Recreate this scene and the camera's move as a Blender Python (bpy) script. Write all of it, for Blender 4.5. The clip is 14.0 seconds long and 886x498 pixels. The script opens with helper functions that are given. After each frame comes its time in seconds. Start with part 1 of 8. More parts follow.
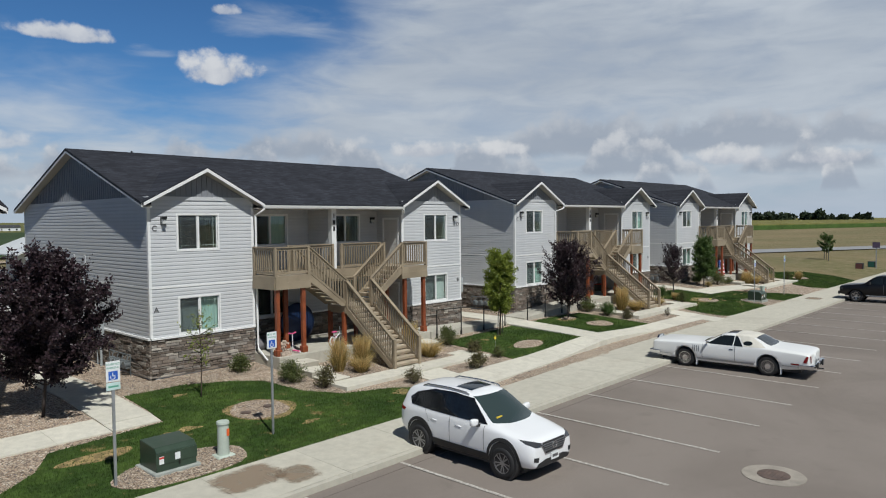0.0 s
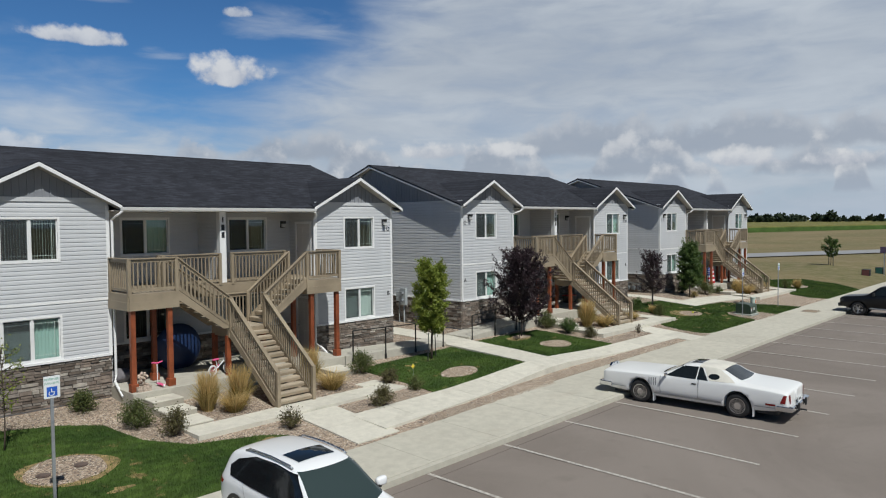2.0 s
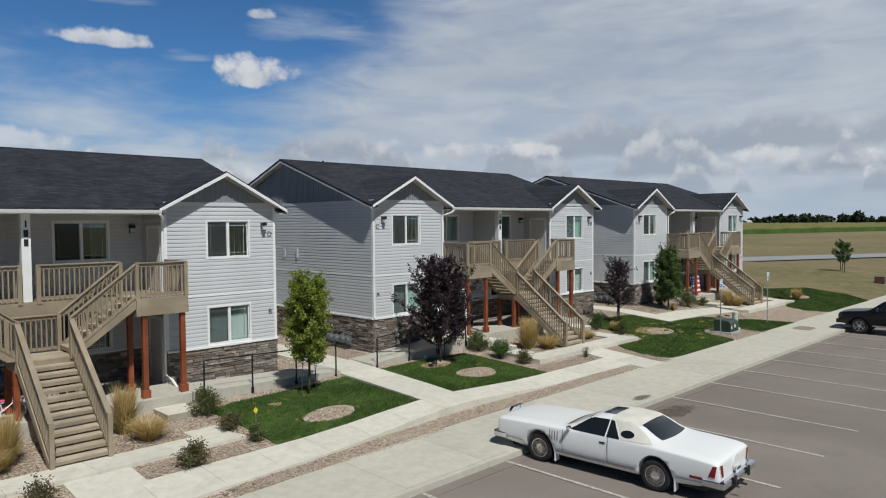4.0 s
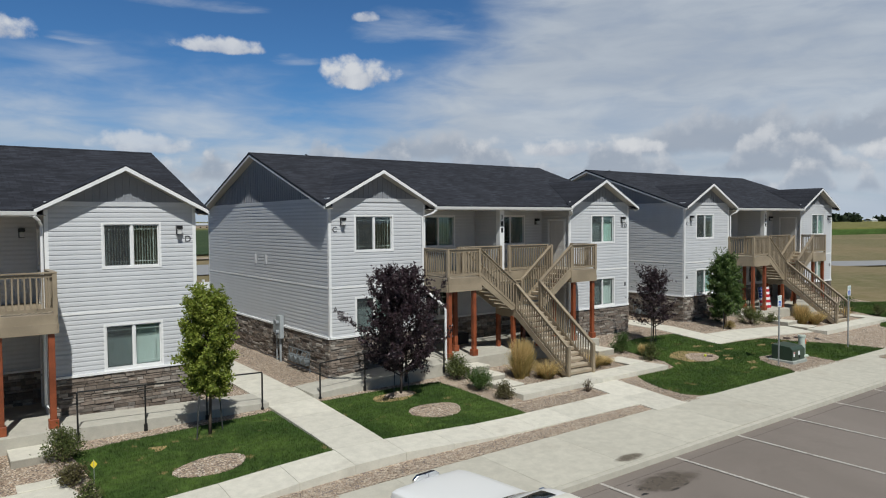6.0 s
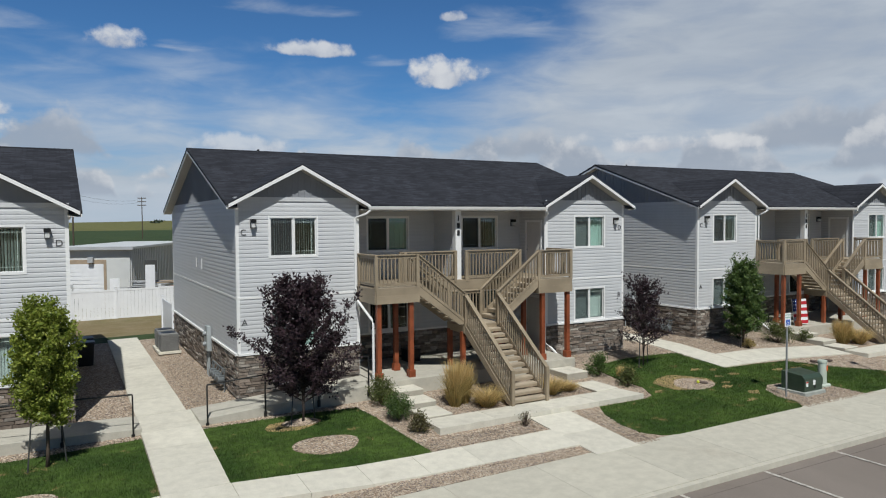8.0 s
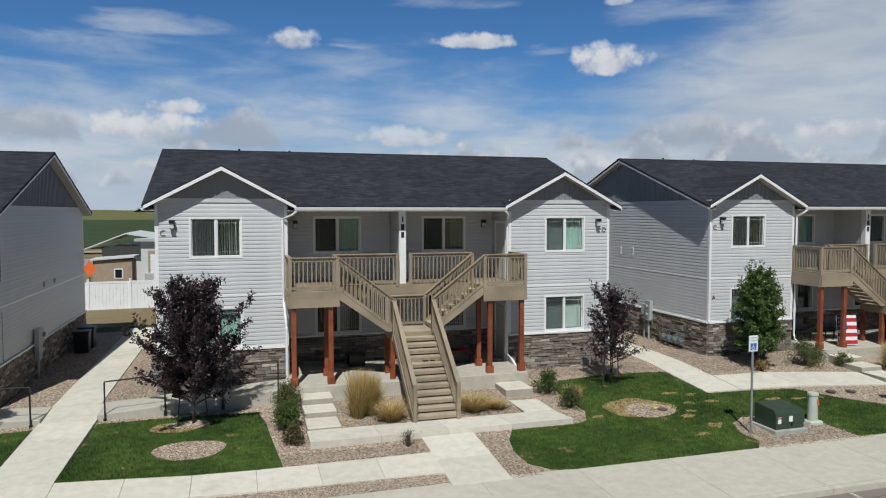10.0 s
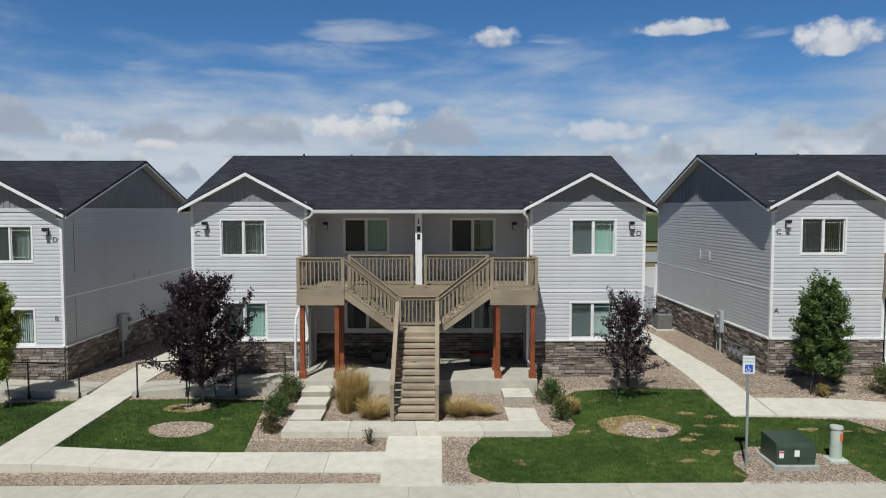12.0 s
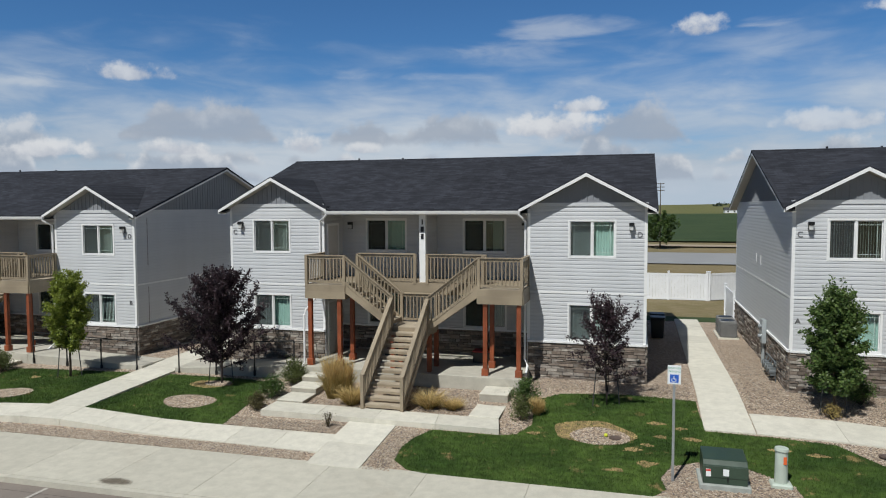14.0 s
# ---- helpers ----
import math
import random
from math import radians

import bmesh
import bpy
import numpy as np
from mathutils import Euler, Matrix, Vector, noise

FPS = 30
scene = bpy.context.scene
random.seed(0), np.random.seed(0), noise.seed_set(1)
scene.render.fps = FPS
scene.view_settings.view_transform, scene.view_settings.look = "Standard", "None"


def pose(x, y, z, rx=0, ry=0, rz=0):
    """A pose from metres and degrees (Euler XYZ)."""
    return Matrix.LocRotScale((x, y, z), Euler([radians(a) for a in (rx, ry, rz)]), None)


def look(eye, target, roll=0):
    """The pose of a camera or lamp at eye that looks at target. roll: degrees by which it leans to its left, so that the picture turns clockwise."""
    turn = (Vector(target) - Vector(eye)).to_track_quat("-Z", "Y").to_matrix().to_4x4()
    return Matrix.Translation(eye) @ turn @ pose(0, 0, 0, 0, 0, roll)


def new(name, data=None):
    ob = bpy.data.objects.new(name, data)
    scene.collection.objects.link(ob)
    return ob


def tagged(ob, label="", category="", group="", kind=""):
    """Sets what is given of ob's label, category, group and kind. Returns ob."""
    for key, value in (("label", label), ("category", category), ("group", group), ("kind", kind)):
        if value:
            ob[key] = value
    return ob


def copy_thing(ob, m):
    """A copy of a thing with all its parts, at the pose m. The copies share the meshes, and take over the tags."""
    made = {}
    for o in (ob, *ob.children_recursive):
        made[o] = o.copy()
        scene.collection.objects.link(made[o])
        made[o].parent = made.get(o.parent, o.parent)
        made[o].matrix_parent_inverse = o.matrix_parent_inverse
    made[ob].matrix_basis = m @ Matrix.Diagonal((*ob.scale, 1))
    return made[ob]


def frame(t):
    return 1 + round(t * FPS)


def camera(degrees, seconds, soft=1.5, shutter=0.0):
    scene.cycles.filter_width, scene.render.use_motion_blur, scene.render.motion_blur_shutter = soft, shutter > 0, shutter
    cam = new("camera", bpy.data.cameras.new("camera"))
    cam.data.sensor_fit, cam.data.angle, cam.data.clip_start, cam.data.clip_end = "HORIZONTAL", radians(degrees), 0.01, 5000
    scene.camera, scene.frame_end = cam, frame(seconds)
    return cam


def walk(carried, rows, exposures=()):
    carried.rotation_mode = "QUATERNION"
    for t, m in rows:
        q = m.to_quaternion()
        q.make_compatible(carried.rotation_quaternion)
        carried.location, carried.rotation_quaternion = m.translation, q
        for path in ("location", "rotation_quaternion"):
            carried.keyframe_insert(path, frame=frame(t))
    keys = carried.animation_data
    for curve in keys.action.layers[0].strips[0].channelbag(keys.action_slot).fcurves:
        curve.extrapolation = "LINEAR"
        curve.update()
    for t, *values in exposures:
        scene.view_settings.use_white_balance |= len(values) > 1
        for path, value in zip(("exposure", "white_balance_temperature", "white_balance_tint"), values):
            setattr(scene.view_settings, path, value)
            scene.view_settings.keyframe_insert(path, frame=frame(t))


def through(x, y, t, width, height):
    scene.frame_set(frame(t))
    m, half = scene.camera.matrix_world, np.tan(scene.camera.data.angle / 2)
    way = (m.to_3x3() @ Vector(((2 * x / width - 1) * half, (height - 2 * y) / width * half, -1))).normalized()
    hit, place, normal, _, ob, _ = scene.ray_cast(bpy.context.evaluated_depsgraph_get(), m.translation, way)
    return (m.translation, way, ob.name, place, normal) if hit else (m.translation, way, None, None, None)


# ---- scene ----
cam = camera(64.7, 14.0, soft=1.1)
PATH = [
    (0, (-39.146, -23.614, 5.369), (-31.843, -16.794, 4.971), -0.61),
    (0.5, (-37.649, -23.432, 5.378), (-30.368, -16.587, 4.993), -0.59),
    (1, (-36.175, -23.243, 5.416), (-28.917, -16.375, 5.032), -0.53),
    (1.5, (-34.667, -23.065, 5.424), (-27.438, -16.166, 5.049), -0.60),
    (2, (-33.134, -22.867, 5.450), (-25.925, -15.947, 5.076), -0.59),
    (2.5, (-31.557, -22.726, 5.500), (-24.353, -15.800, 5.126), -0.56),
    (3, (-29.723, -22.573, 5.471), (-22.553, -15.611, 5.110), -0.60),
    (3.5, (-27.872, -22.581, 5.507), (-20.750, -15.571, 5.144), -0.57),
    (6, (-19.178, -21.947, 5.672), (-13.268, -13.890, 5.288), -0.45),
    (6.5, (-17.674, -21.817, 5.698), (-12.018, -13.579, 5.311), -0.44),
    (7, (-16.212, -21.721, 5.732), (-10.801, -13.320, 5.339), -0.43),
    (7.5, (-14.672, -21.785, 5.744), (-9.534, -13.215, 5.349), -0.45),
    (8, (-12.970, -22.004, 5.756), (-8.095, -13.282, 5.358), -0.39),
    (10.5, (-3.776, -24.096, 6.189), (-1.627, -14.345, 5.639), 0.00),
    (11, (-2.236, -24.353, 6.239), (-0.763, -14.478, 5.679), -0.00),
    (11.5, (-0.753, -24.550, 6.273), (-0.054, -14.591, 5.701), 0.02),
    (12, (0.741, -24.702, 6.320), (0.789, -14.719, 5.740), -0.01),
    (12.5, (2.289, -24.796, 6.350), (1.639, -14.834, 5.762), -0.07),
    (13, (3.963, -24.835, 6.378), (2.596, -14.947, 5.781), -0.13),
    (13.5, (5.757, -24.838, 6.394), (3.690, -15.072, 5.795), -0.17),
    (14, (7.651, -24.742, 6.423), (4.990, -15.122, 5.819), -0.18),
]
walk(cam, [(t, look(eye, target, roll)) for t, eye, target, roll in PATH], exposures=[(0, -0.18), (7, -0.17), (10.5, -0.12), (14, -0.12)])

# ---- light: high summer sun from the front and left, broken cloud ----
SUN_TO = Vector((-0.33, -1.0, 1.50)).normalized()
sun = new("sun", bpy.data.lights.new("sun", "SUN"))
sun.data.energy, sun.data.angle, sun.data.color = 4.62, radians(0.55), (0.945, 0.955, 0.925)
sun.matrix_world = look(SUN_TO * 60, (0, 0, 0))
SUN_EL, SUN_AZ = math.asin(SUN_TO.z), math.atan2(SUN_TO.x, SUN_TO.y)

world = bpy.data.worlds.new("sky")
scene.world = world
world.use_nodes = True


class Nodes:
    """Short hand for building node trees."""

    def __init__(self, tree):
        self.tree = tree
        tree.nodes.clear()

    def add(self, kind, inputs=(), **settings):
        n = self.tree.nodes.new(kind)
        if "operation" in settings:
            n.operation = settings["operation"]
        if settings.get("use_clamp"):
            n.use_clamp = True
        if "data_type" in settings:
            n.data_type, n.blend_type = settings["data_type"], settings["blend_type"]
        if "offset" in settings:
            n.offset = settings["offset"]
        if "sky_type" in settings:
            n.sky_type, n.sun_disc, n.sun_elevation, n.sun_rotation = "NISHITA", False, settings["sun_elevation"], settings["sun_rotation"]
            n.air_density, n.dust_density, n.ozone_density, n.altitude = 1.0, 0.05, 1.6, 1300
        for k, v in dict(inputs).items():
            s = n.inputs[k]
            if isinstance(v, bpy.types.NodeSocket):
                self.tree.links.new(v, s)
            else:
                s.default_value = v
        return n

    def math(self, op, a, b=0.0, c=0.0, clamp=False):
        n = self.add("ShaderNodeMath", {0: a, 1: b, 2: c}, operation=op, use_clamp=clamp)
        return n.outputs[0]

    def vmath(self, op, a, b=(0, 0, 0)):
        n = self.add("ShaderNodeVectorMath", {0: a, 1: b}, operation=op)
        return n.outputs["Value"] if op in ("DOT_PRODUCT", "LENGTH", "DISTANCE") else n.outputs[0]

    def ramp(self, v, lo, hi, to0=0.0, to1=1.0, smooth=True):
        n = self.add("ShaderNodeMapRange", {"Value": v, "From Min": lo, "From Max": hi, "To Min": to0, "To Max": to1})
        n.interpolation_type = "SMOOTHSTEP" if smooth else "LINEAR"
        return n.outputs[0]

    def mix(self, f, a, b, mode="MIX"):
        n = self.add("ShaderNodeMix", {"Factor": f}, data_type="RGBA", blend_type=mode)
        for i, v in ((6, a), (7, b)):
            if isinstance(v, bpy.types.NodeSocket):
                self.tree.links.new(v, n.inputs[i])
            else:
                n.inputs[i].default_value = (*v[:3], 1)
        return n.outputs[2]

    def noise(self, vec, scale, detail=4.0, rough=0.55, distort=0.0):
        return self.add("ShaderNodeTexNoise", {"Vector": vec, "Scale": scale, "Detail": detail, "Roughness": rough, "Distortion": distort})

    def xyz(self, v):
        return self.add("ShaderNodeSeparateXYZ", {0: v}).outputs

    def join(self, x, y, z):
        return self.add("ShaderNodeCombineXYZ", {0: x, 1: y, 2: z}).outputs[0]


def build_sky():
    n = Nodes(world.node_tree)
    d = n.add("ShaderNodeTexCoord").outputs["Generated"]
    sky = n.add("ShaderNodeTexSky", {}, sky_type="NISHITA", sun_elevation=SUN_EL, sun_rotation=SUN_AZ).outputs[0]
    x, y, z = n.xyz(d)
    el = n.math("MAXIMUM", z, 0.0)
    az = n.math("ARCTAN2", x, y)
    sky = n.mix(1.0, sky, n.mix(n.ramp(el, 0.26, 0.75), (0.035, 0.064, 0.090), (0.018, 0.027, 0.034)), "MULTIPLY")
    # unseen sky behind the camera, darkened to cut the fill in the porches
    sky = n.mix(n.ramp(y, -0.05, -0.75, 0.0, 0.6), sky, (0.02, 0.025, 0.03))
    # high veil: fills the sky towards +x, lies as a low sheet elsewhere, thins overhead
    wide = n.noise(n.vmath("MULTIPLY", d, (1.0, 1.0, 3.0)), 2.6, 4, 0.5, 0.3).outputs[0]
    fine = n.noise(n.vmath("MULTIPLY", d, (1.0, 1.0, 4.0)), 9.0, 6, 0.55, 0.4).outputs[0]
    rough = n.math("ADD", n.math("MULTIPLY", n.math("SUBTRACT", wide, 0.5), 0.22), n.math("MULTIPLY", n.math("SUBTRACT", fine, 0.5), 0.13))
    edge = n.math("MULTIPLY", n.ramp(az, 0.45, 1.2, 0.0, 0.50), n.ramp(az, 2.3, 1.7))
    edge = n.math("ADD", edge, n.ramp(y, -0.35, 0.05, 0.02, 0.172))
    veil = n.ramp(n.math("ADD", n.math("SUBTRACT", edge, el), rough), -0.06, 0.12)
    thin = n.math("MULTIPLY", n.ramp(fine, 0.25, 0.60, 0.80, 0.96), n.ramp(el, 0.70, 0.40))
    shade = n.ramp(n.math("ADD", n.math("MULTIPLY", wide, 0.65), n.math("MULTIPLY", fine, 0.35)), 0.32, 0.68)
    veilcol = n.mix(shade, (0.44, 0.50, 0.58), (0.60, 0.66, 0.725))
    col = n.mix(n.math("MULTIPLY", veil, thin), sky, veilcol)
    # lumps shared by all heaped clouds
    warp = n.noise(d, 20.0, 4, 0.6).outputs["Color"]
    dd = n.vmath("ADD", d, n.vmath("MULTIPLY", n.vmath("SUBTRACT", warp, (0.5, 0.5, 0.5)), (0.035, 0.035, 0.03)))
    cells = n.add("ShaderNodeTexVoronoi", {"Vector": dd, "Scale": 36.0}).outputs["Distance"]
    frill = n.noise(d, 60.0, 5, 0.6).outputs[0]
    soft = n.noise(n.vmath("MULTIPLY", d, (1.0, 1.0, 1.5)), 16.0, 4, 0.55).outputs[0]
    lump = n.math("ADD", n.math("MULTIPLY", n.math("SUBTRACT", 0.42, cells), 1.0), n.math("MULTIPLY", n.math("SUBTRACT", frill, 0.5), 1.7))
    lump = n.math("ADD", lump, n.math("MULTIPLY", n.math("SUBTRACT", soft, 0.5), 2.6))
    grey, white = (0.36, 0.415, 0.50), (0.74, 0.76, 0.785)
    # lines of heaped cloud, one behind another: (base, rise, spacing, shift, share of white)
    for base_z, rise, scale, shift, pale in ((0.088, 0.062, 7.0, 3.1, 0.42), (0.060, 0.060, 10.0, 7.7, 0.8), (0.034, 0.046, 14.0, 1.3, 0.9)):
        where = n.noise(n.vmath("ADD", n.vmath("MULTIPLY", d, (1.0, 1.0, 0.12)), (shift, shift, 0)), scale, 1.5, 0.5).outputs[0]
        f = n.math("DIVIDE", n.math("SUBTRACT", z, base_z), rise)
        top = n.ramp(where, 0.36, 0.66, -0.22, 1.0)
        m = n.ramp(n.math("ADD", n.math("SUBTRACT", top, f), n.math("MULTIPLY", lump, 0.30)), 0.0, 0.32)
        m = n.math("MULTIPLY", m, n.ramp(n.math("ADD", f, n.math("MULTIPLY", lump, 0.10)), -0.10, 0.12))
        m = n.math("MULTIPLY", m, n.ramp(y, -0.3, 0.1))
        lit = n.ramp(n.math("ADD", n.math("SUBTRACT", f, n.math("MULTIPLY", top, 0.75)), n.math("MULTIPLY", lump, 0.42)), -0.42, 0.30)
        col = n.mix(n.math("MULTIPLY", m, 0.80), col, n.mix(n.math("MULTIPLY", lit, pale), grey, white))
    # single fair-weather clouds and wisps: (azimuth, elevation, half width, half height) in degrees
    for a, e, w, h, dense in PUFFS:
        dx = n.math("DIVIDE", n.math("SUBTRACT", az, radians(a)), radians(w))
        dz = n.math("DIVIDE", n.math("SUBTRACT", z, math.sin(radians(e - 0.35 * h))), radians(h * 1.35))
        r = n.math("ADD", n.math("MULTIPLY", dx, dx), n.math("POWER", n.math("MAXIMUM", dz, n.math("MULTIPLY", dz, -2.1)), 2.0))
        if dense > 0.6:
            m = n.ramp(n.math("ADD", n.math("SUBTRACT", 1.15, r), n.math("MULTIPLY", lump, 0.8)), 0.05, 1.0)
            lit = n.ramp(n.math("ADD", n.math("MULTIPLY", dz, 0.75), n.math("MULTIPLY", lump, 0.55)), -0.55, 0.55)
            c = n.mix(lit, (0.47, 0.51, 0.59), white)
        else:
            m = n.ramp(n.math("ADD", n.math("SUBTRACT", 1.0, r), n.math("MULTIPLY", n.math("SUBTRACT", fine, 0.5), 3.6)), 0.1, 1.6)
            c = (0.60, 0.65, 0.715)
        col = n.mix(n.math("MULTIPLY", m, dense), col, c)
    haze = n.ramp(el, 0.07, 0.0, 0.0, 0.55)
    col = n.mix(haze, col, (0.46, 0.55, 0.68))
    bg = n.add("ShaderNodeBackground", {"Color": col, "Strength": 1.0})
    n.add("ShaderNodeOutputWorld", {"Surface": bg.outputs[0]})


PUFFS = [
    (-5.7, 13.9, 6.5, 0.9, 0.5), (-9.0, 12.4, 6.0, 0.9, 0.3), (8.5, 13.3, 3.0, 0.5, 0.4), (-44.9, 8.9, 2.8, 0.6, 0.5), (17.0, 16.5, 6.0, 0.7, 0.4), (34.0, 15.5, 6.0, 1.4, 0.35), (24.0, 12.7, 2.6, 0.5, 0.5), (-20.0, 10.5, 8.0, 0.5, 0.25),
    (29.7, 11.9, 3.5, 1.2, 0.93), (19.3, 13.6, 3.6, 0.65, 0.85), (30.0, 16.2, 1.2, 0.45, 0.7), (4.3, 13.4, 2.2, 0.8, 0.88), (7.6, 13.2, 1.4, 0.35, 0.4), (-38.9, 10.1, 3.5, 0.8, 0.8),
    (-6.2, 6.6, 4.6, 1.25, 0.92), (-4.6, 8.0, 2.6, 0.6, 0.85), (13.5, 6.2, 3.8, 0.9, 0.65), (-36.3, 4.7, 2.6, 0.7, 0.9), (-26.5, 5.2, 1.7, 1.1, 0.92), (-45.0, 4.3, 2.8, 0.7, 0.9), (-22.0, 4.8, 1.6, 0.5, 0.8), (46.0, 6.0, 3.6, 0.9, 0.85), (51.5, 5.9, 3.0, 0.6, 0.75), (69.5, 4.8, 3.4, 0.85, 0.85), (76.0, 4.5, 3.0, 0.7, 0.85),
]
build_sky()


# ---- materials ----
def material(name):
    m = bpy.data.materials.new(name)
    m.use_nodes = True
    return m, Nodes(m.node_tree)


def finish(m, n, color, rough=0.6, bump=None, strength=0.3, distance=0.01, metal=0.0, spec=0.5, **more):
    ins = {"Base Color": color if isinstance(color, bpy.types.NodeSocket) else (*color, 1), "Roughness": rough, "Metallic": metal, "Specular IOR Level": spec}
    ins.update(more)
    if bump is not None:
        b = n.add("ShaderNodeBump", {"Strength": strength, "Distance": distance, "Height": bump})
        ins["Normal"] = b.outputs[0]
    p = n.add("ShaderNodeBsdfPrincipled", ins)
    n.add("ShaderNodeOutputMaterial", {"Surface": p.outputs[0]})
    return m


def plain(name, color, rough=0.6, var=0.12, scale=3.0, fine=40.0, bump=0.15, metal=0.0, piece=0.0, spec=0.5):
    """A surface of one colour with stains at two scales, fine relief, and a little variation from piece to piece."""
    m, n = material(name)
    p = n.add("ShaderNodeTexCoord").outputs["Object"]
    a = n.noise(p, scale, 5, 0.6).outputs[0]
    b = n.noise(p, fine, 4, 0.6).outputs[0]
    v = n.math("ADD", n.ramp(a, 0.3, 0.7, 1 - var, 1 + var), n.ramp(b, 0.3, 0.7, -var * 0.5, var * 0.5))
    if piece:
        r = n.add("ShaderNodeObjectInfo").outputs["Random"]
        v = n.math("MULTIPLY", v, n.ramp(r, 0, 1, 1 - piece, 1 + piece, False))
    c = n.vmath("MULTIPLY", (*color[:3],), n.join(v, v, v))
    rr = n.ramp(a, 0.3, 0.7, rough * 0.85, min(1.0, rough * 1.15))
    return finish(m, n, c, rr, b, bump, 0.004, metal, spec)


def concrete(name, color, stain=(0.30, 0.26, 0.21), amount=0.35, piece=0.06):
    m, n = material(name)
    p = n.add("ShaderNodeNewGeometry").outputs["Position"]
    a = n.noise(p, 0.45, 6, 0.65, 0.4).outputs[0]
    b = n.noise(p, 3.5, 6, 0.65).outputs[0]
    g = n.noise(p, 60, 3, 0.6).outputs[0]
    v = n.math("ADD", n.ramp(b, 0.25, 0.75, 0.90, 1.08), n.ramp(g, 0.3, 0.7, -0.05, 0.05))
    r = n.add("ShaderNodeObjectInfo").outputs["Random"]
    v = n.math("MULTIPLY", v, n.ramp(r, 0, 1, 1 - piece, 1 + piece, False))
    c = n.vmath("MULTIPLY", color, n.join(v, v, v))
    s = n.math("MULTIPLY", n.ramp(a, 0.56, 0.74), amount)
    c = n.mix(s, c, stain)
    return finish(m, n, c, 0.85, g, 0.25, 0.004, spec=0.3)


def build_materials():
    M = {}
    M["siding"] = plain("vinyl_siding", (0.565, 0.574, 0.586), 0.45, 0.035, 0.8, 25, 0.05, piece=0.012, spec=0.35)
    M["siding_dark"] = plain("gable_panel", (0.235, 0.245, 0.265), 0.55, 0.05, 1.0, 30, 0.05, piece=0.02)
    M["trim"] = plain("white_trim", (0.80, 0.80, 0.79), 0.4, 0.03, 2.0, 40, 0.03)
    M["soffit"] = plain("soffit_vinyl", (0.46, 0.43, 0.385), 0.5, 0.04)
    M["deck"] = plain("tan_deck_stain", (0.295, 0.238, 0.165), 0.55, 0.13, 1.6, 60, 0.25, piece=0.09)
    M["tread"] = plain("worn_tread", (0.40, 0.335, 0.25), 0.6, 0.15, 1.6, 60, 0.25, piece=0.10)
    # deck underside: the darkness below the deck is put into this brown
    M["deck_shade"] = plain("shade_dark_underside", (0.075, 0.055, 0.04), 0.8, 0.2)
    M["cedar"] = plain("red_cedar_post", (0.235, 0.060, 0.022), 0.5, 0.25, 3.0, 50, 0.3, piece=0.08)
    M["concrete"] = concrete("walk_concrete", (0.60, 0.57, 0.485))
    M["concrete_grey"] = concrete("porch_concrete", (0.46, 0.435, 0.37), piece=0.0)
    M["kerb_walk"] = concrete("kerb_walk_concrete", (0.505, 0.478, 0.40), (0.36, 0.30, 0.23), 0.3, 0.04)
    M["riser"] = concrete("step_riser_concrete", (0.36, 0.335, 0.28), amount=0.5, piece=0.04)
    M["lot"] = None
    M["black"] = plain("black_painted_steel", (0.012, 0.012, 0.012), 0.4, 0.2, metal=0.0)
    M["steel"] = plain("galvanised_steel", (0.42, 0.44, 0.46), 0.45, 0.1, 4, metal=0.7)
    M["chrome"] = plain("chrome", (0.70, 0.71, 0.73), 0.12, 0.05, metal=1.0, bump=0.0)
    M["gas"] = plain("gas_meter_grey", (0.13, 0.145, 0.15), 0.5, 0.1)
    M["meter"] = plain("grey_meter_enamel", (0.34, 0.37, 0.38), 0.45, 0.06)
    M["door"] = plain("door_paint", (0.60, 0.58, 0.55), 0.4, 0.03)
    # dimness of the unlit rooms is put into this grey
    M["inside"] = plain("shade_grey_interior", (0.16, 0.15, 0.14), 0.9, 0.1)
    M["white_plastic"] = plain("white_plastic", (0.78, 0.79, 0.80), 0.35, 0.03)
    M["fence"] = plain("white_vinyl_fence", (0.80, 0.81, 0.83), 0.4, 0.03)
    M["letters"] = plain("black_numerals", (0.02, 0.02, 0.022), 0.4, 0.05)
    M["letters_grey"] = plain("grey_letters", (0.10, 0.10, 0.105), 0.45, 0.05)
    M["bark"] = plain("bark", (0.085, 0.062, 0.045), 0.9, 0.3, 9, 60, 0.7)
    M["bark_dark"] = plain("plum_bark", (0.045, 0.034, 0.03), 0.85, 0.3, 9, 60, 0.7)
    M["stake"] = plain("tree_stake", (0.05, 0.052, 0.05), 0.7, 0.2)

    # lap shingles
    m, n = material("asphalt_shingles")
    p = n.add("ShaderNodeTexCoord").outputs["Object"]
    px, py, pz = n.xyz(p)
    q = n.join(px, n.math("MULTIPLY", pz, 3.16), n.math("MULTIPLY", py, 0.25))
    br = n.add("ShaderNodeTexBrick", {"Vector": q, "Color1": (0.6, 0.6, 0.6, 1), "Color2": (1.25, 1.25, 1.25, 1), "Mortar": (0.35, 0.35, 0.35, 1), "Scale": 1.0,
                                    "Mortar Size": 0.006, "Bias": 0.0, "Brick Width": 0.33, "Row Height": 0.145}, offset=0.37)
    big = n.noise(p, 0.7, 5, 0.6).outputs[0]
    mid = n.noise(n.vmath("MULTIPLY", p, (1, 3, 3)), 2.2, 4, 0.7).outputs[0]
    grit = n.noise(p, 120, 2, 0.6).outputs[0]
    v = n.math("MULTIPLY", n.ramp(big, 0.3, 0.7, 0.85, 1.15), n.ramp(mid, 0.25, 0.75, 0.75, 1.3))
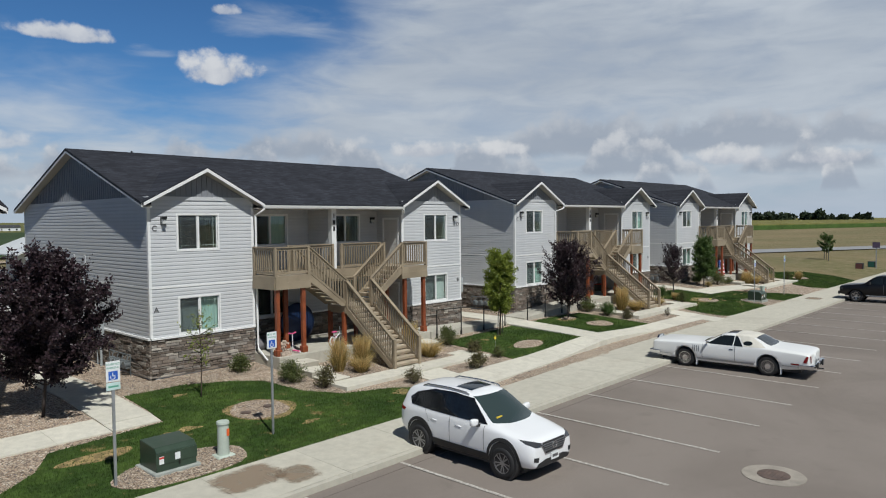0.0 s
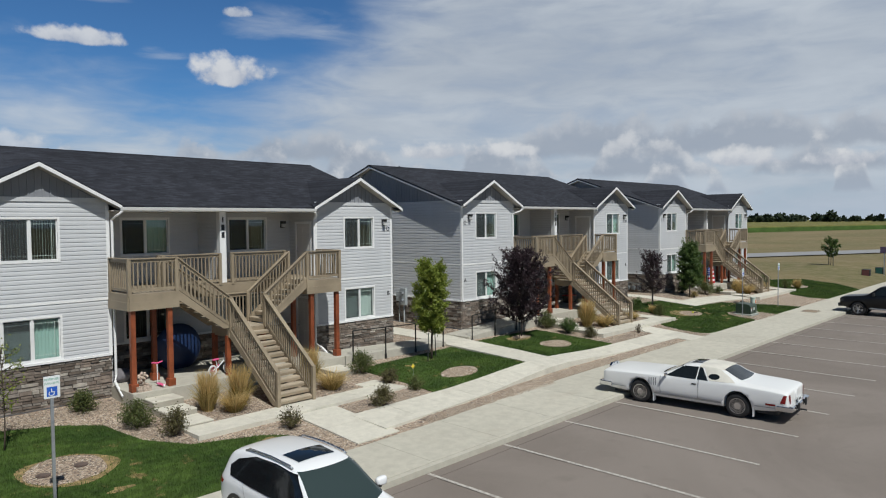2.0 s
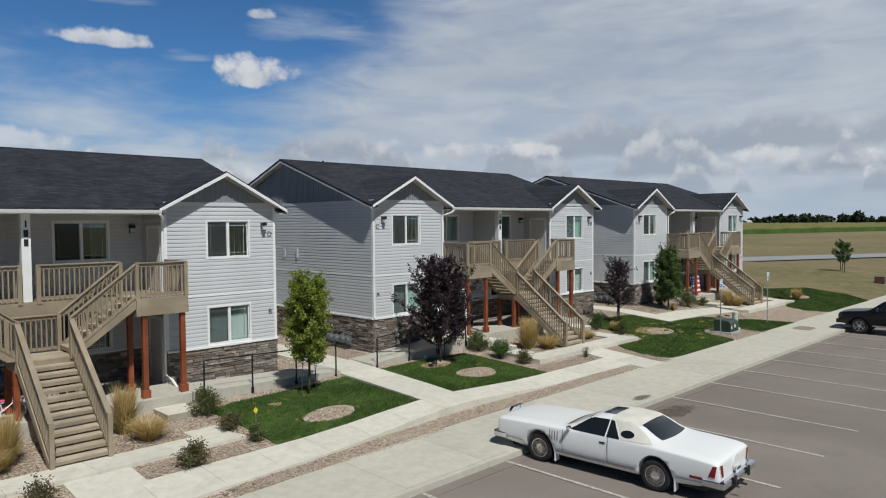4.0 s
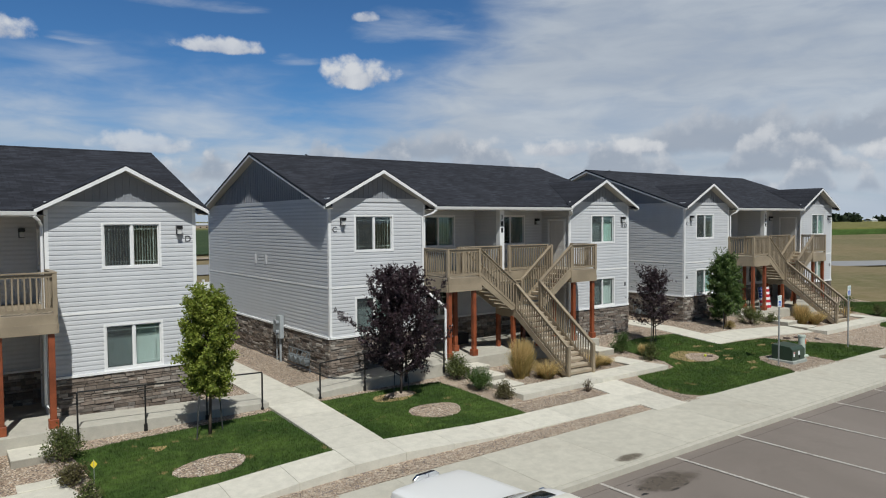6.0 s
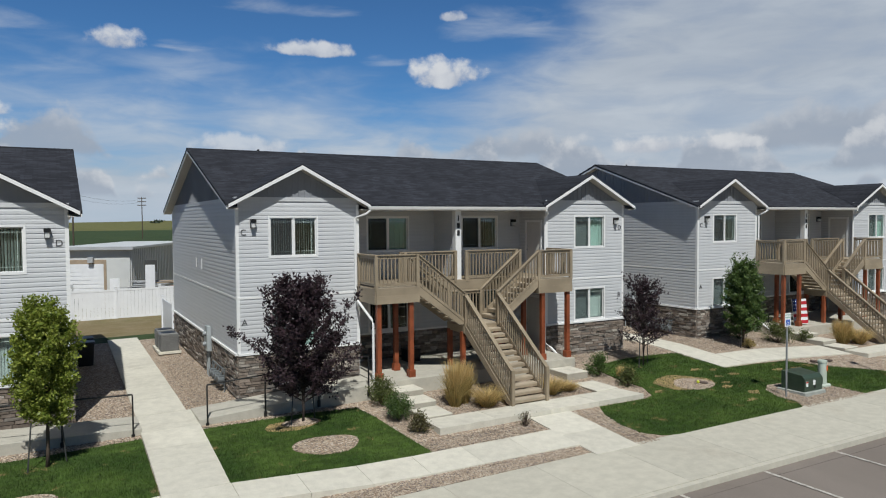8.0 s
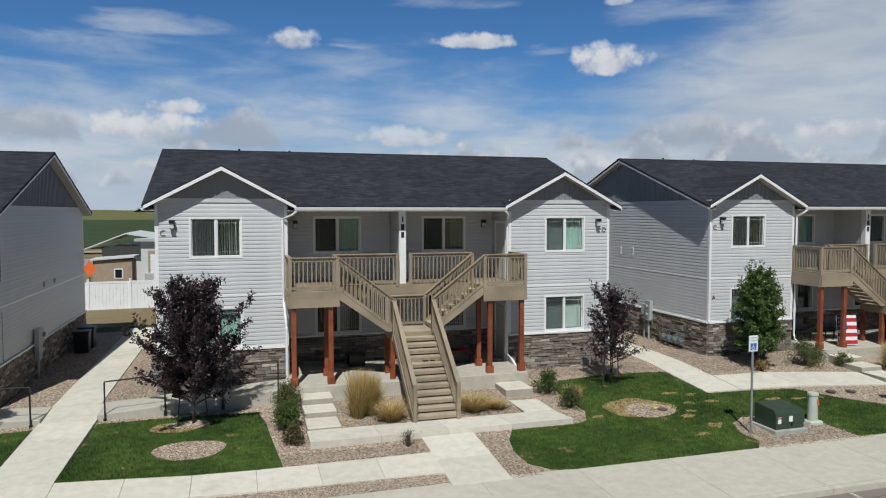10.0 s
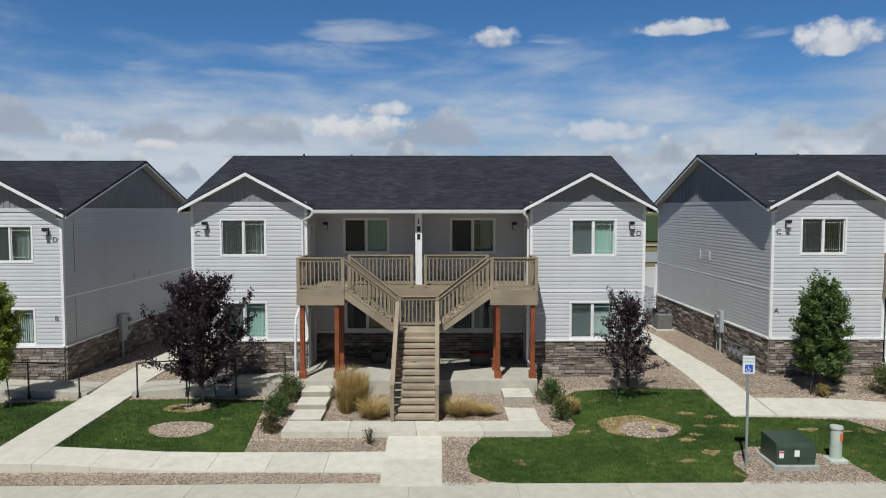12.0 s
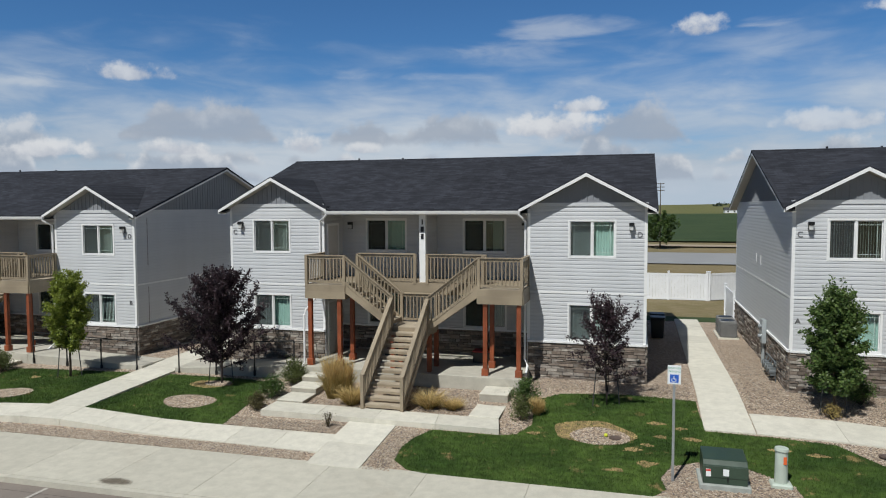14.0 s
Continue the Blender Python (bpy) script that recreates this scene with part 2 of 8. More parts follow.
    c = n.mix(1.0, br.outputs[0], (0.030, 0.032, 0.040), "MULTIPLY")
    c = n.vmath("MULTIPLY", c, n.join(v, v, v))
    h = n.math("ADD", br.outputs[1], n.math("MULTIPLY", grit, -0.5))
    M["shingles"] = finish(m, n, c, 0.92, h, -0.5, 0.01, spec=0.25)

    # ledge stone: colour from piece to piece
    for key, node, out in (("stone", "ShaderNodeObjectInfo", "Random"), ("stone_joined", "ShaderNodeNewGeometry", "Random Per Island")):
        m, n = material("ledge_" + key)
        r = n.add(node).outputs[out]
        p = n.add("ShaderNodeNewGeometry").outputs["Position"]
        a = n.noise(p, 9, 6, 0.65).outputs[0]
        g = n.noise(p, 45, 4, 0.65).outputs[0]
        hue = n.math("FRACT", n.math("MULTIPLY", r, 7.31))
        c = n.mix(n.ramp(hue, 0.35, 0.75), (0.205, 0.165, 0.135), (0.265, 0.235, 0.205))
        c = n.mix(n.ramp(n.math("FRACT", n.math("MULTIPLY", r, 3.7)), 0.80, 0.85), c, (0.40, 0.36, 0.31))
        v = n.math("MULTIPLY", n.ramp(a, 0.25, 0.75, 0.72, 1.25), n.ramp(r, 0, 1, 0.62, 1.3, False))
        c = n.vmath("MULTIPLY", c, n.join(v, v, v))
        M[key] = finish(m, n, c, 0.85, n.math("ADD", a, n.math("MULTIPLY", g, 0.5)), 0.6, 0.02, spec=0.3)

    # river-rock mulch
    m, n = material("river_rock")
    p = n.add("ShaderNodeNewGeometry").outputs["Position"]
    vo = n.add("ShaderNodeTexVoronoi", {"Vector": p, "Scale": 23.0, "Randomness": 1.0})
    big = n.noise(p, 0.9, 5, 0.6).outputs[0]
    rx, ry, rz = n.xyz(vo.outputs["Color"])
    c = n.mix(n.ramp(rx, 0.15, 0.85), (0.315, 0.238, 0.178), (0.47, 0.39, 0.305))
    c = n.mix(n.ramp(ry, 0.80, 0.88), c, (0.17, 0.135, 0.115))
    c = n.mix(n.ramp(rz, 0.86, 0.90), c, (0.56, 0.51, 0.44))
    v = n.math("MULTIPLY", n.ramp(vo.outputs["Distance"], 0.35, 0.75, 1.06, 0.55), n.ramp(big, 0.3, 0.7, 0.90, 1.08))
    c = n.vmath("MULTIPLY", c, n.join(n.math("MULTIPLY", v, 1.12), n.math("MULTIPLY", v, 1.08), n.math("MULTIPLY", v, 1.04)))
    h = n.math("SUBTRACT", 1.0, vo.outputs["Distance"])
    M["rock"] = finish(m, n, c, 0.8, h, 0.8, 0.03, spec=0.35)
    m, n = material("loose_stone")
    r = n.add("ShaderNodeNewGeometry").outputs["Random Per Island"]
    r2 = n.math("FRACT", n.math("MULTIPLY", r, 13.7))
    c = n.mix(n.ramp(r, 0.1, 0.9), (0.30, 0.225, 0.165), (0.50, 0.42, 0.33))
    c = n.mix(n.ramp(r2, 0.82, 0.88), c, (0.19, 0.16, 0.145))
    M["pebble"] = finish(m, n, c, 0.75, None, spec=0.35)

    # lot surface: weathered brownish concrete
    m, n = material("parking_surface")
    p = n.add("ShaderNodeNewGeometry").outputs["Position"]
    a = n.noise(p, 0.16, 6, 0.6, 0.8).outputs[0]
    b = n.noise(p, 1.3, 6, 0.65, 0.5).outputs[0]
    g = n.noise(p, 90, 3, 0.7).outputs[0]
    c = n.mix(n.ramp(a, 0.3, 0.7), (0.195, 0.165, 0.142), (0.245, 0.210, 0.183))
    c = n.mix(n.math("MULTIPLY", n.ramp(b, 0.55, 0.75), 0.3), c, (0.145, 0.12, 0.10))
    v = n.ramp(g, 0.25, 0.75, 0.86, 1.12)
    c = n.vmath("MULTIPLY", c, n.join(v, v, v))
    M["lot"] = finish(m, n, c, 0.85, g, 0.3, 0.004, spec=0.3)
    m, n = material("road_paint")
    p = n.add("ShaderNodeNewGeometry").outputs["Position"]
    b = n.noise(p, 14, 5, 0.7).outputs[0]
    c = n.mix(n.ramp(b, 0.35, 0.62), (0.30, 0.265, 0.235), (0.56, 0.53, 0.475))
    M["paint"] = finish(m, n, c, 0.7)

    # ground: dry soil and grass
    m, n = material("dry_ground")
    p = n.add("ShaderNodeNewGeometry").outputs["Position"]
    a = n.noise(p, 0.035, 6, 0.6, 0.5).outputs[0]
    b = n.noise(p, 0.9, 6, 0.7).outputs[0]
    g = n.noise(p, 14, 4, 0.7).outputs[0]
    c = n.mix(n.ramp(a, 0.35, 0.65), (0.215, 0.165, 0.085), (0.13, 0.125, 0.05))
    c = n.mix(n.ramp(b, 0.35, 0.75), c, (0.25, 0.20, 0.12))
    v = n.ramp(g, 0.25, 0.75, 0.75, 1.2)
    c = n.vmath("MULTIPLY", c, n.join(v, v, v))
    M["dry"] = finish(m, n, c, 0.95, g, 0.5, 0.05, spec=0.2)

    def field(name, c1, c2, sx, sy):
        m, n = material(name)
        p = n.add("ShaderNodeNewGeometry").outputs["Position"]
        a = n.noise(n.vmath("MULTIPLY", p, (sx, sy, 1)), 0.05, 6, 0.65).outputs[0]
        b = n.noise(p, 1.2, 4, 0.7).outputs[0]
        c = n.mix(n.ramp(a, 0.35, 0.65), c1, c2)
        v = n.ramp(b, 0.25, 0.75, 0.8, 1.2)
        return finish(m, n, n.vmath("MULTIPLY", c, n.join(v, v, v)), 0.95, b, 0.5, 0.1, spec=0.15)

    M["field_green"] = field("green_field", (0.036, 0.060, 0.024), (0.052, 0.075, 0.030), 1, 1)
    M["field_pale"] = field("pale_field", (0.16, 0.15, 0.06), (0.115, 0.125, 0.045), 0.4, 2)
    M["lawn_soil"] = None

    # turf: blade colour varies over the lawn, with straw-coloured patches
    for key, tone in (("turf", 1.15), ("blade", 1.45)):
        m, n = material("lawn_" + key)
        p = n.add("ShaderNodeNewGeometry").outputs["Position"]
        flat = n.vmath("MULTIPLY", p, (1, 1, 0))
        a = n.noise(flat, 0.5, 5, 0.6).outputs[0]
        b = n.noise(flat, 5.0, 4, 0.7).outputs[0]
        c = n.mix(n.ramp(a, 0.3, 0.7), (0.024 * tone, 0.049 * tone, 0.009 * tone), (0.056 * tone, 0.092 * tone, 0.018 * tone))
        c = n.mix(n.math("MULTIPLY", n.ramp(n.noise(flat, 1.5, 5, 0.65).outputs[0], 0.60, 0.69), 0.8), c, (0.26, 0.19, 0.085))
        d = n.noise(n.vmath("MULTIPLY", flat, (1.0, 2.2, 1.0)), 1.6, 4, 0.6, 0.6).outputs[0]
        v = n.math("MULTIPLY", n.ramp(b, 0.25, 0.75, 0.68, 1.28), n.ramp(d, 0.3, 0.7, 0.78, 1.18))
        c = n.vmath("MULTIPLY", c, n.join(v, v, v))
        M[key] = finish(m, n, c, 0.6 if key == "blade" else 0.95, b, 0.4, 0.03, spec=0.25)

    def leaf(name, c1, c2, rough=0.5, through=0.25):
        m, n = material(name)
        r = n.add("ShaderNodeNewGeometry").outputs["Random Per Island"]
        c = n.mix(r, c1, c2)
        d = n.add("ShaderNodeBsdfPrincipled", {"Base Color": c, "Roughness": rough, "Specular IOR Level": 0.35})
        t = n.add("ShaderNodeBsdfTranslucent", {"Color": c})
        s = n.add("ShaderNodeMixShader", {0: through, 1: d.outputs[0], 2: t.outputs[0]})
        n.add("ShaderNodeOutputMaterial", {"Surface": s.outputs[0]})
        return m

    M["straw_turf"] = plain("straw_turf", (0.27, 0.195, 0.085), 0.95, 0.45, 5, 60, 0.5)
    M["leaf_plum"] = leaf("plum_leaf", (0.016, 0.010, 0.013), (0.066, 0.040, 0.047), 0.40, 0.15)
    M["leaf_pear"] = leaf("pear_leaf", (0.13, 0.19, 0.026), (0.33, 0.37, 0.07), 0.42, 0.38)
    M["leaf_green"] = leaf("green_leaf", (0.038, 0.082, 0.020), (0.115, 0.175, 0.046), 0.4, 0.3)
    M["leaf_lilac"] = leaf("lilac_leaf", (0.045, 0.092, 0.024), (0.15, 0.215, 0.062), 0.4, 0.32)
    M["leaf_shrub"] = leaf("shrub_leaf", (0.055, 0.080, 0.022), (0.16, 0.18, 0.058), 0.5, 0.28)
    M["leaf_bronze"] = leaf("bronze_leaf", (0.065, 0.055, 0.028), (0.16, 0.145, 0.055), 0.5, 0.25)
    M["leaf_far"] = leaf("far_leaf", (0.020, 0.035, 0.018), (0.045, 0.062, 0.03), 0.6, 0.1)
    M["reed"] = leaf("reed_grass", (0.50, 0.36, 0.14), (0.80, 0.63, 0.32), 0.6, 0.45)
    M["reed_green"] = leaf("reed_base", (0.25, 0.20, 0.065), (0.55, 0.42, 0.17), 0.6, 0.45)

    # glass, blinds, curtains
    m, n = material("window_glass")
    t = n.add("ShaderNodeBsdfTransparent", {"Color": (0.80, 0.88, 0.86, 1)})
    g = n.add("ShaderNodeBsdfGlossy", {"Color": (1, 1, 1, 1), "Roughness": 0.015})
    f = n.add("ShaderNodeLayerWeight", {"Blend": 0.5}).outputs["Facing"]
    f = n.math("ADD", 0.06, n.math("MULTIPLY", n.math("POWER", f, 4.0), 0.6))
    s = n.add("ShaderNodeMixShader", {0: f, 1: t.outputs[0], 2: g.outputs[0]})
    n.add("ShaderNodeOutputMaterial", {"Surface": s.outputs[0]})
    M["glass"] = m
    m, n = material("insect_screen")
    t = n.add("ShaderNodeBsdfTransparent", {"Color": (0.84, 0.85, 0.86, 1)})
    d = n.add("ShaderNodeBsdfDiffuse", {"Color": (0.13, 0.14, 0.14, 1)})
    s = n.add("ShaderNodeMixShader", {0: 0.18, 1: t.outputs[0], 2: d.outputs[0]})
    n.add("ShaderNodeOutputMaterial", {"Surface": s.outputs[0]})
    M["screen"] = m
    M["blind"] = plain("vertical_blind", (0.62, 0.66, 0.64), 0.6, 0.05, piece=0.0)
    M["curtain"] = plain("pale_green_curtain", (0.43, 0.58, 0.535), 0.8, 0.06)
    M["dark_glass"] = finish(*material("car_glass"), (0.012, 0.016, 0.018), 0.04, spec=0.6)
    M["lamp_glass"] = plain("frosted_lamp_glass", (0.6, 0.6, 0.58), 0.25, 0.02)
    return M


M = build_materials()


# ---- mesh helpers ----
def box(bm, x0, x1, y0, y1, z0, z1):
    vs = [bm.verts.new(p) for p in ((x0, y0, z0), (x1, y0, z0), (x1, y1, z0), (x0, y1, z0), (x0, y0, z1), (x1, y0, z1), (x1, y1, z1), (x0, y1, z1))]
    for f in ((3, 2, 1, 0), (4, 5, 6, 7), (0, 1, 5, 4), (1, 2, 6, 5), (2, 3, 7, 6), (3, 0, 4, 7)):
        bm.faces.new([vs[i] for i in f])
    return vs


def beam(bm, a, b, w, h, up=(0, 0, 1)):
    """A squared timber from a to b, w across and h along up."""
    a, b, up = Vector(a), Vector(b), Vector(up)
    d = (b - a).normalized()
    s = d.cross(up).normalized() * (w / 2)
    u = s.cross(d).normalized() * (h / 2)
    vs = [bm.verts.new(p + i * s + j * u) for p in (a, b) for i, j in ((-1, -1), (1, -1), (1, 1), (-1, 1))]
    for f in ((3, 2, 1, 0), (4, 5, 6, 7), (0, 1, 5, 4), (1, 2, 6, 5), (2, 3, 7, 6), (3, 0, 4, 7)):
        bm.faces.new([vs[i] for i in f])


def prism(bm, pts, off):
    """A plate: the polygon pts and its copy moved by off, closed round the edge."""
    off = Vector(off)
    lo, hi = [bm.verts.new(p) for p in pts], [bm.verts.new(Vector(p) + off) for p in pts]
    bm.faces.new(lo[::-1])
    bm.faces.new(hi)
    for i in range(len(pts)):
        j = (i + 1) % len(pts)
        bm.faces.new((lo[i], lo[j], hi[j], hi[i]))


def rod(bm, pts, r, sides=8, r1=None):
    """A round bar or pipe along pts, tapering from r to r1."""
    pts = [Vector(p) for p in pts]
    rings = []
    for i, p in enumerate(pts):
        d = (pts[min(i + 1, len(pts) - 1)] - pts[max(i - 1, 0)]).normalized()
        s = d.cross((0, 0, 1) if abs(d.z) < 0.95 else (0, 1, 0)).normalized()
        u = s.cross(d)
        rad = r if r1 is None else r + (r1 - r) * i / max(1, len(pts) - 1)
        rings.append([bm.verts.new(p + (s * math.cos(a) + u * math.sin(a)) * rad) for a in (2 * math.pi * k / sides for k in range(sides))])
    for a, b in zip(rings, rings[1:]):
        for k in range(sides):
            bm.faces.new((a[k], a[(k + 1) % sides], b[(k + 1) % sides], b[k]))
    bm.faces.new(rings[0][::-1])
    bm.faces.new(rings[-1])


def disc(bm, c, r, h, sides=24, axis="z", r1=None):
    """A drum from c along axis, h long."""
    e = {"x": Vector((1, 0, 0)), "y": Vector((0, 1, 0)), "z": Vector((0, 0, 1))}[axis]
    c = Vector(c)
    rod(bm, [c, c + e * h], r, sides, r1)


def mesh_from(name, bm, mat, bevel=0.0, smooth=False):
    bmesh.ops.recalc_face_normals(bm, faces=bm.faces)
    if bevel:
        bmesh.ops.bevel(bm, geom=list(bm.edges), offset=bevel, segments=1, affect="EDGES", profile=0.5)
    me = bpy.data.meshes.new(name)
    bm.to_mesh(me)
    bm.free()
    if smooth:
        me.polygons.foreach_set("use_smooth", [True] * len(me.polygons))
    if mat:
        me.materials.append(mat)
    return me


def part(name, bm, mat, parent=None, label="", bevel=0.0, smooth=False, kind=""):
    ob = new(name, mesh_from(name, bm, mat, bevel, smooth) if isinstance(bm, bmesh.types.BMesh) else bm)
    ob.parent = parent
    return tagged(ob, label, "", "", kind)


def boxpart(name, mat, parent, *dims, label="", bevel=0.0):
    bm = bmesh.new()
    box(bm, *dims)
    return part(name, bm, mat, parent, label, bevel)


def thing(name, label, category, group="", at=(0, 0, 0)):
    ob = new(name)
    ob.location = at
    ob.empty_display_size = 0.2
    return tagged(ob, label, category, group)


def quads(name, verts, faces, mat):
    me = bpy.data.meshes.new(name)
    me.from_pydata(verts, [], faces)
    me.materials.append(mat)
    return me


def raw_mesh(name, verts, nside, mat):
    """A mesh of loose polygons with nside corners each, from one array of corners."""
    verts = np.asarray(verts, np.float32).reshape(-1, 3)
    me = bpy.data.meshes.new(name)
    n, k = len(verts), len(verts) // nside
    me.vertices.add(n)
    me.vertices.foreach_set("co", verts.ravel())
    me.loops.add(n)
    me.loops.foreach_set("vertex_index", np.arange(n, dtype=np.int32))
    me.polygons.add(k)
    me.polygons.foreach_set("loop_start", np.arange(0, n, nside, dtype=np.int32))
    me.update(calc_edges=True)
    me.materials.append(mat)
    return me


# ---- lie of the land ----
def base(x):
    """How much higher the plots lie along the row."""
    return 0.0107 * max(x, -60.0) if x < 0 else 0.0025 * min(x, 40.0)


WALK_Z, LOT_Z, KERB_Y, WALK_Y = -0.37, -0.55, -10.85, -8.25


def slope(x, y):
    """Height of the plots: from the kerb walk up to the houses."""
    b = base(x)
    f = min(1.0, max(0.0, -y / -WALK_Y))
    return (0.30 + b) * (1 - f) + (WALK_Z + 0.6 * b) * f


def hump(x):
    """How far the middle of the upper walk stands above the slope, from 0 to 1."""
    f = max(0.0, 1 - abs(x + 10.6) / 5.2)
    return f * f * (3 - 2 * f)


def land(x, y):
    """Height of the planted ground: the lawns climb to meet the raised walk in front of them."""
    g = min(1.0, max(0.0, (-2.6 - y) / 3.3)) if y > -6.4 else 0.0
    return slope(x, y) + 0.185 * hump(x) * g


def lot(x):
    return LOT_Z + 0.6 * base(x)


# ---- houses ----
HALF, WING, BACK, PORCH = 8.0, 3.95, 12.9, 1.76
STONE_TOP, WALL_TOP, FLOOR2, SLAB = 1.63, 6.42, 3.62, 0.62
RIDGE_Y, RIDGE_Z, EAVE_Z, EAVE_Y = 6.45, 8.55, 6.24, -0.35
COURSE = 0.132
PITCH = (RIDGE_Z - EAVE_Z) / (RIDGE_Y - EAVE_Y)
GABLE_X, GABLE_Z, GABLE_W = 5.98, 7.50, 2.32
board_cache = {}


def board_mesh(length, height, key="siding"):
    """One dutch lap of siding: a flat face over a sloping cove."""
    k = (round(length, 2), round(height, 3), key)
    if k not in board_cache:
        bm = bmesh.new()
        t = 0.022 if height > 0.1 else 0.014
        ring = [(-0.002, 0), (-t, 0), (-t + 0.002, 0.58 * height), (-0.004, height), (-0.0005, height)]
        lo = [bm.verts.new((0, y, z)) for y, z in ring]
        hi = [bm.verts.new((length, y, z)) for y, z in ring]
        for i in range(5):
            j = (i + 1) % 5
            bm.faces.new((lo[i], hi[i], hi[j], lo[j]))
        bm.faces.new(lo)
        bm.faces.new(hi[::-1])
        board_cache[k] = mesh_from("siding_board", bm, M[key])
    return board_cache[k]


def clad(house, name, start, angle, length, z0, z1, openings=(), label="", boards=True, thick=0.14):
    """A wall with real openings, faced with laps of siding. Its face runs from start along the turned x axis."""
    bm = bmesh.new()
    us = sorted({0.0, length, *(o[0] for o in openings), *(o[1] for o in openings)})
    zs = sorted({z0, z1, *(min(max(o[2], z0), z1) for o in openings), *(min(max(o[3], z0), z1) for o in openings)})
    for a, b in zip(us, us[1:]):
        run = None
        for c, d in zip(zs, zs[1:]):
            hole = any(o[0] - 1e-6 <= a and b <= o[1] + 1e-6 and o[2] - 1e-6 <= c and d <= o[3] + 1e-6 for o in openings)
            if not hole and d - c > 1e-4:
                box(bm, a, b, 0, thick, c, d)
    wall = part(name, bm, M["siding"], house, label)
    wall.matrix_basis = pose(start[0], start[1], 0, 0, 0, angle)
    if not boards:
        return wall
    z = z0
    while z < z1 - 0.01:
        top = min(z + COURSE, z1)
        pieces = [(0.0, length, z, top)]
        for o in openings:
            out = []
            for u0, u1, c, d in pieces:
                if o[1] <= u0 or o[0] >= u1 or o[3] <= c or o[2] >= d:
                    out.append((u0, u1, c, d))
                    continue
                if o[0] > u0:
                    out.append((u0, o[0], c, d))
                if o[1] < u1:
                    out.append((o[1], u1, c, d))
                if o[2] - c > 0.012:
                    out.append((max(u0, o[0]), min(u1, o[1]), c, o[2]))
                if d - o[3] > 0.012:
                    out.append((max(u0, o[0]), min(u1, o[1]), o[3], d))
            pieces = out
        for u0, u1, c, d in pieces:
            if u1 - u0 > 0.02:
                b = part("siding_board", board_mesh(u1 - u0, d - c), None, wall)
                b.location = (u0, -0.001, c)
        z = top
    return wall


def hang_covers(win, w, h, cover):
    """Blind slats and curtains behind a window."""
    if cover[0] != "n":
        # slats of a vertical blind: "x" nearly shut, "o" turned open with dark gaps, "e" drawn to one end
        bm = bmesh.new()
        for i in range(-5, 26):
            c = (i + 0.5) * w / 20
            if cover[0] == "e":
                c = w * (0.70 + 0.55 * i / 25)
                if i < 0:
                    continue
            if cover[1] == "r" and c > w / 2:
                continue
            turn = random.uniform(0.35, 0.65) if cover[0] == "x" else random.uniform(0.95, 1.2)
            cx, cy = 0.043 * math.cos(turn), 0.043 * math.sin(turn) * (1 if cover[0] == "x" else -1)
            prism(bm, [(c - cx, 0.20 + cy, 0.02), (c + cx, 0.20 - cy, 0.02), (c + cx, 0.20 - cy, h - 0.02), (c - cx, 0.20 + cy, h - 0.02)], (-0.0015, 0.0015, 0))
        part("vertical_blind", bm, M["blind"], win, "pale vertical blind slats")
    if cover[1] != "n":
        bm = bmesh.new()
        n = 40
        u0, u1 = {"l": (0.0, w / 2), "r": (w / 2, w + 0.45), "b": (-0.4, w + 0.4)}[cover[1]]
        ring = [(u0 + (u1 - u0) * i / n, 0.19 + 0.025 * math.sin(i * 1.9) + 0.012 * math.sin(i * 0.83)) for i in range(n + 1)]
        lo = [bm.verts.new((a, b, 0.0)) for a, b in ring]
        hi = [bm.verts.new((a, b, h)) for a, b in ring]
        for i in range(n):
            bm.faces.new((lo[i], lo[i + 1], hi[i + 1], hi[i]))
        part("curtain", bm, M["curtain"], win, "pale green curtain", smooth=True)


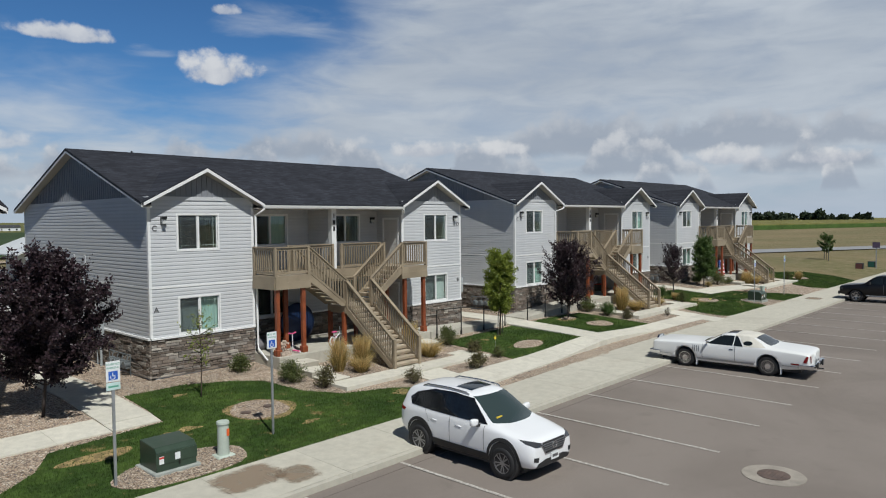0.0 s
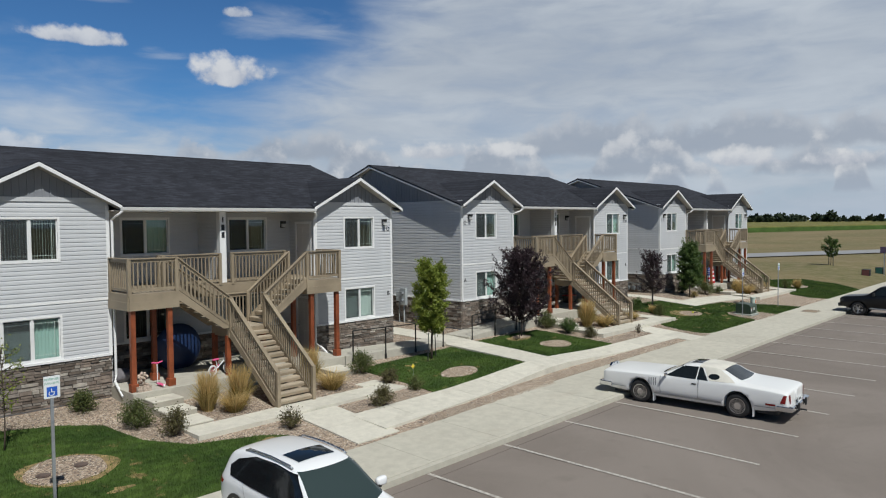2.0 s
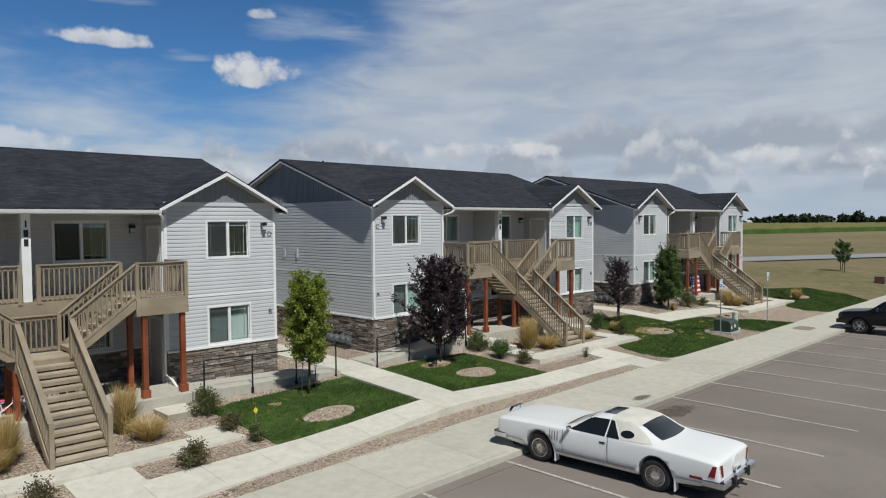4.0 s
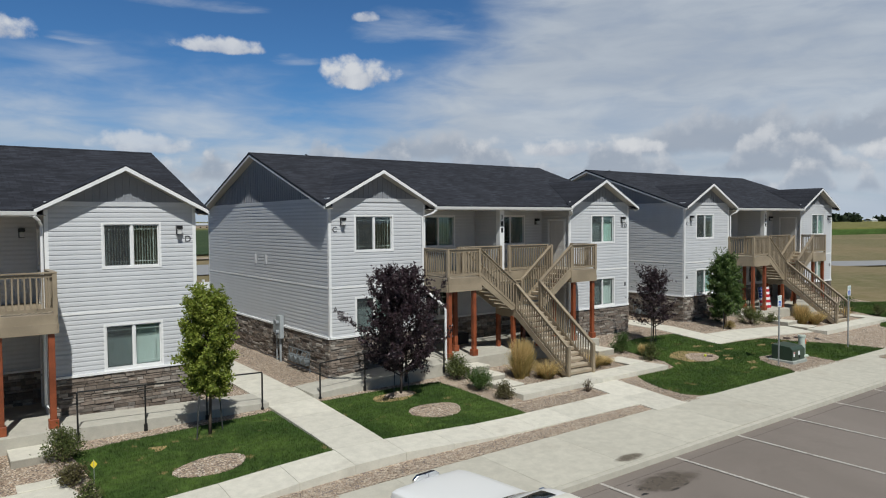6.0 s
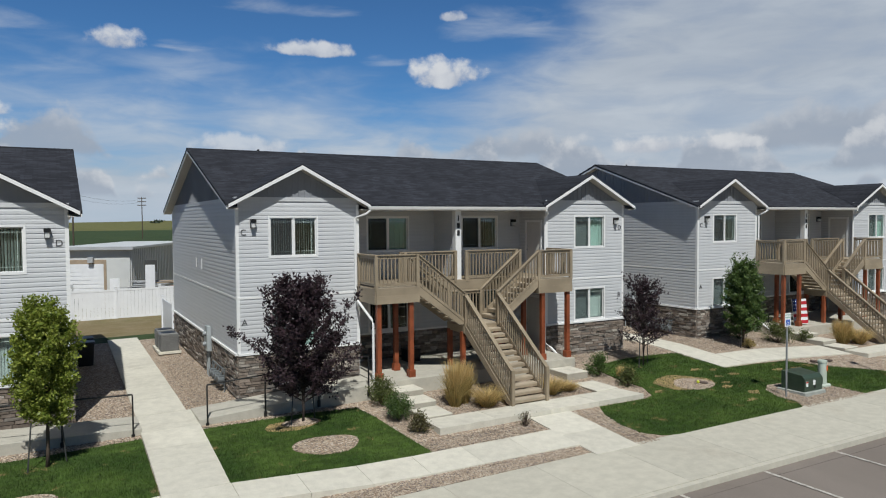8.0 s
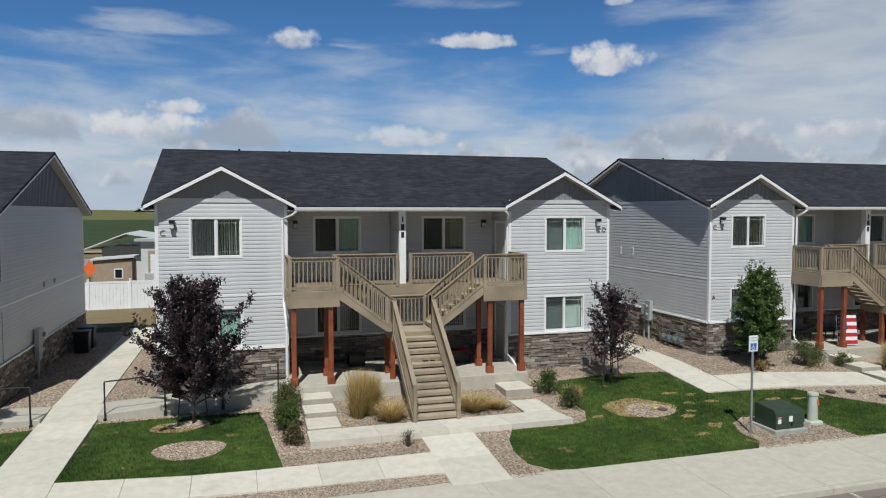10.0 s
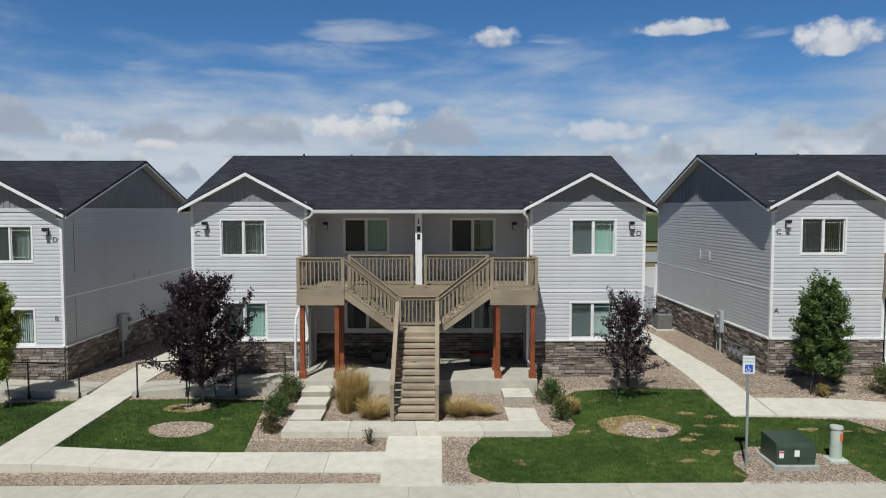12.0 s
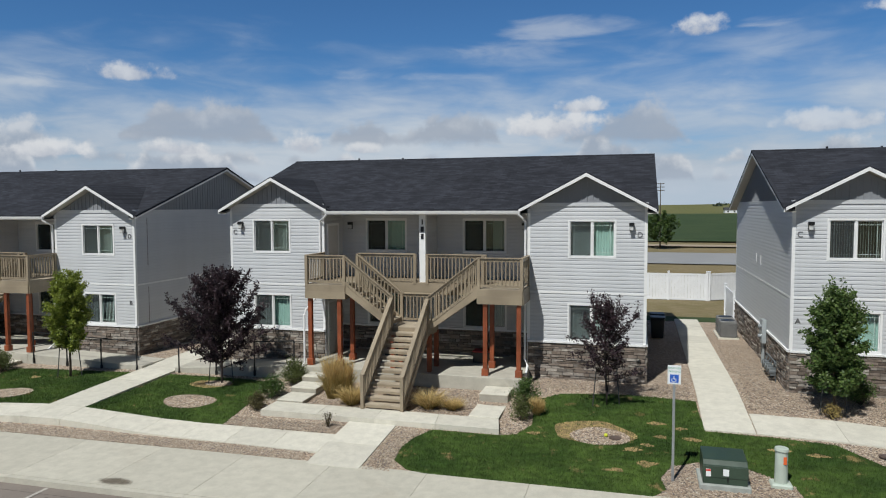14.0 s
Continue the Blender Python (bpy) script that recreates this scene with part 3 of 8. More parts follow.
def window(house, x, y, angle, w, z0, z1, cover, flip=False):
    """A white vinyl slider: frame, two sashes with a colonial grille, an insect screen, and blinds or curtains behind."""
    h = z1 - z0
    win = new("window")
    win.parent = house
    win.matrix_basis = pose(x, y, z0, 0, 0, angle)
    bm = bmesh.new()
    f = 0.065
    for a, b, c, d in ((-f, w + f, -f, 0.0), (-f, w + f, h, h + f), (-f, 0.0, 0.0, h), (w, w + f, 0.0, h)):
        box(bm, a, b, -0.035, 0.10, c, d)
    part("window_frame", bm, M["trim"], win, "white vinyl window frame")
    bm = bmesh.new()
    box(bm, w / 2 - 0.028, w / 2 + 0.028, -0.02, 0.06, 0, h)
    part("mullion", bm, M["trim"], win)
    for side in (0, 1):
        a, b = (0.0, w / 2 - 0.028) if side == 0 else (w / 2 + 0.028, w)
        pane = boxpart("pane", M["glass"], win, a + 0.03, b - 0.03, 0.028, 0.034, 0.03, h - 0.03)
        pane.visible_shadow = False
        bm = bmesh.new()
        for c, d, e, g in ((a, b, 0.0, 0.03), (a, b, h - 0.03, h), (a, a + 0.03, 0.03, h - 0.03), (b - 0.03, b, 0.03, h - 0.03)):
            box(bm, c, d, 0.012, 0.05, e, g)
        part("sash", bm, M["trim"], win)
        bm = bmesh.new()
        for e in (0.14, h - 0.14):
            box(bm, a + 0.03, b - 0.03, 0.036, 0.042, e - 0.007, e + 0.007)
        e = a + 0.14 if side == 0 else b - 0.14
        box(bm, e - 0.007, e + 0.007, 0.043, 0.049, 0.03, h - 0.03)
        part("grille", bm, M["trim"], win)
    a, b = (0.03, w / 2 - 0.05) if not flip else (w / 2 + 0.05, w - 0.03)
    boxpart("insect_screen", M["screen"], win, a, b, 0.004, 0.006, 0.03, h - 0.03)
    hang_covers(win, w, h, cover)
    # one added sheet behind the glass, its dark grey standing for the unlit room
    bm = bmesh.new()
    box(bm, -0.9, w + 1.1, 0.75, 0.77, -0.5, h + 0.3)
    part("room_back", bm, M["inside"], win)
    return win


def door(house, x, y, angle, z0, w=0.92, h=2.05):
    d = new("door")
    d.parent = house
    d.matrix_basis = pose(x, y, z0, 0, 0, angle)
    bm = bmesh.new()
    for a, b, c, e in ((-0.09, 0.0, 0.0, h + 0.09), (w, w + 0.09, 0.0, h + 0.09), (0.0, w, h, h + 0.09)):
        box(bm, a, b, -0.035, 0.02, c, e)
    part("door_frame", bm, M["trim"], d)
    leaf = boxpart("door_leaf", M["door"], d, 0.005, w - 0.005, -0.008, 0.03, 0.01, h - 0.005, label="pale six-panel entry door")
    bm = bmesh.new()
    for i in range(2):
        for c, e in ((0.15, 0.75), (0.9, 1.55), (1.68, 1.9)):
            u = 0.1 + i * 0.39
            box(bm, u, u + 0.33, -0.014, -0.008, c, e)
    part("door_panel", bm, M["door"], leaf, bevel=0.004)
    bm = bmesh.new()
    disc(bm, (0.08, -0.06, 0.95), 0.028, 0.05, 12, "y")
    disc(bm, (0.08, -0.03, 1.10), 0.025, 0.022, 12, "y")
    part("door_handle", bm, M["steel"], leaf, "satin nickel knob and deadbolt", smooth=True)


def stones(house, name, start, angle, length, z0, z1, single, seed):
    """Ledge-stone veneer in uneven courses: each stone stands proud by its own amount."""
    rng = random.Random(seed)
    wall = boxpart(name, M["stone_joined"], house, 0, length, 0.0, 0.05, z0, z1 - 0.03)
    wall.matrix_basis = pose(start[0], start[1], 0, 0, 0, angle)
    tagged(wall, "grey-brown stacked ledge stone veneer")
    z, k, joined = z0, 0, bmesh.new()
    while z < z1 - 0.05:
        h = min(rng.choice((0.07, 0.085, 0.10, 0.12)), z1 - 0.03 - z)
        if h < 0.03:
            break
        u = -rng.uniform(0.0, 0.2)
        while u < length:
            w = rng.uniform(0.16, 0.52)
            a, b = max(0.0, u), min(length, u + w)
            if b - a > 0.05:
                out = rng.uniform(0.025, 0.075)
                bm = bmesh.new() if single else joined
                g = 0.004
                j = lambda: rng.uniform(-0.006, 0.006)
                pts = [(a + g, 0, z + g), (b - g, 0, z + g), (b - g, 0, z + h - g), (a + g, 0, z + h - g)]
                front = [(p[0] + (0.006 if i in (0, 3) else -0.006), -out + j(), p[2] + (0.006 if i < 2 else -0.006) + j() * 0.5) for i, p in enumerate(pts)]
                lo, hi = [bm.verts.new(p) for p in pts], [bm.verts.new(p) for p in front]
                bm.faces.new(hi)
                for i in range(4):
                    bm.faces.new((lo[i], lo[(i + 1) % 4], hi[(i + 1) % 4], hi[i]))
                if single:
                    part("stone", bm, M["stone"], wall)
            u += w
        z += h
    if single:
        joined.free()
    else:
        part("stone_facing", joined, M["stone_joined"], wall, kind="stuff")
    cap = boxpart("water_table", M["trim"], house, 0, length, -0.085, 0.0, z1 - 0.03, z1 + 0.035)
    cap.matrix_basis = wall.matrix_basis.copy()


def mesh_once(cache, key, make):
    if key not in cache:
        cache[key] = make()
    return cache[key]


baluster_cache = {}


def baluster(height):
    def make():
        bm = bmesh.new()
        box(bm, -0.019, 0.019, -0.019, 0.019, 0, height)
        return mesh_from("baluster", bm, M["deck"])
    return mesh_once(baluster_cache, round(height, 2), make)


def railing(house, a, b, drop=0.0, step=0.135, posts=(True, True), tall=1.05, low=0.0):
    """A timber guard from a to b (points on the floor or the stair line): cap, two rails, posts and balusters."""
    a, b = Vector(a), Vector(b)
    r = new("railing")
    r.parent = house
    up = Vector((0, 0, tall))
    bm = bmesh.new()
    beam(bm, a + up, b + up, 0.135, 0.038)
    part("cap_rail", bm, M["deck"], r, bevel=0.004)
    bm = bmesh.new()
    beam(bm, a + up - Vector((0, 0, 0.075)), b + up - Vector((0, 0, 0.075)), 0.038, 0.085)
    part("top_rail", bm, M["deck"], r)
    bm = bmesh.new()
    beam(bm, a + Vector((0, 0, 0.10 + low)), b + Vector((0, 0, 0.10 + low)), 0.038, 0.085)
    part("bottom_rail", bm, M["deck"], r)
    flat = Vector((b.x - a.x, b.y - a.y, 0))
    n = max(1, round(flat.length / step))
    side = Vector((-flat.y, flat.x, 0)).normalized() * 0.0
    for i in range(1, n):
        p = a.lerp(b, i / n) + side
        o = part("baluster", baluster(tall - 0.14 - low), None, r)
        o.location = p + Vector((0, 0, 0.07 + low))
        o.rotation_euler = (0, 0, math.atan2(flat.y, flat.x))
    for on, p in zip(posts, (a, b)):
        if on:
            boxpart("post", M["deck"], r, p.x - 0.055, p.x + 0.055, p.y - 0.055, p.y + 0.055, p.z - 0.06, p.z + tall + 0.02, bevel=0.004)
    return r


def flight(house, start, along, across, width, rise, run, count, stringer=0.28):
    """A run of closed timber steps going down from start: treads, risers and two stringers."""
    s = new("stair_flight")
    s.parent = house
    a, c = Vector(along), Vector(across)

    def slab(name, u0, u1, v0, v1, z0, z1):
        bm = bmesh.new()
        pts = [Vector(start) + a * u + c * v for u, v in ((u0, v0), (u1, v0), (u1, v1), (u0, v1))]
        prism(bm, [(p.x, p.y, start[2] + z0) for p in pts], (0, 0, z1 - z0))
        part(name, bm, M["tread" if name == "tread" else "deck"], s)

    for i in range(count):
        if i < count - 1:
            slab("tread", i * run - 0.03, (i + 1) * run, 0.02, width - 0.02, -(i + 1) * rise - 0.04, -(i + 1) * rise)
        slab("riser", i * run - 0.018, i * run - 0.001, 0.02, width - 0.02, -(i + 1) * rise + 0.050, -i * rise - 0.045)
    n = count - 1
    for v in (-0.02, width - 0.02):
        bm = bmesh.new()
        p0 = Vector(start) + c * v
        p1 = p0 + a * (n * run + 0.06) - Vector((0, 0, count * rise - 0.02))
        lo = Vector((0, 0, -stringer))
        prism(bm, [p0, p1, p1 + Vector((0, 0, 0.0)) - a * 0.30, p0 + lo - a * 0.02], c * 0.04)
        part("stringer", bm, M["deck"], s)


def bars_number(house):
    """Three dark numerals on the column, kept as plain bars."""
    for i, (w, h) in enumerate(((0.045, 0.20), (0.12, 0.20), (0.11, 0.20))):
        z = 5.96 - i * 0.27
        boxpart("number_bar", M["letters"], house, -w / 2, w / 2, 0.027, 0.0385, z - h, z, bevel=0.01)


def letter(house, text, x, y, z, size=0.26):
    cu = bpy.data.curves.new("unit_letter", "FONT")
    cu.body, cu.size, cu.extrude = text, size, 0.008
    ob = new("letter_tmp", cu)
    dg = bpy.context.evaluated_depsgraph_get()
    me = bpy.data.meshes.new_from_object(ob.evaluated_get(dg))
    bpy.data.objects.remove(ob)
    bpy.data.curves.remove(cu)
    me.materials.clear()
    me.materials.append(M["letters_grey"])
    o = part("unit_letter", me, None, house, "dark grey unit letter " + text)
    o.matrix_basis = pose(x, y, z, 90, 0, 0)


def wall_lamp(house, x, y, z, angle=0):
    lamp = new("wall_lamp")
    lamp.parent = house
    lamp.matrix_basis = pose(x, y, z, 0, 0, angle)
    boxpart("back_plate", M["black"], lamp, -0.07, 0.07, -0.03, 0.0, -0.02, 0.26)
    boxpart("hood", M["black"], lamp, -0.085, 0.085, -0.20, -0.03, 0.15, 0.26, label="black lantern hood", bevel=0.01)
    boxpart("lamp_glass", M["lamp_glass"], lamp, -0.055, 0.055, -0.165, -0.055, 0.0, 0.15, label="frosted glass lamp body")
    boxpart("base_ring", M["black"], lamp, -0.065, 0.065, -0.175, -0.045, -0.02, 0.0)


def roof_plate(house, name, pts, mat="shingles", thick=0.09, label=""):
    bm = bmesh.new()
    prism(bm, pts, (0, 0, thick))
    return part(name, bm, M[mat], house, label)


def build_house():
    hs = thing("apartment_house", "two-storey white-sided fourplex with dark shingle roof and tan timber stairs", "apartment house", "row of apartment houses")
    win_u, win_l = (4.68, 5.90), (1.73, 2.96)
    # wing fronts
    for s in (-1, 1):
        x0 = -HALF if s < 0 else WING
        wx = -6.94 if s < 0 else 5.42
        o = [(wx - x0, wx - x0 + 1.51, *win_l), (wx - x0, wx - x0 + 1.51, *win_u)]
        clad(hs, "wall_front", (x0, 0), 0, HALF - WING, STONE_TOP, WALL_TOP, o, "white lap siding on a wing front")
        window(hs, wx, 0, 0, 1.51, *win_u, ("o" if s < 0 else "x", "n" if s < 0 else "r"))
        window(hs, wx, 0, 0, 1.51, *win_l, ("x", "r" if s < 0 else "n"))
        clad(hs, "wall_base", (x0, 0), 0, HALF - WING, 0.1, STONE_TOP, boards=False)
        stones(hs, "stone_front", (x0, -0.002), 0, HALF - WING, 0.28, STONE_TOP, True, 3 + s)
        # porch side of the wing, with the entry doors
        xi = s * WING
        a = 90 if s < 0 else -90
        st = (xi, 0) if s < 0 else (xi, PORCH)
        clad(hs, "wall_porch_side", st, a, PORCH, SLAB, WALL_TOP, (), "pale siding on the porch side of a wing")
        for z in (SLAB, FLOOR2 + 0.02):
            door(hs, xi - s * 0.022, 0.30 if s < 0 else 1.22, a, z)
        # outer side
        a = -90 if s < 0 else 90
        st = (-HALF, BACK) if s < 0 else (HALF, 0)
        clad(hs, "wall_side", st, a, BACK, STONE_TOP, WALL_TOP, (), "white lap siding on a gable end")
        clad(hs, "wall_base", st, a, BACK, 0.1, STONE_TOP, boards=False)
        so = (-HALF - 0.002, BACK) if s < 0 else (HALF + 0.002, 0)
        stones(hs, "stone_side", so, a, BACK, 0.28, STONE_TOP, False, 9 + s)
        # corner boards
        for cx, cy, w in ((s * HALF, 0, 1), (s * HALF, BACK, -1)):
            bm = bmesh.new()
            x1, x2 = sorted((cx - s * 0.075, cx + s * 0.024))
            box(bm, x1, x2, cy - 0.024 * w, cy + 0.002 * w, STONE_TOP + 0.04, WALL_TOP + 0.02) if w > 0 else box(bm, x1, x2, cy - 0.002, cy + 0.024, STONE_TOP + 0.04, WALL_TOP)
            x1, x2 = sorted((cx - s * 0.001, cx + s * 0.024))
            y1, y2 = sorted((cy - 0.022 * w, cy + 0.085 * w))
            box(bm, x1, x2, y1, y2, STONE_TOP + 0.04, WALL_TOP + 0.02)
            part("corner_board", bm, M["trim"], hs)
        x1, x2 = sorted((xi + s * 0.08, xi - s * 0.024))
        bm = bmesh.new()
        box(bm, x1, x2, -0.024, 0.0, STONE_TOP + 0.04, WALL_TOP - 0.1)
        part("corner_board", bm, M["trim"], hs)
        # belt course between storeys
        boxpart("belt_course", M["trim"], hs, min(x0, x0), x0 + HALF - WING, -0.030, -0.001, 3.36, 3.43)
        xa, xb = sorted((s * HALF, s * (HALF + 0.030)))
        boxpart("belt_course", M["trim"], hs, xa, xb, 0.09, BACK - 0.09, 3.36, 3.43)
        boxpart("frieze_board", M["siding"], hs, x0 - 0.01, x0 + HALF - WING + 0.01, -0.040, 0.0, WALL_TOP, WALL_TOP + 0.13)
        boxpart("frieze_board", M["siding"], hs, xa, xb + (0.01 if s > 0 else 0), -0.0, BACK, WALL_TOP, WALL_TOP + 0.13)
        # gable triangles in board and batten
        gx = s * GABLE_X
        zt = WALL_TOP + 0.13
        hw = (GABLE_Z - 0.06 - zt) / ((GABLE_Z - 6.26) / GABLE_W)
        bm = bmesh.new()
        prism(bm, [(gx - hw, 0.0, zt), (gx + hw, 0.0, zt), (gx, 0.0, GABLE_Z - 0.06)], (0, 0.1, 0))
        g = part("gable_panel", bm, M["siding_dark"], hs, "dark grey board-and-batten gable")
        k = int(hw / 0.2)
        for i in range(-k, k + 1):
            top = GABLE_Z - 0.08 - abs(i) * 0.2 * (GABLE_Z - 6.26) / GABLE_W
            if top - zt > 0.05:
                boxpart("batten", M["siding_dark"], g, gx + i * 0.2 - 0.022, gx + i * 0.2 + 0.022, -0.022, 0.0, zt, top)
        sx = s * HALF
        hy = RIDGE_Y - EAVE_Y - (zt - EAVE_Z) / PITCH
        bm = bmesh.new()
        prism(bm, [(sx, RIDGE_Y - hy, zt), (sx, RIDGE_Y + hy, zt), (sx, RIDGE_Y, RIDGE_Z - 0.02)], (-s * 0.1, 0, 0))
        g = part("gable_panel", bm, M["siding_dark"], hs, "dark grey board-and-batten gable")
        k = int(hy / 0.2)
        for i in range(-k, k + 1):
            top = RIDGE_Z - 0.05 - abs(i) * 0.2 * PITCH
            if top - zt > 0.05:
                xa, xb = sorted((sx, sx + s * 0.022))
                boxpart("batten", M["siding_dark"], g, xa, xb, RIDGE_Y + i * 0.2 - 0.022, RIDGE_Y + i * 0.2 + 0.022, zt, top)
        # front gable roof planes, fascia and soffit
        for q in (-1, 1):
            e = gx + q * GABLE_W
            yb = EAVE_Y + (GABLE_Z - EAVE_Z) / PITCH
            z1, z2 = GABLE_Z, 6.26
            roof_plate(hs, "gable_roof", [(gx, EAVE_Y - 0.05, z1), (gx, yb, z1), (e, EAVE_Y + 0.06, z2), (e, EAVE_Y - 0.05, z2)], thick=0.10, label="dark asphalt shingles on a front gable")
            bm = bmesh.new()
            d = 0.062
            prism(bm, [(gx, EAVE_Y - 0.075, z1 - d), (gx, EAVE_Y - 0.075, z1 + 0.055), (e, EAVE_Y - 0.075, z2 + 0.055), (e, EAVE_Y - 0.075, z2 - d * 0.8)], (0, 0.03, 0))
            part("fascia", bm, M["trim"], hs, "white rake fascia board")
            bm = bmesh.new()
            prism(bm, [(gx, EAVE_Y - 0.045, z1 - 0.055), (gx, 0.02, z1 - 0.055), (e, 0.02, z2 - 0.04), (e, EAVE_Y - 0.045, z2 - 0.04)], (0, 0, 0.02))
            part("soffit", bm, M["soffit"], hs)
        # main rake fascia and soffit
        rx = s * (HALF + 0.32)
        for q in (-1, 1):
            ye = RIDGE_Y + q * (RIDGE_Y - EAVE_Y)
            bm = bmesh.new()
            prism(bm, [(rx, RIDGE_Y, RIDGE_Z - 0.085), (rx, RIDGE_Y, RIDGE_Z + 0.05), (rx, ye, EAVE_Z + 0.05), (rx, ye, EAVE_Z - 0.075)], (s * 0.03, 0, 0))
            part("fascia", bm, M["trim"], hs, "white rake fascia board")
            bm = bmesh.new()
            prism(bm, [(s * HALF, RIDGE_Y, RIDGE_Z - 0.08), (s * HALF, ye, EAVE_Z - 0.08), (rx, ye, EAVE_Z - 0.08), (rx, RIDGE_Y, RIDGE_Z - 0.08)], (0, 0, 0.02))
            part("soffit", bm, M["soffit"], hs)
    # recess wall behind the porches
    o = [(1.15, 2.72, *win_l), (5.16, 6.76, *win_l), (1.10, 2.72, *win_u), (5.14, 6.74, *win_u)]
    clad(hs, "wall_porch", (-WING, PORCH), 0, 2 * WING, STONE_TOP, WALL_TOP, o, "pale siding behind the porch")
    for u0, u1, z0, z1 in o:
        window(hs, -WING + u0, PORCH, 0, u1 - u0, z0, z1, ("o" if z0 < 3 else "e", "r" if (u0 < 3 and z0 > 3) else "n"))
    clad(hs, "wall_base", (-WING, PORCH), 0, 2 * WING, 0.1, STONE_TOP, boards=False)
    stones(hs, "stone_porch", (-WING, PORCH - 0.002), 0, 2 * WING, SLAB, STONE_TOP, False, 20)
    clad(hs, "wall_back", (HALF, BACK), 180, 2 * HALF, 0.1, WALL_TOP, (), "white siding on the back", boards=False)
    # unseen slab added between the storeys to block light inside the hollow house
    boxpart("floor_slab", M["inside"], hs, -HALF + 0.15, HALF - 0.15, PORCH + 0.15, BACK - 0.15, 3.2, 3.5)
    # partition between the two upper porches
    bm = bmesh.new()
    box(bm, -0.07, 0.07, 0.285, PORCH, FLOOR2, 6.2)
    part("partition", bm, M["siding"], hs)
    for xx, a, yy in ((-0.0705, -90, PORCH), (0.0705, 90, 0.285)):
        for i in range(19):
            b = part("siding_board", board_mesh(PORCH - 0.285, COURSE), None, hs)
            b.matrix_basis = pose(xx, yy, FLOOR2 + i * COURSE, 0, 0, a)
    boxpart("porch_ceiling", M["soffit"], hs, -WING, WING, -0.30, PORCH, 6.14, 6.17)
    # main roof: the front slope ends behind the wing gables, and runs out over the porch between them
    x = HALF + 0.36
    yb = RIDGE_Y * 2 - EAVE_Y
    roof_plate(hs, "roof", [(-x, RIDGE_Y, RIDGE_Z), (x, RIDGE_Y, RIDGE_Z), (x, yb, EAVE_Z), (-x, yb, EAVE_Z)], label="charcoal asphalt shingle roof")
    yw = 0.06
    zw = EAVE_Z + (yw - EAVE_Y) * PITCH
    gi, go = GABLE_X - GABLE_W, HALF + 0.02
    outline = [(-x, EAVE_Y), (-go, EAVE_Y), (-go, yw), (-gi, yw), (-gi, EAVE_Y), (gi, EAVE_Y), (gi, yw), (go, yw), (go, EAVE_Y), (x, EAVE_Y), (x, RIDGE_Y), (-x, RIDGE_Y)]
    roof_plate(hs, "roof", [(px, py, EAVE_Z + (py - EAVE_Y) * PITCH) for px, py in outline], label="charcoal asphalt shingle roof")
    bm = bmesh.new()
    prism(bm, [(-8.36, RIDGE_Y - 0.16, RIDGE_Z + 0.045), (-8.36, RIDGE_Y, RIDGE_Z + 0.10), (-8.36, RIDGE_Y + 0.16, RIDGE_Z + 0.045)], (16.72, 0, 0))
    part("ridge_cap", bm, M["shingles"], hs)
    for x, y in ((-5.4, 7.2), (-3.3, 7.6)):
        bm = bmesh.new()
        rod(bm, [(x, y, 8.1), (x, y, 8.78)], 0.045, 8)
        part("vent_pipe", bm, M["black"], hs)
    # porch eave: fascia and gutter
    boxpart("fascia", M["trim"], hs, -WING + 0.28, WING - 0.28, -0.36, -0.33, 6.13, 6.25)
    bm = bmesh.new()
    prism(bm, [(-3.72, -0.36, 6.165), (-3.72, -0.44, 6.17), (-3.72, -0.465, 6.26), (-3.72, -0.36, 6.27)], (7.44, 0, 0))
    part("gutter", bm, M["trim"], hs, "white metal gutter")
    for s in (-1, 1):
        bm = bmesh.new()
        x = s * 3.86
        if s < 0:
            bm.free()
            continue
        foot = [(x, -0.07, 3.1), (x, -0.07, 0.95), (s * 3.98, -0.30, 0.78), (s * 4.0, -0.95, 0.42)]
        rod(bm, [(s * 3.66, -0.42, 6.14), (s * 3.78, -0.34, 6.02), (x, -0.07, 5.88), *foot], 0.042, 8)
        part("downspout", bm, M["trim"], hs, "white metal downspout")
    for s in (-1, 1):
        wall_lamp(hs, s * 7.5, -0.02, 5.60)
        wall_lamp(hs, s * 3.55, PORCH - 0.02, 5.55)
    letter(hs, "C", -7.88, -0.032, 5.36)
    letter(hs, "D", 7.68, -0.032, 5.36)
    letter(hs, "A", -7.88, -0.032, 2.55)
    letter(hs, "B", 7.68, -0.032, 2.55)
    # porch slab, column, posts
    boxpart("porch_slab", M["concrete_grey"], hs, -WING - 0.05, WING + 0.05, -1.72, PORCH, -0.15, SLAB, label="pale concrete porch slab", bevel=0.015)
    boxpart("column", M["trim"], hs, -0.12, 0.12, 0.04, 0.28, FLOOR2, 6.16, label="white boxed column")
    bars_number(hs)
    for x in (-3.86, -2.70, 2.70, 3.86):
        for y in (-1.42, -0.25):
            if y > -1 and abs(x) > 3:
                continue
            p = new("cedar_post")
            p.parent = hs
            boxpart("shaft", M["cedar"], p, x - 0.075, x + 0.075, y - 0.075, y + 0.075, SLAB, 3.12, label="red-stained timber post", bevel=0.006)
            boxpart("plinth", M["cedar"], p, x - 0.115, x + 0.115, y - 0.115, y + 0.115, SLAB, SLAB + 0.24, bevel=0.01)
    for x in (-0.68, 0.68):
        for y in (-1.38, -0.48):
            boxpart("cedar_post", M["cedar"], hs, x - 0.075, x + 0.075, y - 0.075, y + 0.075, -0.1, 1.95, label="red-stained timber post", bevel=0.006)
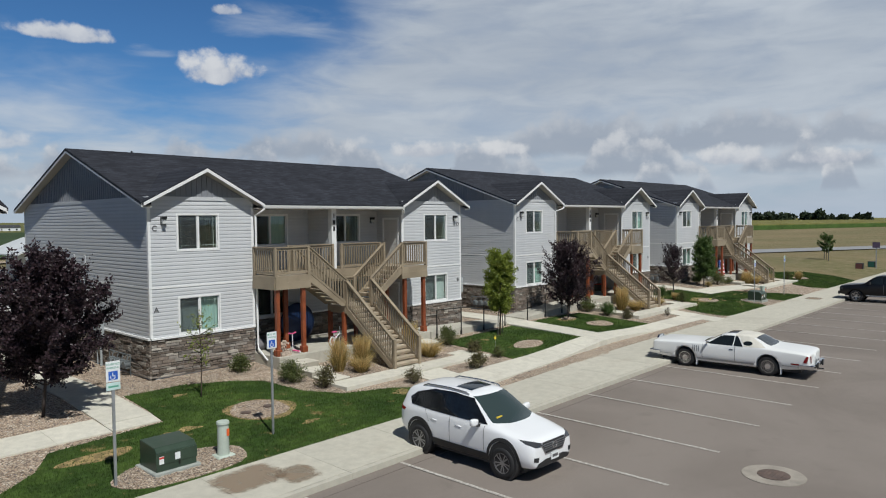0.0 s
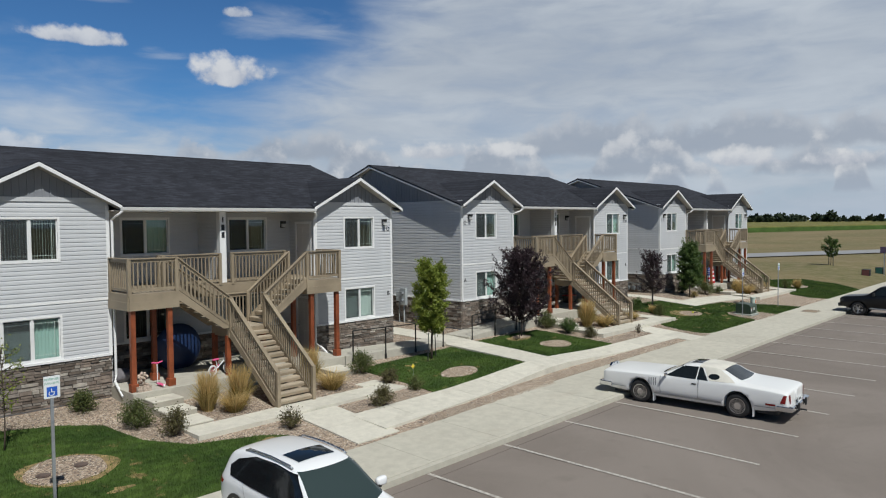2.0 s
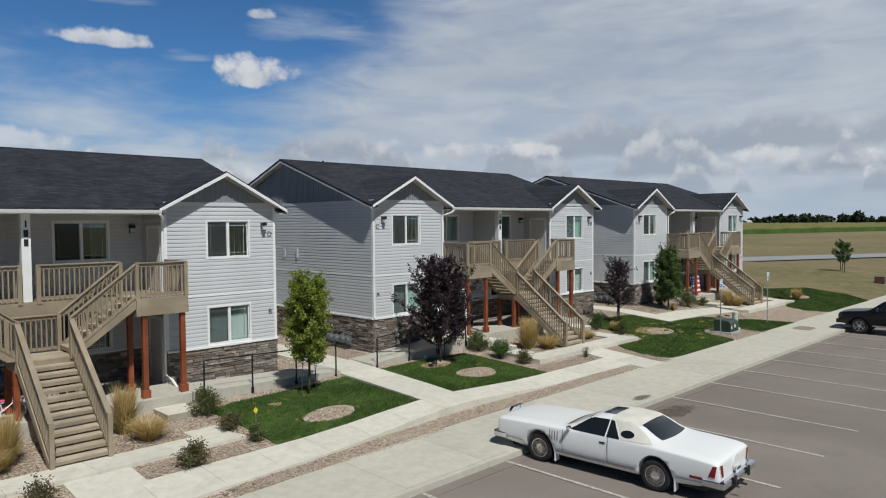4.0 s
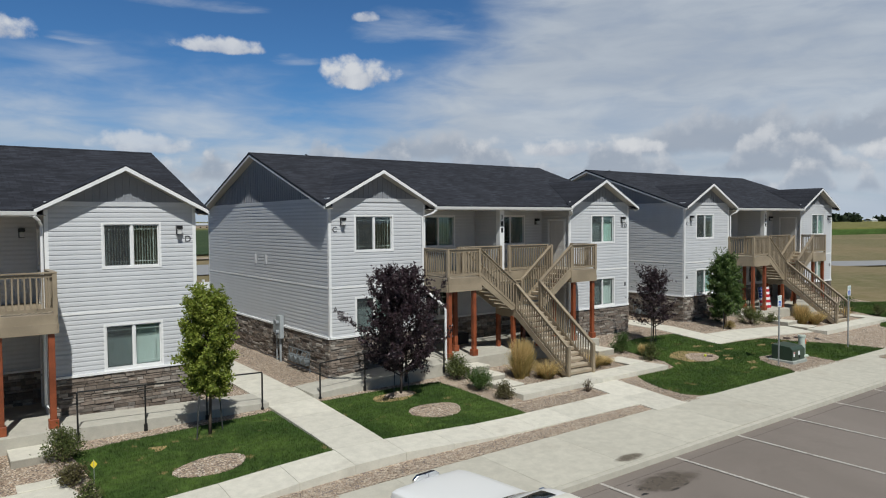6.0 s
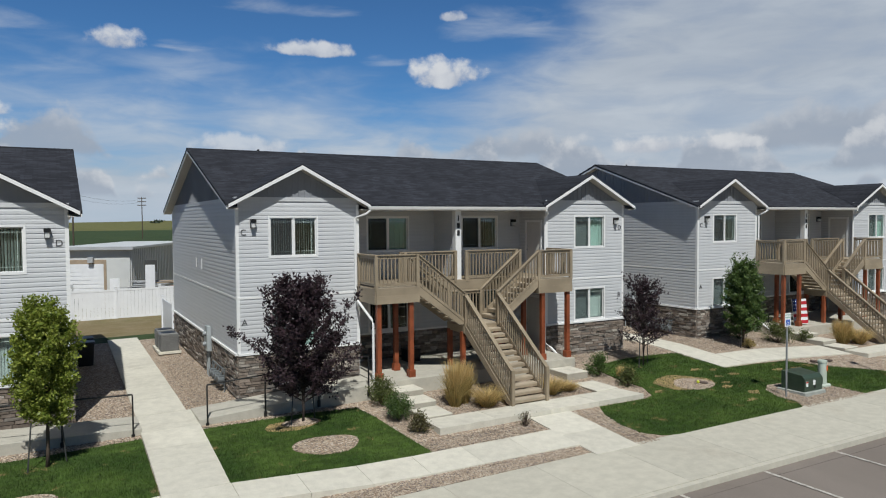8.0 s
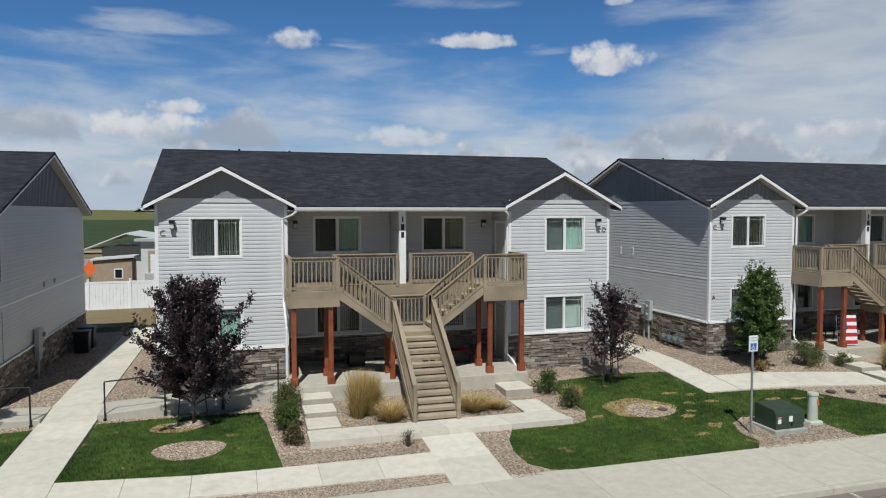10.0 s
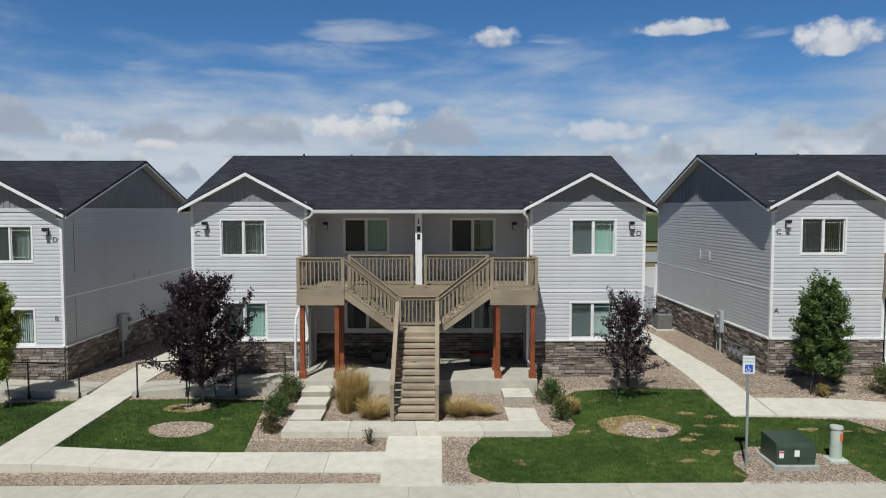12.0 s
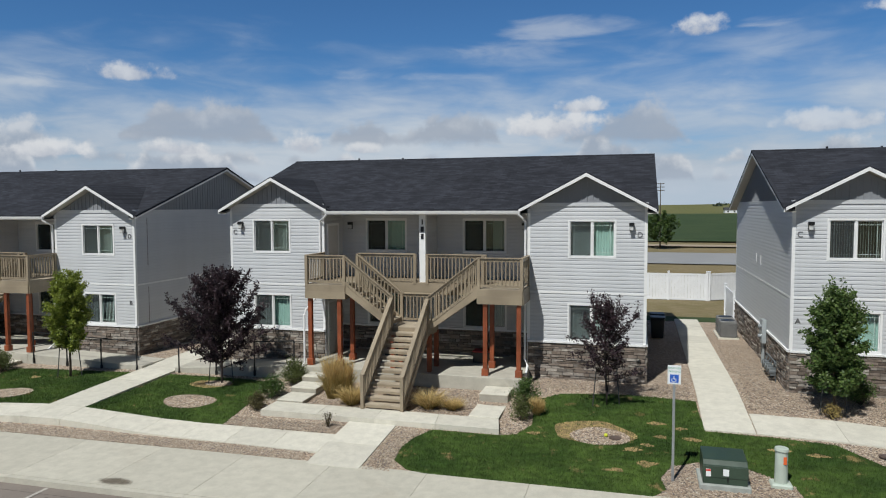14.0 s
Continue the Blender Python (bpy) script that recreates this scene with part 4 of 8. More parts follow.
    # upper deck and the two landings
    def boards(name, x0, x1, y0, z, count, step, label=""):
        deck = new(name)
        deck.parent = hs
        bm = bmesh.new()
        box(bm, x0, x1, 0, step - 0.006, z - 0.035, z)
        me = mesh_from("deck_board", bm, M["deck" if name == "deck_floor" else "tread"])
        for i in range(count):
            part("deck_board", me, None, deck).location = (0, y0 + i * step, 0)

    boards("deck_floor", -WING, WING, -0.1, FLOOR2, 13, 0.14)
    boxpart("rim_joist", M["deck"], hs, -2.4, 2.4, -0.16, -0.12, 3.20, FLOOR2 - 0.005)
    # plain sheet under the boards, coloured dark to deepen the porch shade
    boxpart("deck_soffit", M["deck_shade"], hs, -WING, WING, -0.10, PORCH, 3.30, 3.33)
    for s in (-1, 1):
        x0, x1 = sorted((s * 3.98, s * 2.44))
        boards("landing_floor", x0, x1, -1.5, FLOOR2, 10, 0.14)
        for z0, z1, e in ((3.36, 3.60, 0.0), (3.10, 3.36, 0.012)):
            bm = bmesh.new()
            box(bm, x0 - e, x1 + e, -1.56 - e, -1.52, z0, z1)
            xs = s * 4.02
            xa, xb = sorted((xs, xs - s * 0.04))
            box(bm, xa - (e if s < 0 else 0), xb + (e if s > 0 else 0), -1.52, -0.03, z0, z1)
            xs = s * 2.44
            xa, xb = sorted((xs, xs + s * 0.04))
            box(bm, xa, xb, -1.52, -0.16, z0, z1)
            part("rim_joist", bm, M["deck"], hs)
        railing(hs, (s * 3.96, -0.10, FLOOR2), (s * 3.96, -1.5, FLOOR2), posts=(True, True))
        railing(hs, (s * 3.96, -1.5, FLOOR2), (s * 2.48, -1.5, FLOOR2), posts=(False, True))
        railing(hs, (s * 2.42, -0.13, FLOOR2), (s * 0.24, -0.13, FLOOR2), posts=(True, True))
        # upper flight, down towards the middle
        flight(hs, (s * 2.44, -1.50, FLOOR2), (-s, 0, 0), (0, 1, 0), 1.06, 0.1775, 0.255, 8)
        railing(hs, (s * 2.44, -1.52, FLOOR2 - 0.02), (s * 0.66, -1.52, 2.22), posts=(False, True))
        railing(hs, (s * 2.40, -0.42, FLOOR2 - 0.02), (s * 0.66, -0.42, 2.22), posts=(True, True))
    # middle landing and lower flight
    boards("landing_floor", -0.68, 0.68, -1.5, 2.20, 8, 0.142)
    bm = bmesh.new()
    box(bm, -0.72, 0.72, -1.53, -1.49, 1.90, 2.16)
    box(bm, -0.72, 0.72, -0.40, -0.36, 1.90, 2.16)
    box(bm, -0.72, -0.68, -1.49, -0.40, 1.90, 2.16)
    box(bm, 0.68, 0.72, -1.49, -0.40, 1.90, 2.16)
    part("rim_joist", bm, M["deck"], hs)
    railing(hs, (-0.60, -0.42, 2.20), (0.60, -0.42, 2.20), posts=(False, False))
    flight(hs, (-0.68, -1.53, 2.20), (0, -1, 0), (1, 0, 0), 1.36, 0.1675, 0.232, 13)
    for s in (-1, 1):
        railing(hs, (s * 0.66, -1.56, 2.18), (s * 0.66, -4.34, 0.06), posts=(True, True), step=0.125)
    return hs


house = build_house()
spouts = []
PLOTS = (-41.2, -20.58, 0.0, 20.52)
house.location = (0.0, 0.0, 0.0)
for x in PLOTS:
    h = copy_thing(house, pose(x, 0.0, base(x), 0, 0, 0)) if x else house
    # the other downspout: on the middle house led forward under the landing and down beside its corner post
    foot = [(-3.86, -0.07, 3.1), (-3.86, -0.07, 0.95), (-3.98, -0.30, 0.78), (-4.0, -0.95, 0.42)]
    if x == 0:
        foot = [(-4.085, -0.07, 3.25), (-4.085, -0.20, 3.12), (-4.085, -1.38, 2.62), (-4.085, -1.50, 2.48), (-4.085, -1.50, 0.75), (-4.105, -1.62, 0.60)]
    bm = bmesh.new()
    rod(bm, [(-3.66, -0.42, 6.14), (-3.78, -0.34, 6.02), (foot[0][0], -0.07, 5.88), *foot], 0.042, 8)
    spouts.append((bm, h))
# the first house keeps its upper blinds turned open
for win in [o for h in spouts if abs(h[1].location.x + 20.58) < 0.1 for o in h[1].children if o.name.startswith("window") and o.location.x > 5 and o.location.z > 4]:
    for o in [c for c in win.children if c.name.startswith(("vertical_blind", "curtain"))]:
        bpy.data.objects.remove(o)
    hang_covers(win, 1.51, 1.22, ("o", "n"))
for bm, h in spouts:
    part("downspout", bm, M["trim"], h, "white metal downspout")


# ---- ground, kerb, walks ----
def ground_sheet():
    xs = [-3000, -800, -200, -80, *range(-60, 61, 3), 80, 200, 800, 3000]
    ys = [-3000, -800, -200, -60, -40, -30, -20, KERB_Y - 0.02, KERB_Y + 0.10, WALK_Y, -7, -6, -5, -4, -3, -2, -1, 0, 3, 8, 14, 20, 40, 100, 400, 3000]
    vs, fs = [], []
    for y in ys:
        for x in xs:
            z = lot(x) - 0.03 if y < KERB_Y else (WALK_Z - 0.03 + 0.6 * base(x) if y < WALK_Y - 0.01 else land(x, y) - 0.03)
            if abs(x) > 70 or y > 60 or y < -60:
                z = -0.6
            if y >= 14 and z > -0.6:
                z = land(x, 0) - 0.03 if y < 30 else -0.45
            vs.append((x, y, z))
    n = len(xs)
    for j in range(len(ys) - 1):
        for i in range(n - 1):
            fs.append((j * n + i, j * n + i + 1, (j + 1) * n + i + 1, (j + 1) * n + i))
    ob = new("ground", quads("ground", vs, fs, M["dry"]))
    tagged(ob, "dry grassy ground reaching the horizon", "ground", "", "structure")


ground_sheet()


def patch(name, poly, lift, mat, label, category, thick=0.05, top=land, kind="structure"):
    """A flat-lying sheet over a polygon that follows the land, with a skirt."""
    bm = bmesh.new()
    face = bm.faces.new([bm.verts.new((x, y, 0)) for x, y in poly])
    bmesh.ops.triangulate(bm, faces=[face])
    for _ in range(2):
        if max(e.calc_length() for e in bm.edges) > 2.0:
            bmesh.ops.subdivide_edges(bm, edges=[e for e in bm.edges if e.calc_length() > 1.5], cuts=2, use_grid_fill=True)
            bmesh.ops.triangulate(bm, faces=[f for f in bm.faces if len(f.verts) > 4])
    for v in bm.verts:
        v.co.z = top(v.co.x, v.co.y) + lift
    r = bmesh.ops.extrude_face_region(bm, geom=list(bm.faces))
    for v in [g for g in r["geom"] if isinstance(g, bmesh.types.BMVert)]:
        v.co.z -= thick + lift
    return tagged(part(name, bm, mat), label, category, "", kind)


def slab_run(parent, pts, width_pts, top, thick=0.12, gap=0.006, name="slab", mat="concrete"):
    """Concrete poured in bays: pts are the joints along one edge, width_pts along the other; each bay is its own piece."""
    for (a, b), (c, d) in zip(zip(pts, pts[1:]), zip(width_pts, width_pts[1:])):
        q = [Vector((*p, 0)) for p in (a, b, d, c)]
        m = sum(q, Vector()) / 4
        q = [p + (m - p).normalized() * gap for p in q]
        bm = bmesh.new()
        vs = [bm.verts.new((p.x, p.y, top(p.x, p.y))) for p in q]
        f = bm.faces.new(vs)
        if f.calc_area() < 1e-4:
            bm.free()
            continue
        r = bmesh.ops.extrude_face_region(bm, geom=[f])
        for v in [g for g in r["geom"] if isinstance(g, bmesh.types.BMVert)]:
            v.co.z -= thick
        part(name, bm, M[mat], parent)


def pavement(label, name="pavement"):
    return tagged(new(name), label, "pavement", "", "structure")


def spread(a, b, n):
    a, b = Vector(a), Vector(b)
    return [tuple(a.lerp(b, i / n)) for i in range(n + 1)]


def walk_back(x):
    """Back edge of the kerb walk: it narrows a little towards the first house."""
    f = min(1.0, max(0.0, (-12.0 - x) / 8.0))
    return -8.03 - 0.42 * f


kw = lambda x, y: WALK_Z + 0.6 * base(x) + 0.015 * (y - KERB_Y) - 0.02

walk_low = pavement("pale concrete walk along the parking kerb")
slab_run(walk_low, spread((-60, KERB_Y + 0.17), (60, KERB_Y + 0.17), 46), [(x, walk_back(x)) for x, _ in spread((-60, 0), (60, 0), 46)], kw, mat="kerb_walk")
kerb = tagged(new("kerb"), "worn concrete kerb edge beside the parking bays", "kerb", "", "structure")
slab_run(kerb, spread((-60, KERB_Y), (60, KERB_Y), 23), spread((-60, KERB_Y + 0.165), (60, KERB_Y + 0.165), 23), lambda x, y: kw(x, y) - 0.004, 0.3, 0.004, "kerb_stone", "kerb_walk")
g = tagged(new("gutter_pan"), "flat concrete gutter strip at the foot of the kerb", "gutter", "", "structure")
slab_run(g, spread((-60, KERB_Y - 0.35), (60, KERB_Y - 0.35), 23), spread((-60, KERB_Y - 0.005), (60, KERB_Y - 0.005), 23), lambda x, y: lot(x) + 0.012, 0.1, 0.004, "gutter_slab", "lot")

lot_vs, lot_fs = [], []
for x in range(-90, 61, 10):
    lot_vs += [(x, KERB_Y - 0.355, lot(x)), (x, -48, lot(x) - 0.02)]
lot_fs = [(2 * i, 2 * i + 1, 2 * i + 3, 2 * i + 2) for i in range(15)]
tagged(new("parking_lot", quads("parking_lot", lot_vs, lot_fs, M["lot"])), "brown-grey weathered parking lot surface", "parking lot", "", "structure")

LINES = [-21.25 + 2.955 * i for i in range(-6, 19)]
for x in LINES:
    bm = bmesh.new()
    prism(bm, [(x - 0.05, KERB_Y - 0.04, lot(x) + 0.017), (x + 0.05, KERB_Y - 0.04, lot(x) + 0.017), (x + 0.07, -16.6, lot(x) + 0.003), (x - 0.03, -16.6, lot(x) + 0.003)], (0, 0, 0.003))
    tagged(part("parking_line", bm, M["paint"]), "worn white painted parking bay line", "line", "parking bay lines", "structure")


def rise_walk(x, y):
    """Top of the raised upper walk: flush at both ends, highest in the middle."""
    return slope(x, max(y, -7.45)) + 0.035 + 0.2 * hump(x)


upper = pavement("pale concrete walk between the lawns")
n = 13
back_edge = [(x, -6.3 + 0.1 * max(0.0, 1 - abs(x + 10.4) / 9.0)) for x in (-20.0 + i * (19.3 / n) for i in range(n + 1))]
front_edge = [(x, -7.27 - 0.032 * abs(x + 9.5) - 0.34 * max(0.0, (-12.0 - x) / 8.0)) for x, _ in back_edge]
slab_run(upper, front_edge, back_edge, rise_walk, 0.35)
for x in (-20.58, 0.0):
    link = pavement("concrete path from the stairs to the kerb walk")
    x0, x1 = x - 0.72, x + 0.80
    slab_run(link, [(x0, -5.29), (x0, -6.8), (x0, WALK_Y)], [(x1, -5.29), (x1, -6.8), (x1, WALK_Y)], lambda px, py: land(-0.6 if px > -5 else -20.3, py) + 0.035 if py > -8.0 else kw(px, py) + 0.01, 0.2)
for x in (-20.58, 0.0, 20.52):
    st = pavement("concrete walk at the foot of the stairs")
    b = base(x)
    top = lambda px, py, b=b: 0.03 + b
    slab_run(st, spread((x - 3.75, -5.28), (x + 3.92, -5.28), 4), spread((x - 3.75, -4.28), (x + 3.72, -4.28), 4), top, 0.25)
    for s in (-1, 1):
        step = thing("porch_steps", "pale concrete steps up to the porch", "steps", "porch steps")
        x0, x1 = sorted((x + s * 3.72, x + s * 2.78))
        rows = ((-1.73, -2.45, 0.44), (-2.45, -3.3, 0.26), (-3.3, -4.29, 0.10)) if s < 0 else ((-1.73, -2.75, 0.34), (-2.75, -4.29, 0.06))
        for y0, y1, z in rows:
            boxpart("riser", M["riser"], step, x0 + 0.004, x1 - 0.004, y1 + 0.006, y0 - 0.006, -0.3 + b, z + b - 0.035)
            boxpart("tread", M["concrete"], step, x0, x1, y1, y0 - 0.004, z + b - 0.035, z + b, bevel=0.01)
for x in (-20.58 - 10.25, -10.25, 20.52 - 10.25):
    cross = pavement("concrete walk leading between two houses", "pavement")
    if x == -10.25:
        # the middle walk climbs from the raised upper walk to a landing between the two ramps
        rising = lambda px, py: slope(px, py) + 0.04 + 0.17 * min(1.0, max(0.0, (-1.0 - py) / 4.6))
        slab_run(cross, spread((-11.08, -6.18), (-11.0, -0.32), 4), spread((-9.62, -6.18), (-9.44, -0.32), 4), rising, 0.4)
        slab_run(cross, spread((-11.0, -0.31), (x - 0.55, 14.6), 8), spread((-9.62, -0.31), (x + 0.75, 14.6), 8), rising, 0.25)
    else:
        first = -3.85 if x > 0 else -3.4
        slab_run(cross, spread((x - 0.68, first), (x - 0.60, 14.6), 11), spread((x + 0.70, first), (x + 0.58, 14.6), 11), lambda px, py: land(px, py) + 0.035, 0.25)
    if x != -10.25:
        turn = pavement("concrete walk in front of a house")
        if x > 0:
            slab_run(turn, [(x + 0.72, -3.85), (x + 3.0, -4.0), (x + 5.0, -4.35), (x + 6.45, -4.6)], [(x + 0.72, -2.3), (x + 3.0, -2.4), (x + 5.0, -2.8), (x + 6.45, -3.15)], lambda px, py: land(px, py) + 0.035, 0.2)
        else:
            slab_run(turn, spread((x - 0.72, -4.1), (x - 9, -4.1), 6), spread((x - 0.72, -2.75), (x - 9, -2.75), 6), lambda px, py: land(px, py) + 0.035, 0.2)
            slab_run(turn, [(x - 0.70, -4.1), (x + 0.64, -4.1)], [(x - 0.70, -3.42), (x + 0.70, -3.42)], lambda px, py: land(px, py) + 0.034, 0.2)

# raised ramps with steel handrails on either side of the middle walk
for x0, x1, z0, z1 in ((-16.55, -10.98, SLAB + base(-20.6) - 0.01, 0.22), (-4.05, -9.5, SLAB - 0.01, 0.24)):
    ramp = thing("porch_ramp", "raised concrete ramp beside a porch with steel handrail", "ramp", "porch ramps")
    bm = bmesh.new()
    vs = []
    for x, z in ((x0, z0), (x1, z1)):
        vs.append([bm.verts.new(p) for p in ((x, -1.74, -0.4), (x, -0.32, -0.4), (x, -0.32, z), (x, -1.74, z))])
    a, b = vs
    for i in range(4):
        bm.faces.new((a[i], a[(i + 1) % 4], b[(i + 1) % 4], b[i]))
    bm.faces.new(a)
    bm.faces.new(b)
    part("ramp_slab", bm, M["concrete_grey"], ramp, bevel=0.012)
    rail = new("handrail")
    rail.parent = ramp
    n = 4
    tops = []
    for i in range(n):
        f = 0.06 + i * 0.90 / (n - 1)
        x = x0 + (x1 - x0) * f
        z = z0 + (z1 - z0) * f
        bm = bmesh.new()
        box(bm, x - 0.02, x + 0.02, -1.79, -1.75, z - 0.30, z + 0.94)
        part("rail_post", bm, M["black"], rail)
        boxpart("post_foot", M["black"], rail, x - 0.045, x + 0.045, -1.795, -1.735, z - 0.34, z - 0.12, bevel=0.008)
        tops.append((x, -1.77, z + 0.95))
    bm = bmesh.new()
    rod(bm, tops, 0.022, 8)
    part("top_bar", bm, M["black"], rail, "black steel handrail")


# ---- planting beds and lawns ----
def blob(cx, cy, rx, ry, n=20, wob=0.06, seed=1):
    rng = random.Random(seed)
    ph = [rng.uniform(0, 6.28) for _ in range(3)]
    return [(cx + rx * math.cos(a) * (1 + wob * math.sin(2 * a + ph[0]) + wob * math.sin(3 * a + ph[1])), cy + ry * math.sin(a) * (1 + wob * math.sin(3 * a + ph[2]))) for a in (2 * math.pi * i / n for i in range(n))]


LAWNS = [
    # in front of the first house
    ([(-34.6, -8.44), (-34.9, -6.4), (-33.9, -5.6), (-33.3, -4.55), (-30.15, -4.2), (-30.05, -3.0), (-30.0, -1.15), (-28.0, -1.2), (-26.6, -1.8), (-25.75, -2.5), (-25.6, -3.4), (-25.4, -4.3), (-24.6, -5.4), (-22.9, -6.0), (-22.3, -6.5), (-22.9, -7.5), (-24.0, -8.44)], "trimmed green lawn in front of the first house"),
    # either side of the middle walk
    ([(-16.5, -2.5), (-16.35, -4.2), (-16.3, -6.2), (-11.09, -6.16), (-11.03, -2.1), (-13.5, -2.25), (-15.3, -2.3)], "small green lawn beside the middle walk"),
    ([(-9.45, -2.05), (-9.61, -6.16), (-4.5, -6.2), (-4.68, -4.6), (-4.8, -3.2), (-5.0, -2.25), (-6.3, -2.1), (-7.6, -2.05)], "small green lawn with a stone ring"),
    # right of the middle house
    ([(1.95, -5.36), (1.6, -6.0), (1.45, -6.7), (1.52, -7.5), (2.0, -7.95), (2.5, -8.09), (8.1, -8.09), (8.42, -7.7), (8.3, -7.1), (8.58, -6.4), (9.25, -5.98), (10.4, -6.1), (11.35, -6.9), (11.6, -8.09), (16.2, -8.09), (15.2, -6.6), (13.7, -5.3), (12.9, -4.2), (11.6, -4.02), (9.62, -3.9), (9.55, -2.4), (9.54, -1.5), (8.3, -1.35), (6.9, -1.32), (5.3, -1.6), (4.7, -2.2), (4.65, -3.4), (4.75, -4.4), (4.4, -5.2), (3.95, -5.36)], "green lawn with a stone ring and worn straw patches"),
    # in front of and past the last house
    ([(22.0, -5.6), (21.6, -7.0), (22.4, -8.09), (31.0, -8.09), (33.0, -6.0), (33.5, -3.0), (28.8, -1.2), (25.4, -1.6), (25.2, -4.5)], "green lawn beside the last house"),
]
HOLES = [
    (-27.53, -5.04, 0.92, 0.86), (-13.85, -5.15, 0.85, 0.55), (-6.8, -4.65, 0.92, 0.62), (6.74, -4.88, 0.80, 0.60), (27.5, -4.6, 1.0, 0.6), (-6.9, -2.75, 0.55, 0.3),
    (-31.2, -7.55, 1.75, 0.85), 
]


WORN = [(6.5, -4.62, 1.15, 0.82), (8.3, -3.6, 0.35, 0.16), (8.9, -3.9, 0.3, 0.13), (8.4, -4.6, 0.3, 0.14), (7.6, -5.6, 0.4, 0.16), (8.0, -6.4, 0.35, 0.22), (7.2, -6.9, 0.4, 0.12), (4.9, -5.0, 0.28, 0.14), (9.2, -4.6, 0.4, 0.16),
        (11.4, -4.9, 0.35, 0.16), (12.3, -5.0, 0.35, 0.14), (8.0, -5.2, 0.25, 0.12), (-7.2, -2.85, 0.85, 0.4), (-27.53, -5.04, 1.05, 1.0), (-29.9, -5.2, 0.5, 0.2), (-30.6, -5.3, 0.6, 0.25), (-27.0, -6.9, 0.4, 0.15), (-32.5, -5.6, 0.9, 0.3), (-23.0, -6.6, 0.6, 0.35), (-14.6, -3.3, 0.35, 0.2), (-28.7, -2.2, 0.4, 0.15)]


def inside(poly, x, y):
    """Which of the points lie in the polygon."""
    hit = np.zeros(x.shape, bool)
    for (x0, y0), (x1, y1) in zip(poly, poly[1:] + poly[:1]):
        cross = ((y0 > y) != (y1 > y)) & (x < (x1 - x0) * (y - y0) / ((y1 - y0) or 1e-9) + x0)
        hit ^= cross
    return hit


land_np = np.vectorize(land)
rng = np.random.default_rng(5)


def lawn(poly, label, density):
    ob = patch("lawn", poly, 0.015, M["turf"], label, "lawn")
    xs, ys = [p[0] for p in poly], [p[1] for p in poly]
    n = int((max(xs) - min(xs)) * (max(ys) - min(ys)) * density)
    x, y = rng.uniform(min(xs), max(xs), n), rng.uniform(min(ys), max(ys), n)
    keep = inside(poly, x, y)
    for cx, cy, rx, ry in HOLES:
        keep &= ((x - cx) / rx) ** 2 + ((y - cy) / ry) ** 2 > 1.0
    for cx, cy, rx, ry in WORN:
        worn = ((x - cx) / rx) ** 2 + ((y - cy) / ry) ** 2 + rng.normal(0, 0.35, n)
        keep &= (worn > 1.0) | (rng.uniform(0, 1, n) < (0.30 if rx > 0.8 else 0.62))
    x, y = x[keep], y[keep]
    z = land_np(x, y) + 0.012
    n = len(x)
    a, h, w = rng.uniform(0, 6.283, n), rng.uniform(0.035, 0.075, n), rng.uniform(0.006, 0.011, n)
    lean = rng.uniform(0.0, 0.035, n)
    la = rng.uniform(0, 6.283, n)
    p0 = np.stack([x - np.cos(a) * w, y - np.sin(a) * w, z], 1)
    p1 = np.stack([x + np.cos(a) * w, y + np.sin(a) * w, z], 1)
    p2 = np.stack([x + np.cos(la) * lean, y + np.sin(la) * lean, z + h], 1)
    me = raw_mesh("grass_blades", np.stack([p0, p1, p2], 1), 3, M["blade"])
    g = part("grass_blades", me, None, ob, kind="stuff")
    return ob


for poly, label in LAWNS:
    lawn(poly, label, 900)

def gravel_bed():
    xs = [-45 + 0.5 * i for i in range(int(75.5 / 0.5) + 1)]
    ys = [-8.55, WALK_Y, -7.9, -7.52, -7.48, -7, -6.5, -6, -5.5, -5, -4.5, -4, -3.5, -3, -2.5, -2, -1.5, -1, -0.5, 0, 2, 5, 8, 11, 14]
    wob = random.Random(2)
    vs = [(x, y, land(x, y) - 0.004 + wob.uniform(-0.008, 0.008)) for y in ys for x in xs]
    n = len(xs)
    fs = [(j * n + i, j * n + i + 1, (j + 1) * n + i + 1, (j + 1) * n + i) for j in range(len(ys) - 1) for i in range(n - 1)]
    tagged(new("gravel_bed", quads("gravel_bed", vs, fs, M["rock"])), "tan and pink river-rock mulch round the houses", "gravel bed", "", "structure")


gravel_bed()
for i, (cx, cy, rx, ry) in enumerate(HOLES):
    patch("stone_ring", blob(cx, cy, rx, ry, 22, 0.05, i), 0.035, M["rock"], "round patch of river rock set into the lawn", "gravel bed", 0.04)
for i, (cx, cy, rx, ry) in enumerate(WORN):
    patch("worn_patch", blob(cx, cy, rx * (1 if rx > 0.8 else 0.62), ry * (1 if rx > 0.8 else 0.8), 26, 0.09 if rx > 0.8 else 0.30, 50 + i), 0.024, M["straw_turf"], "patch of dry straw-coloured turf in the lawn", "lawn", 0.02)


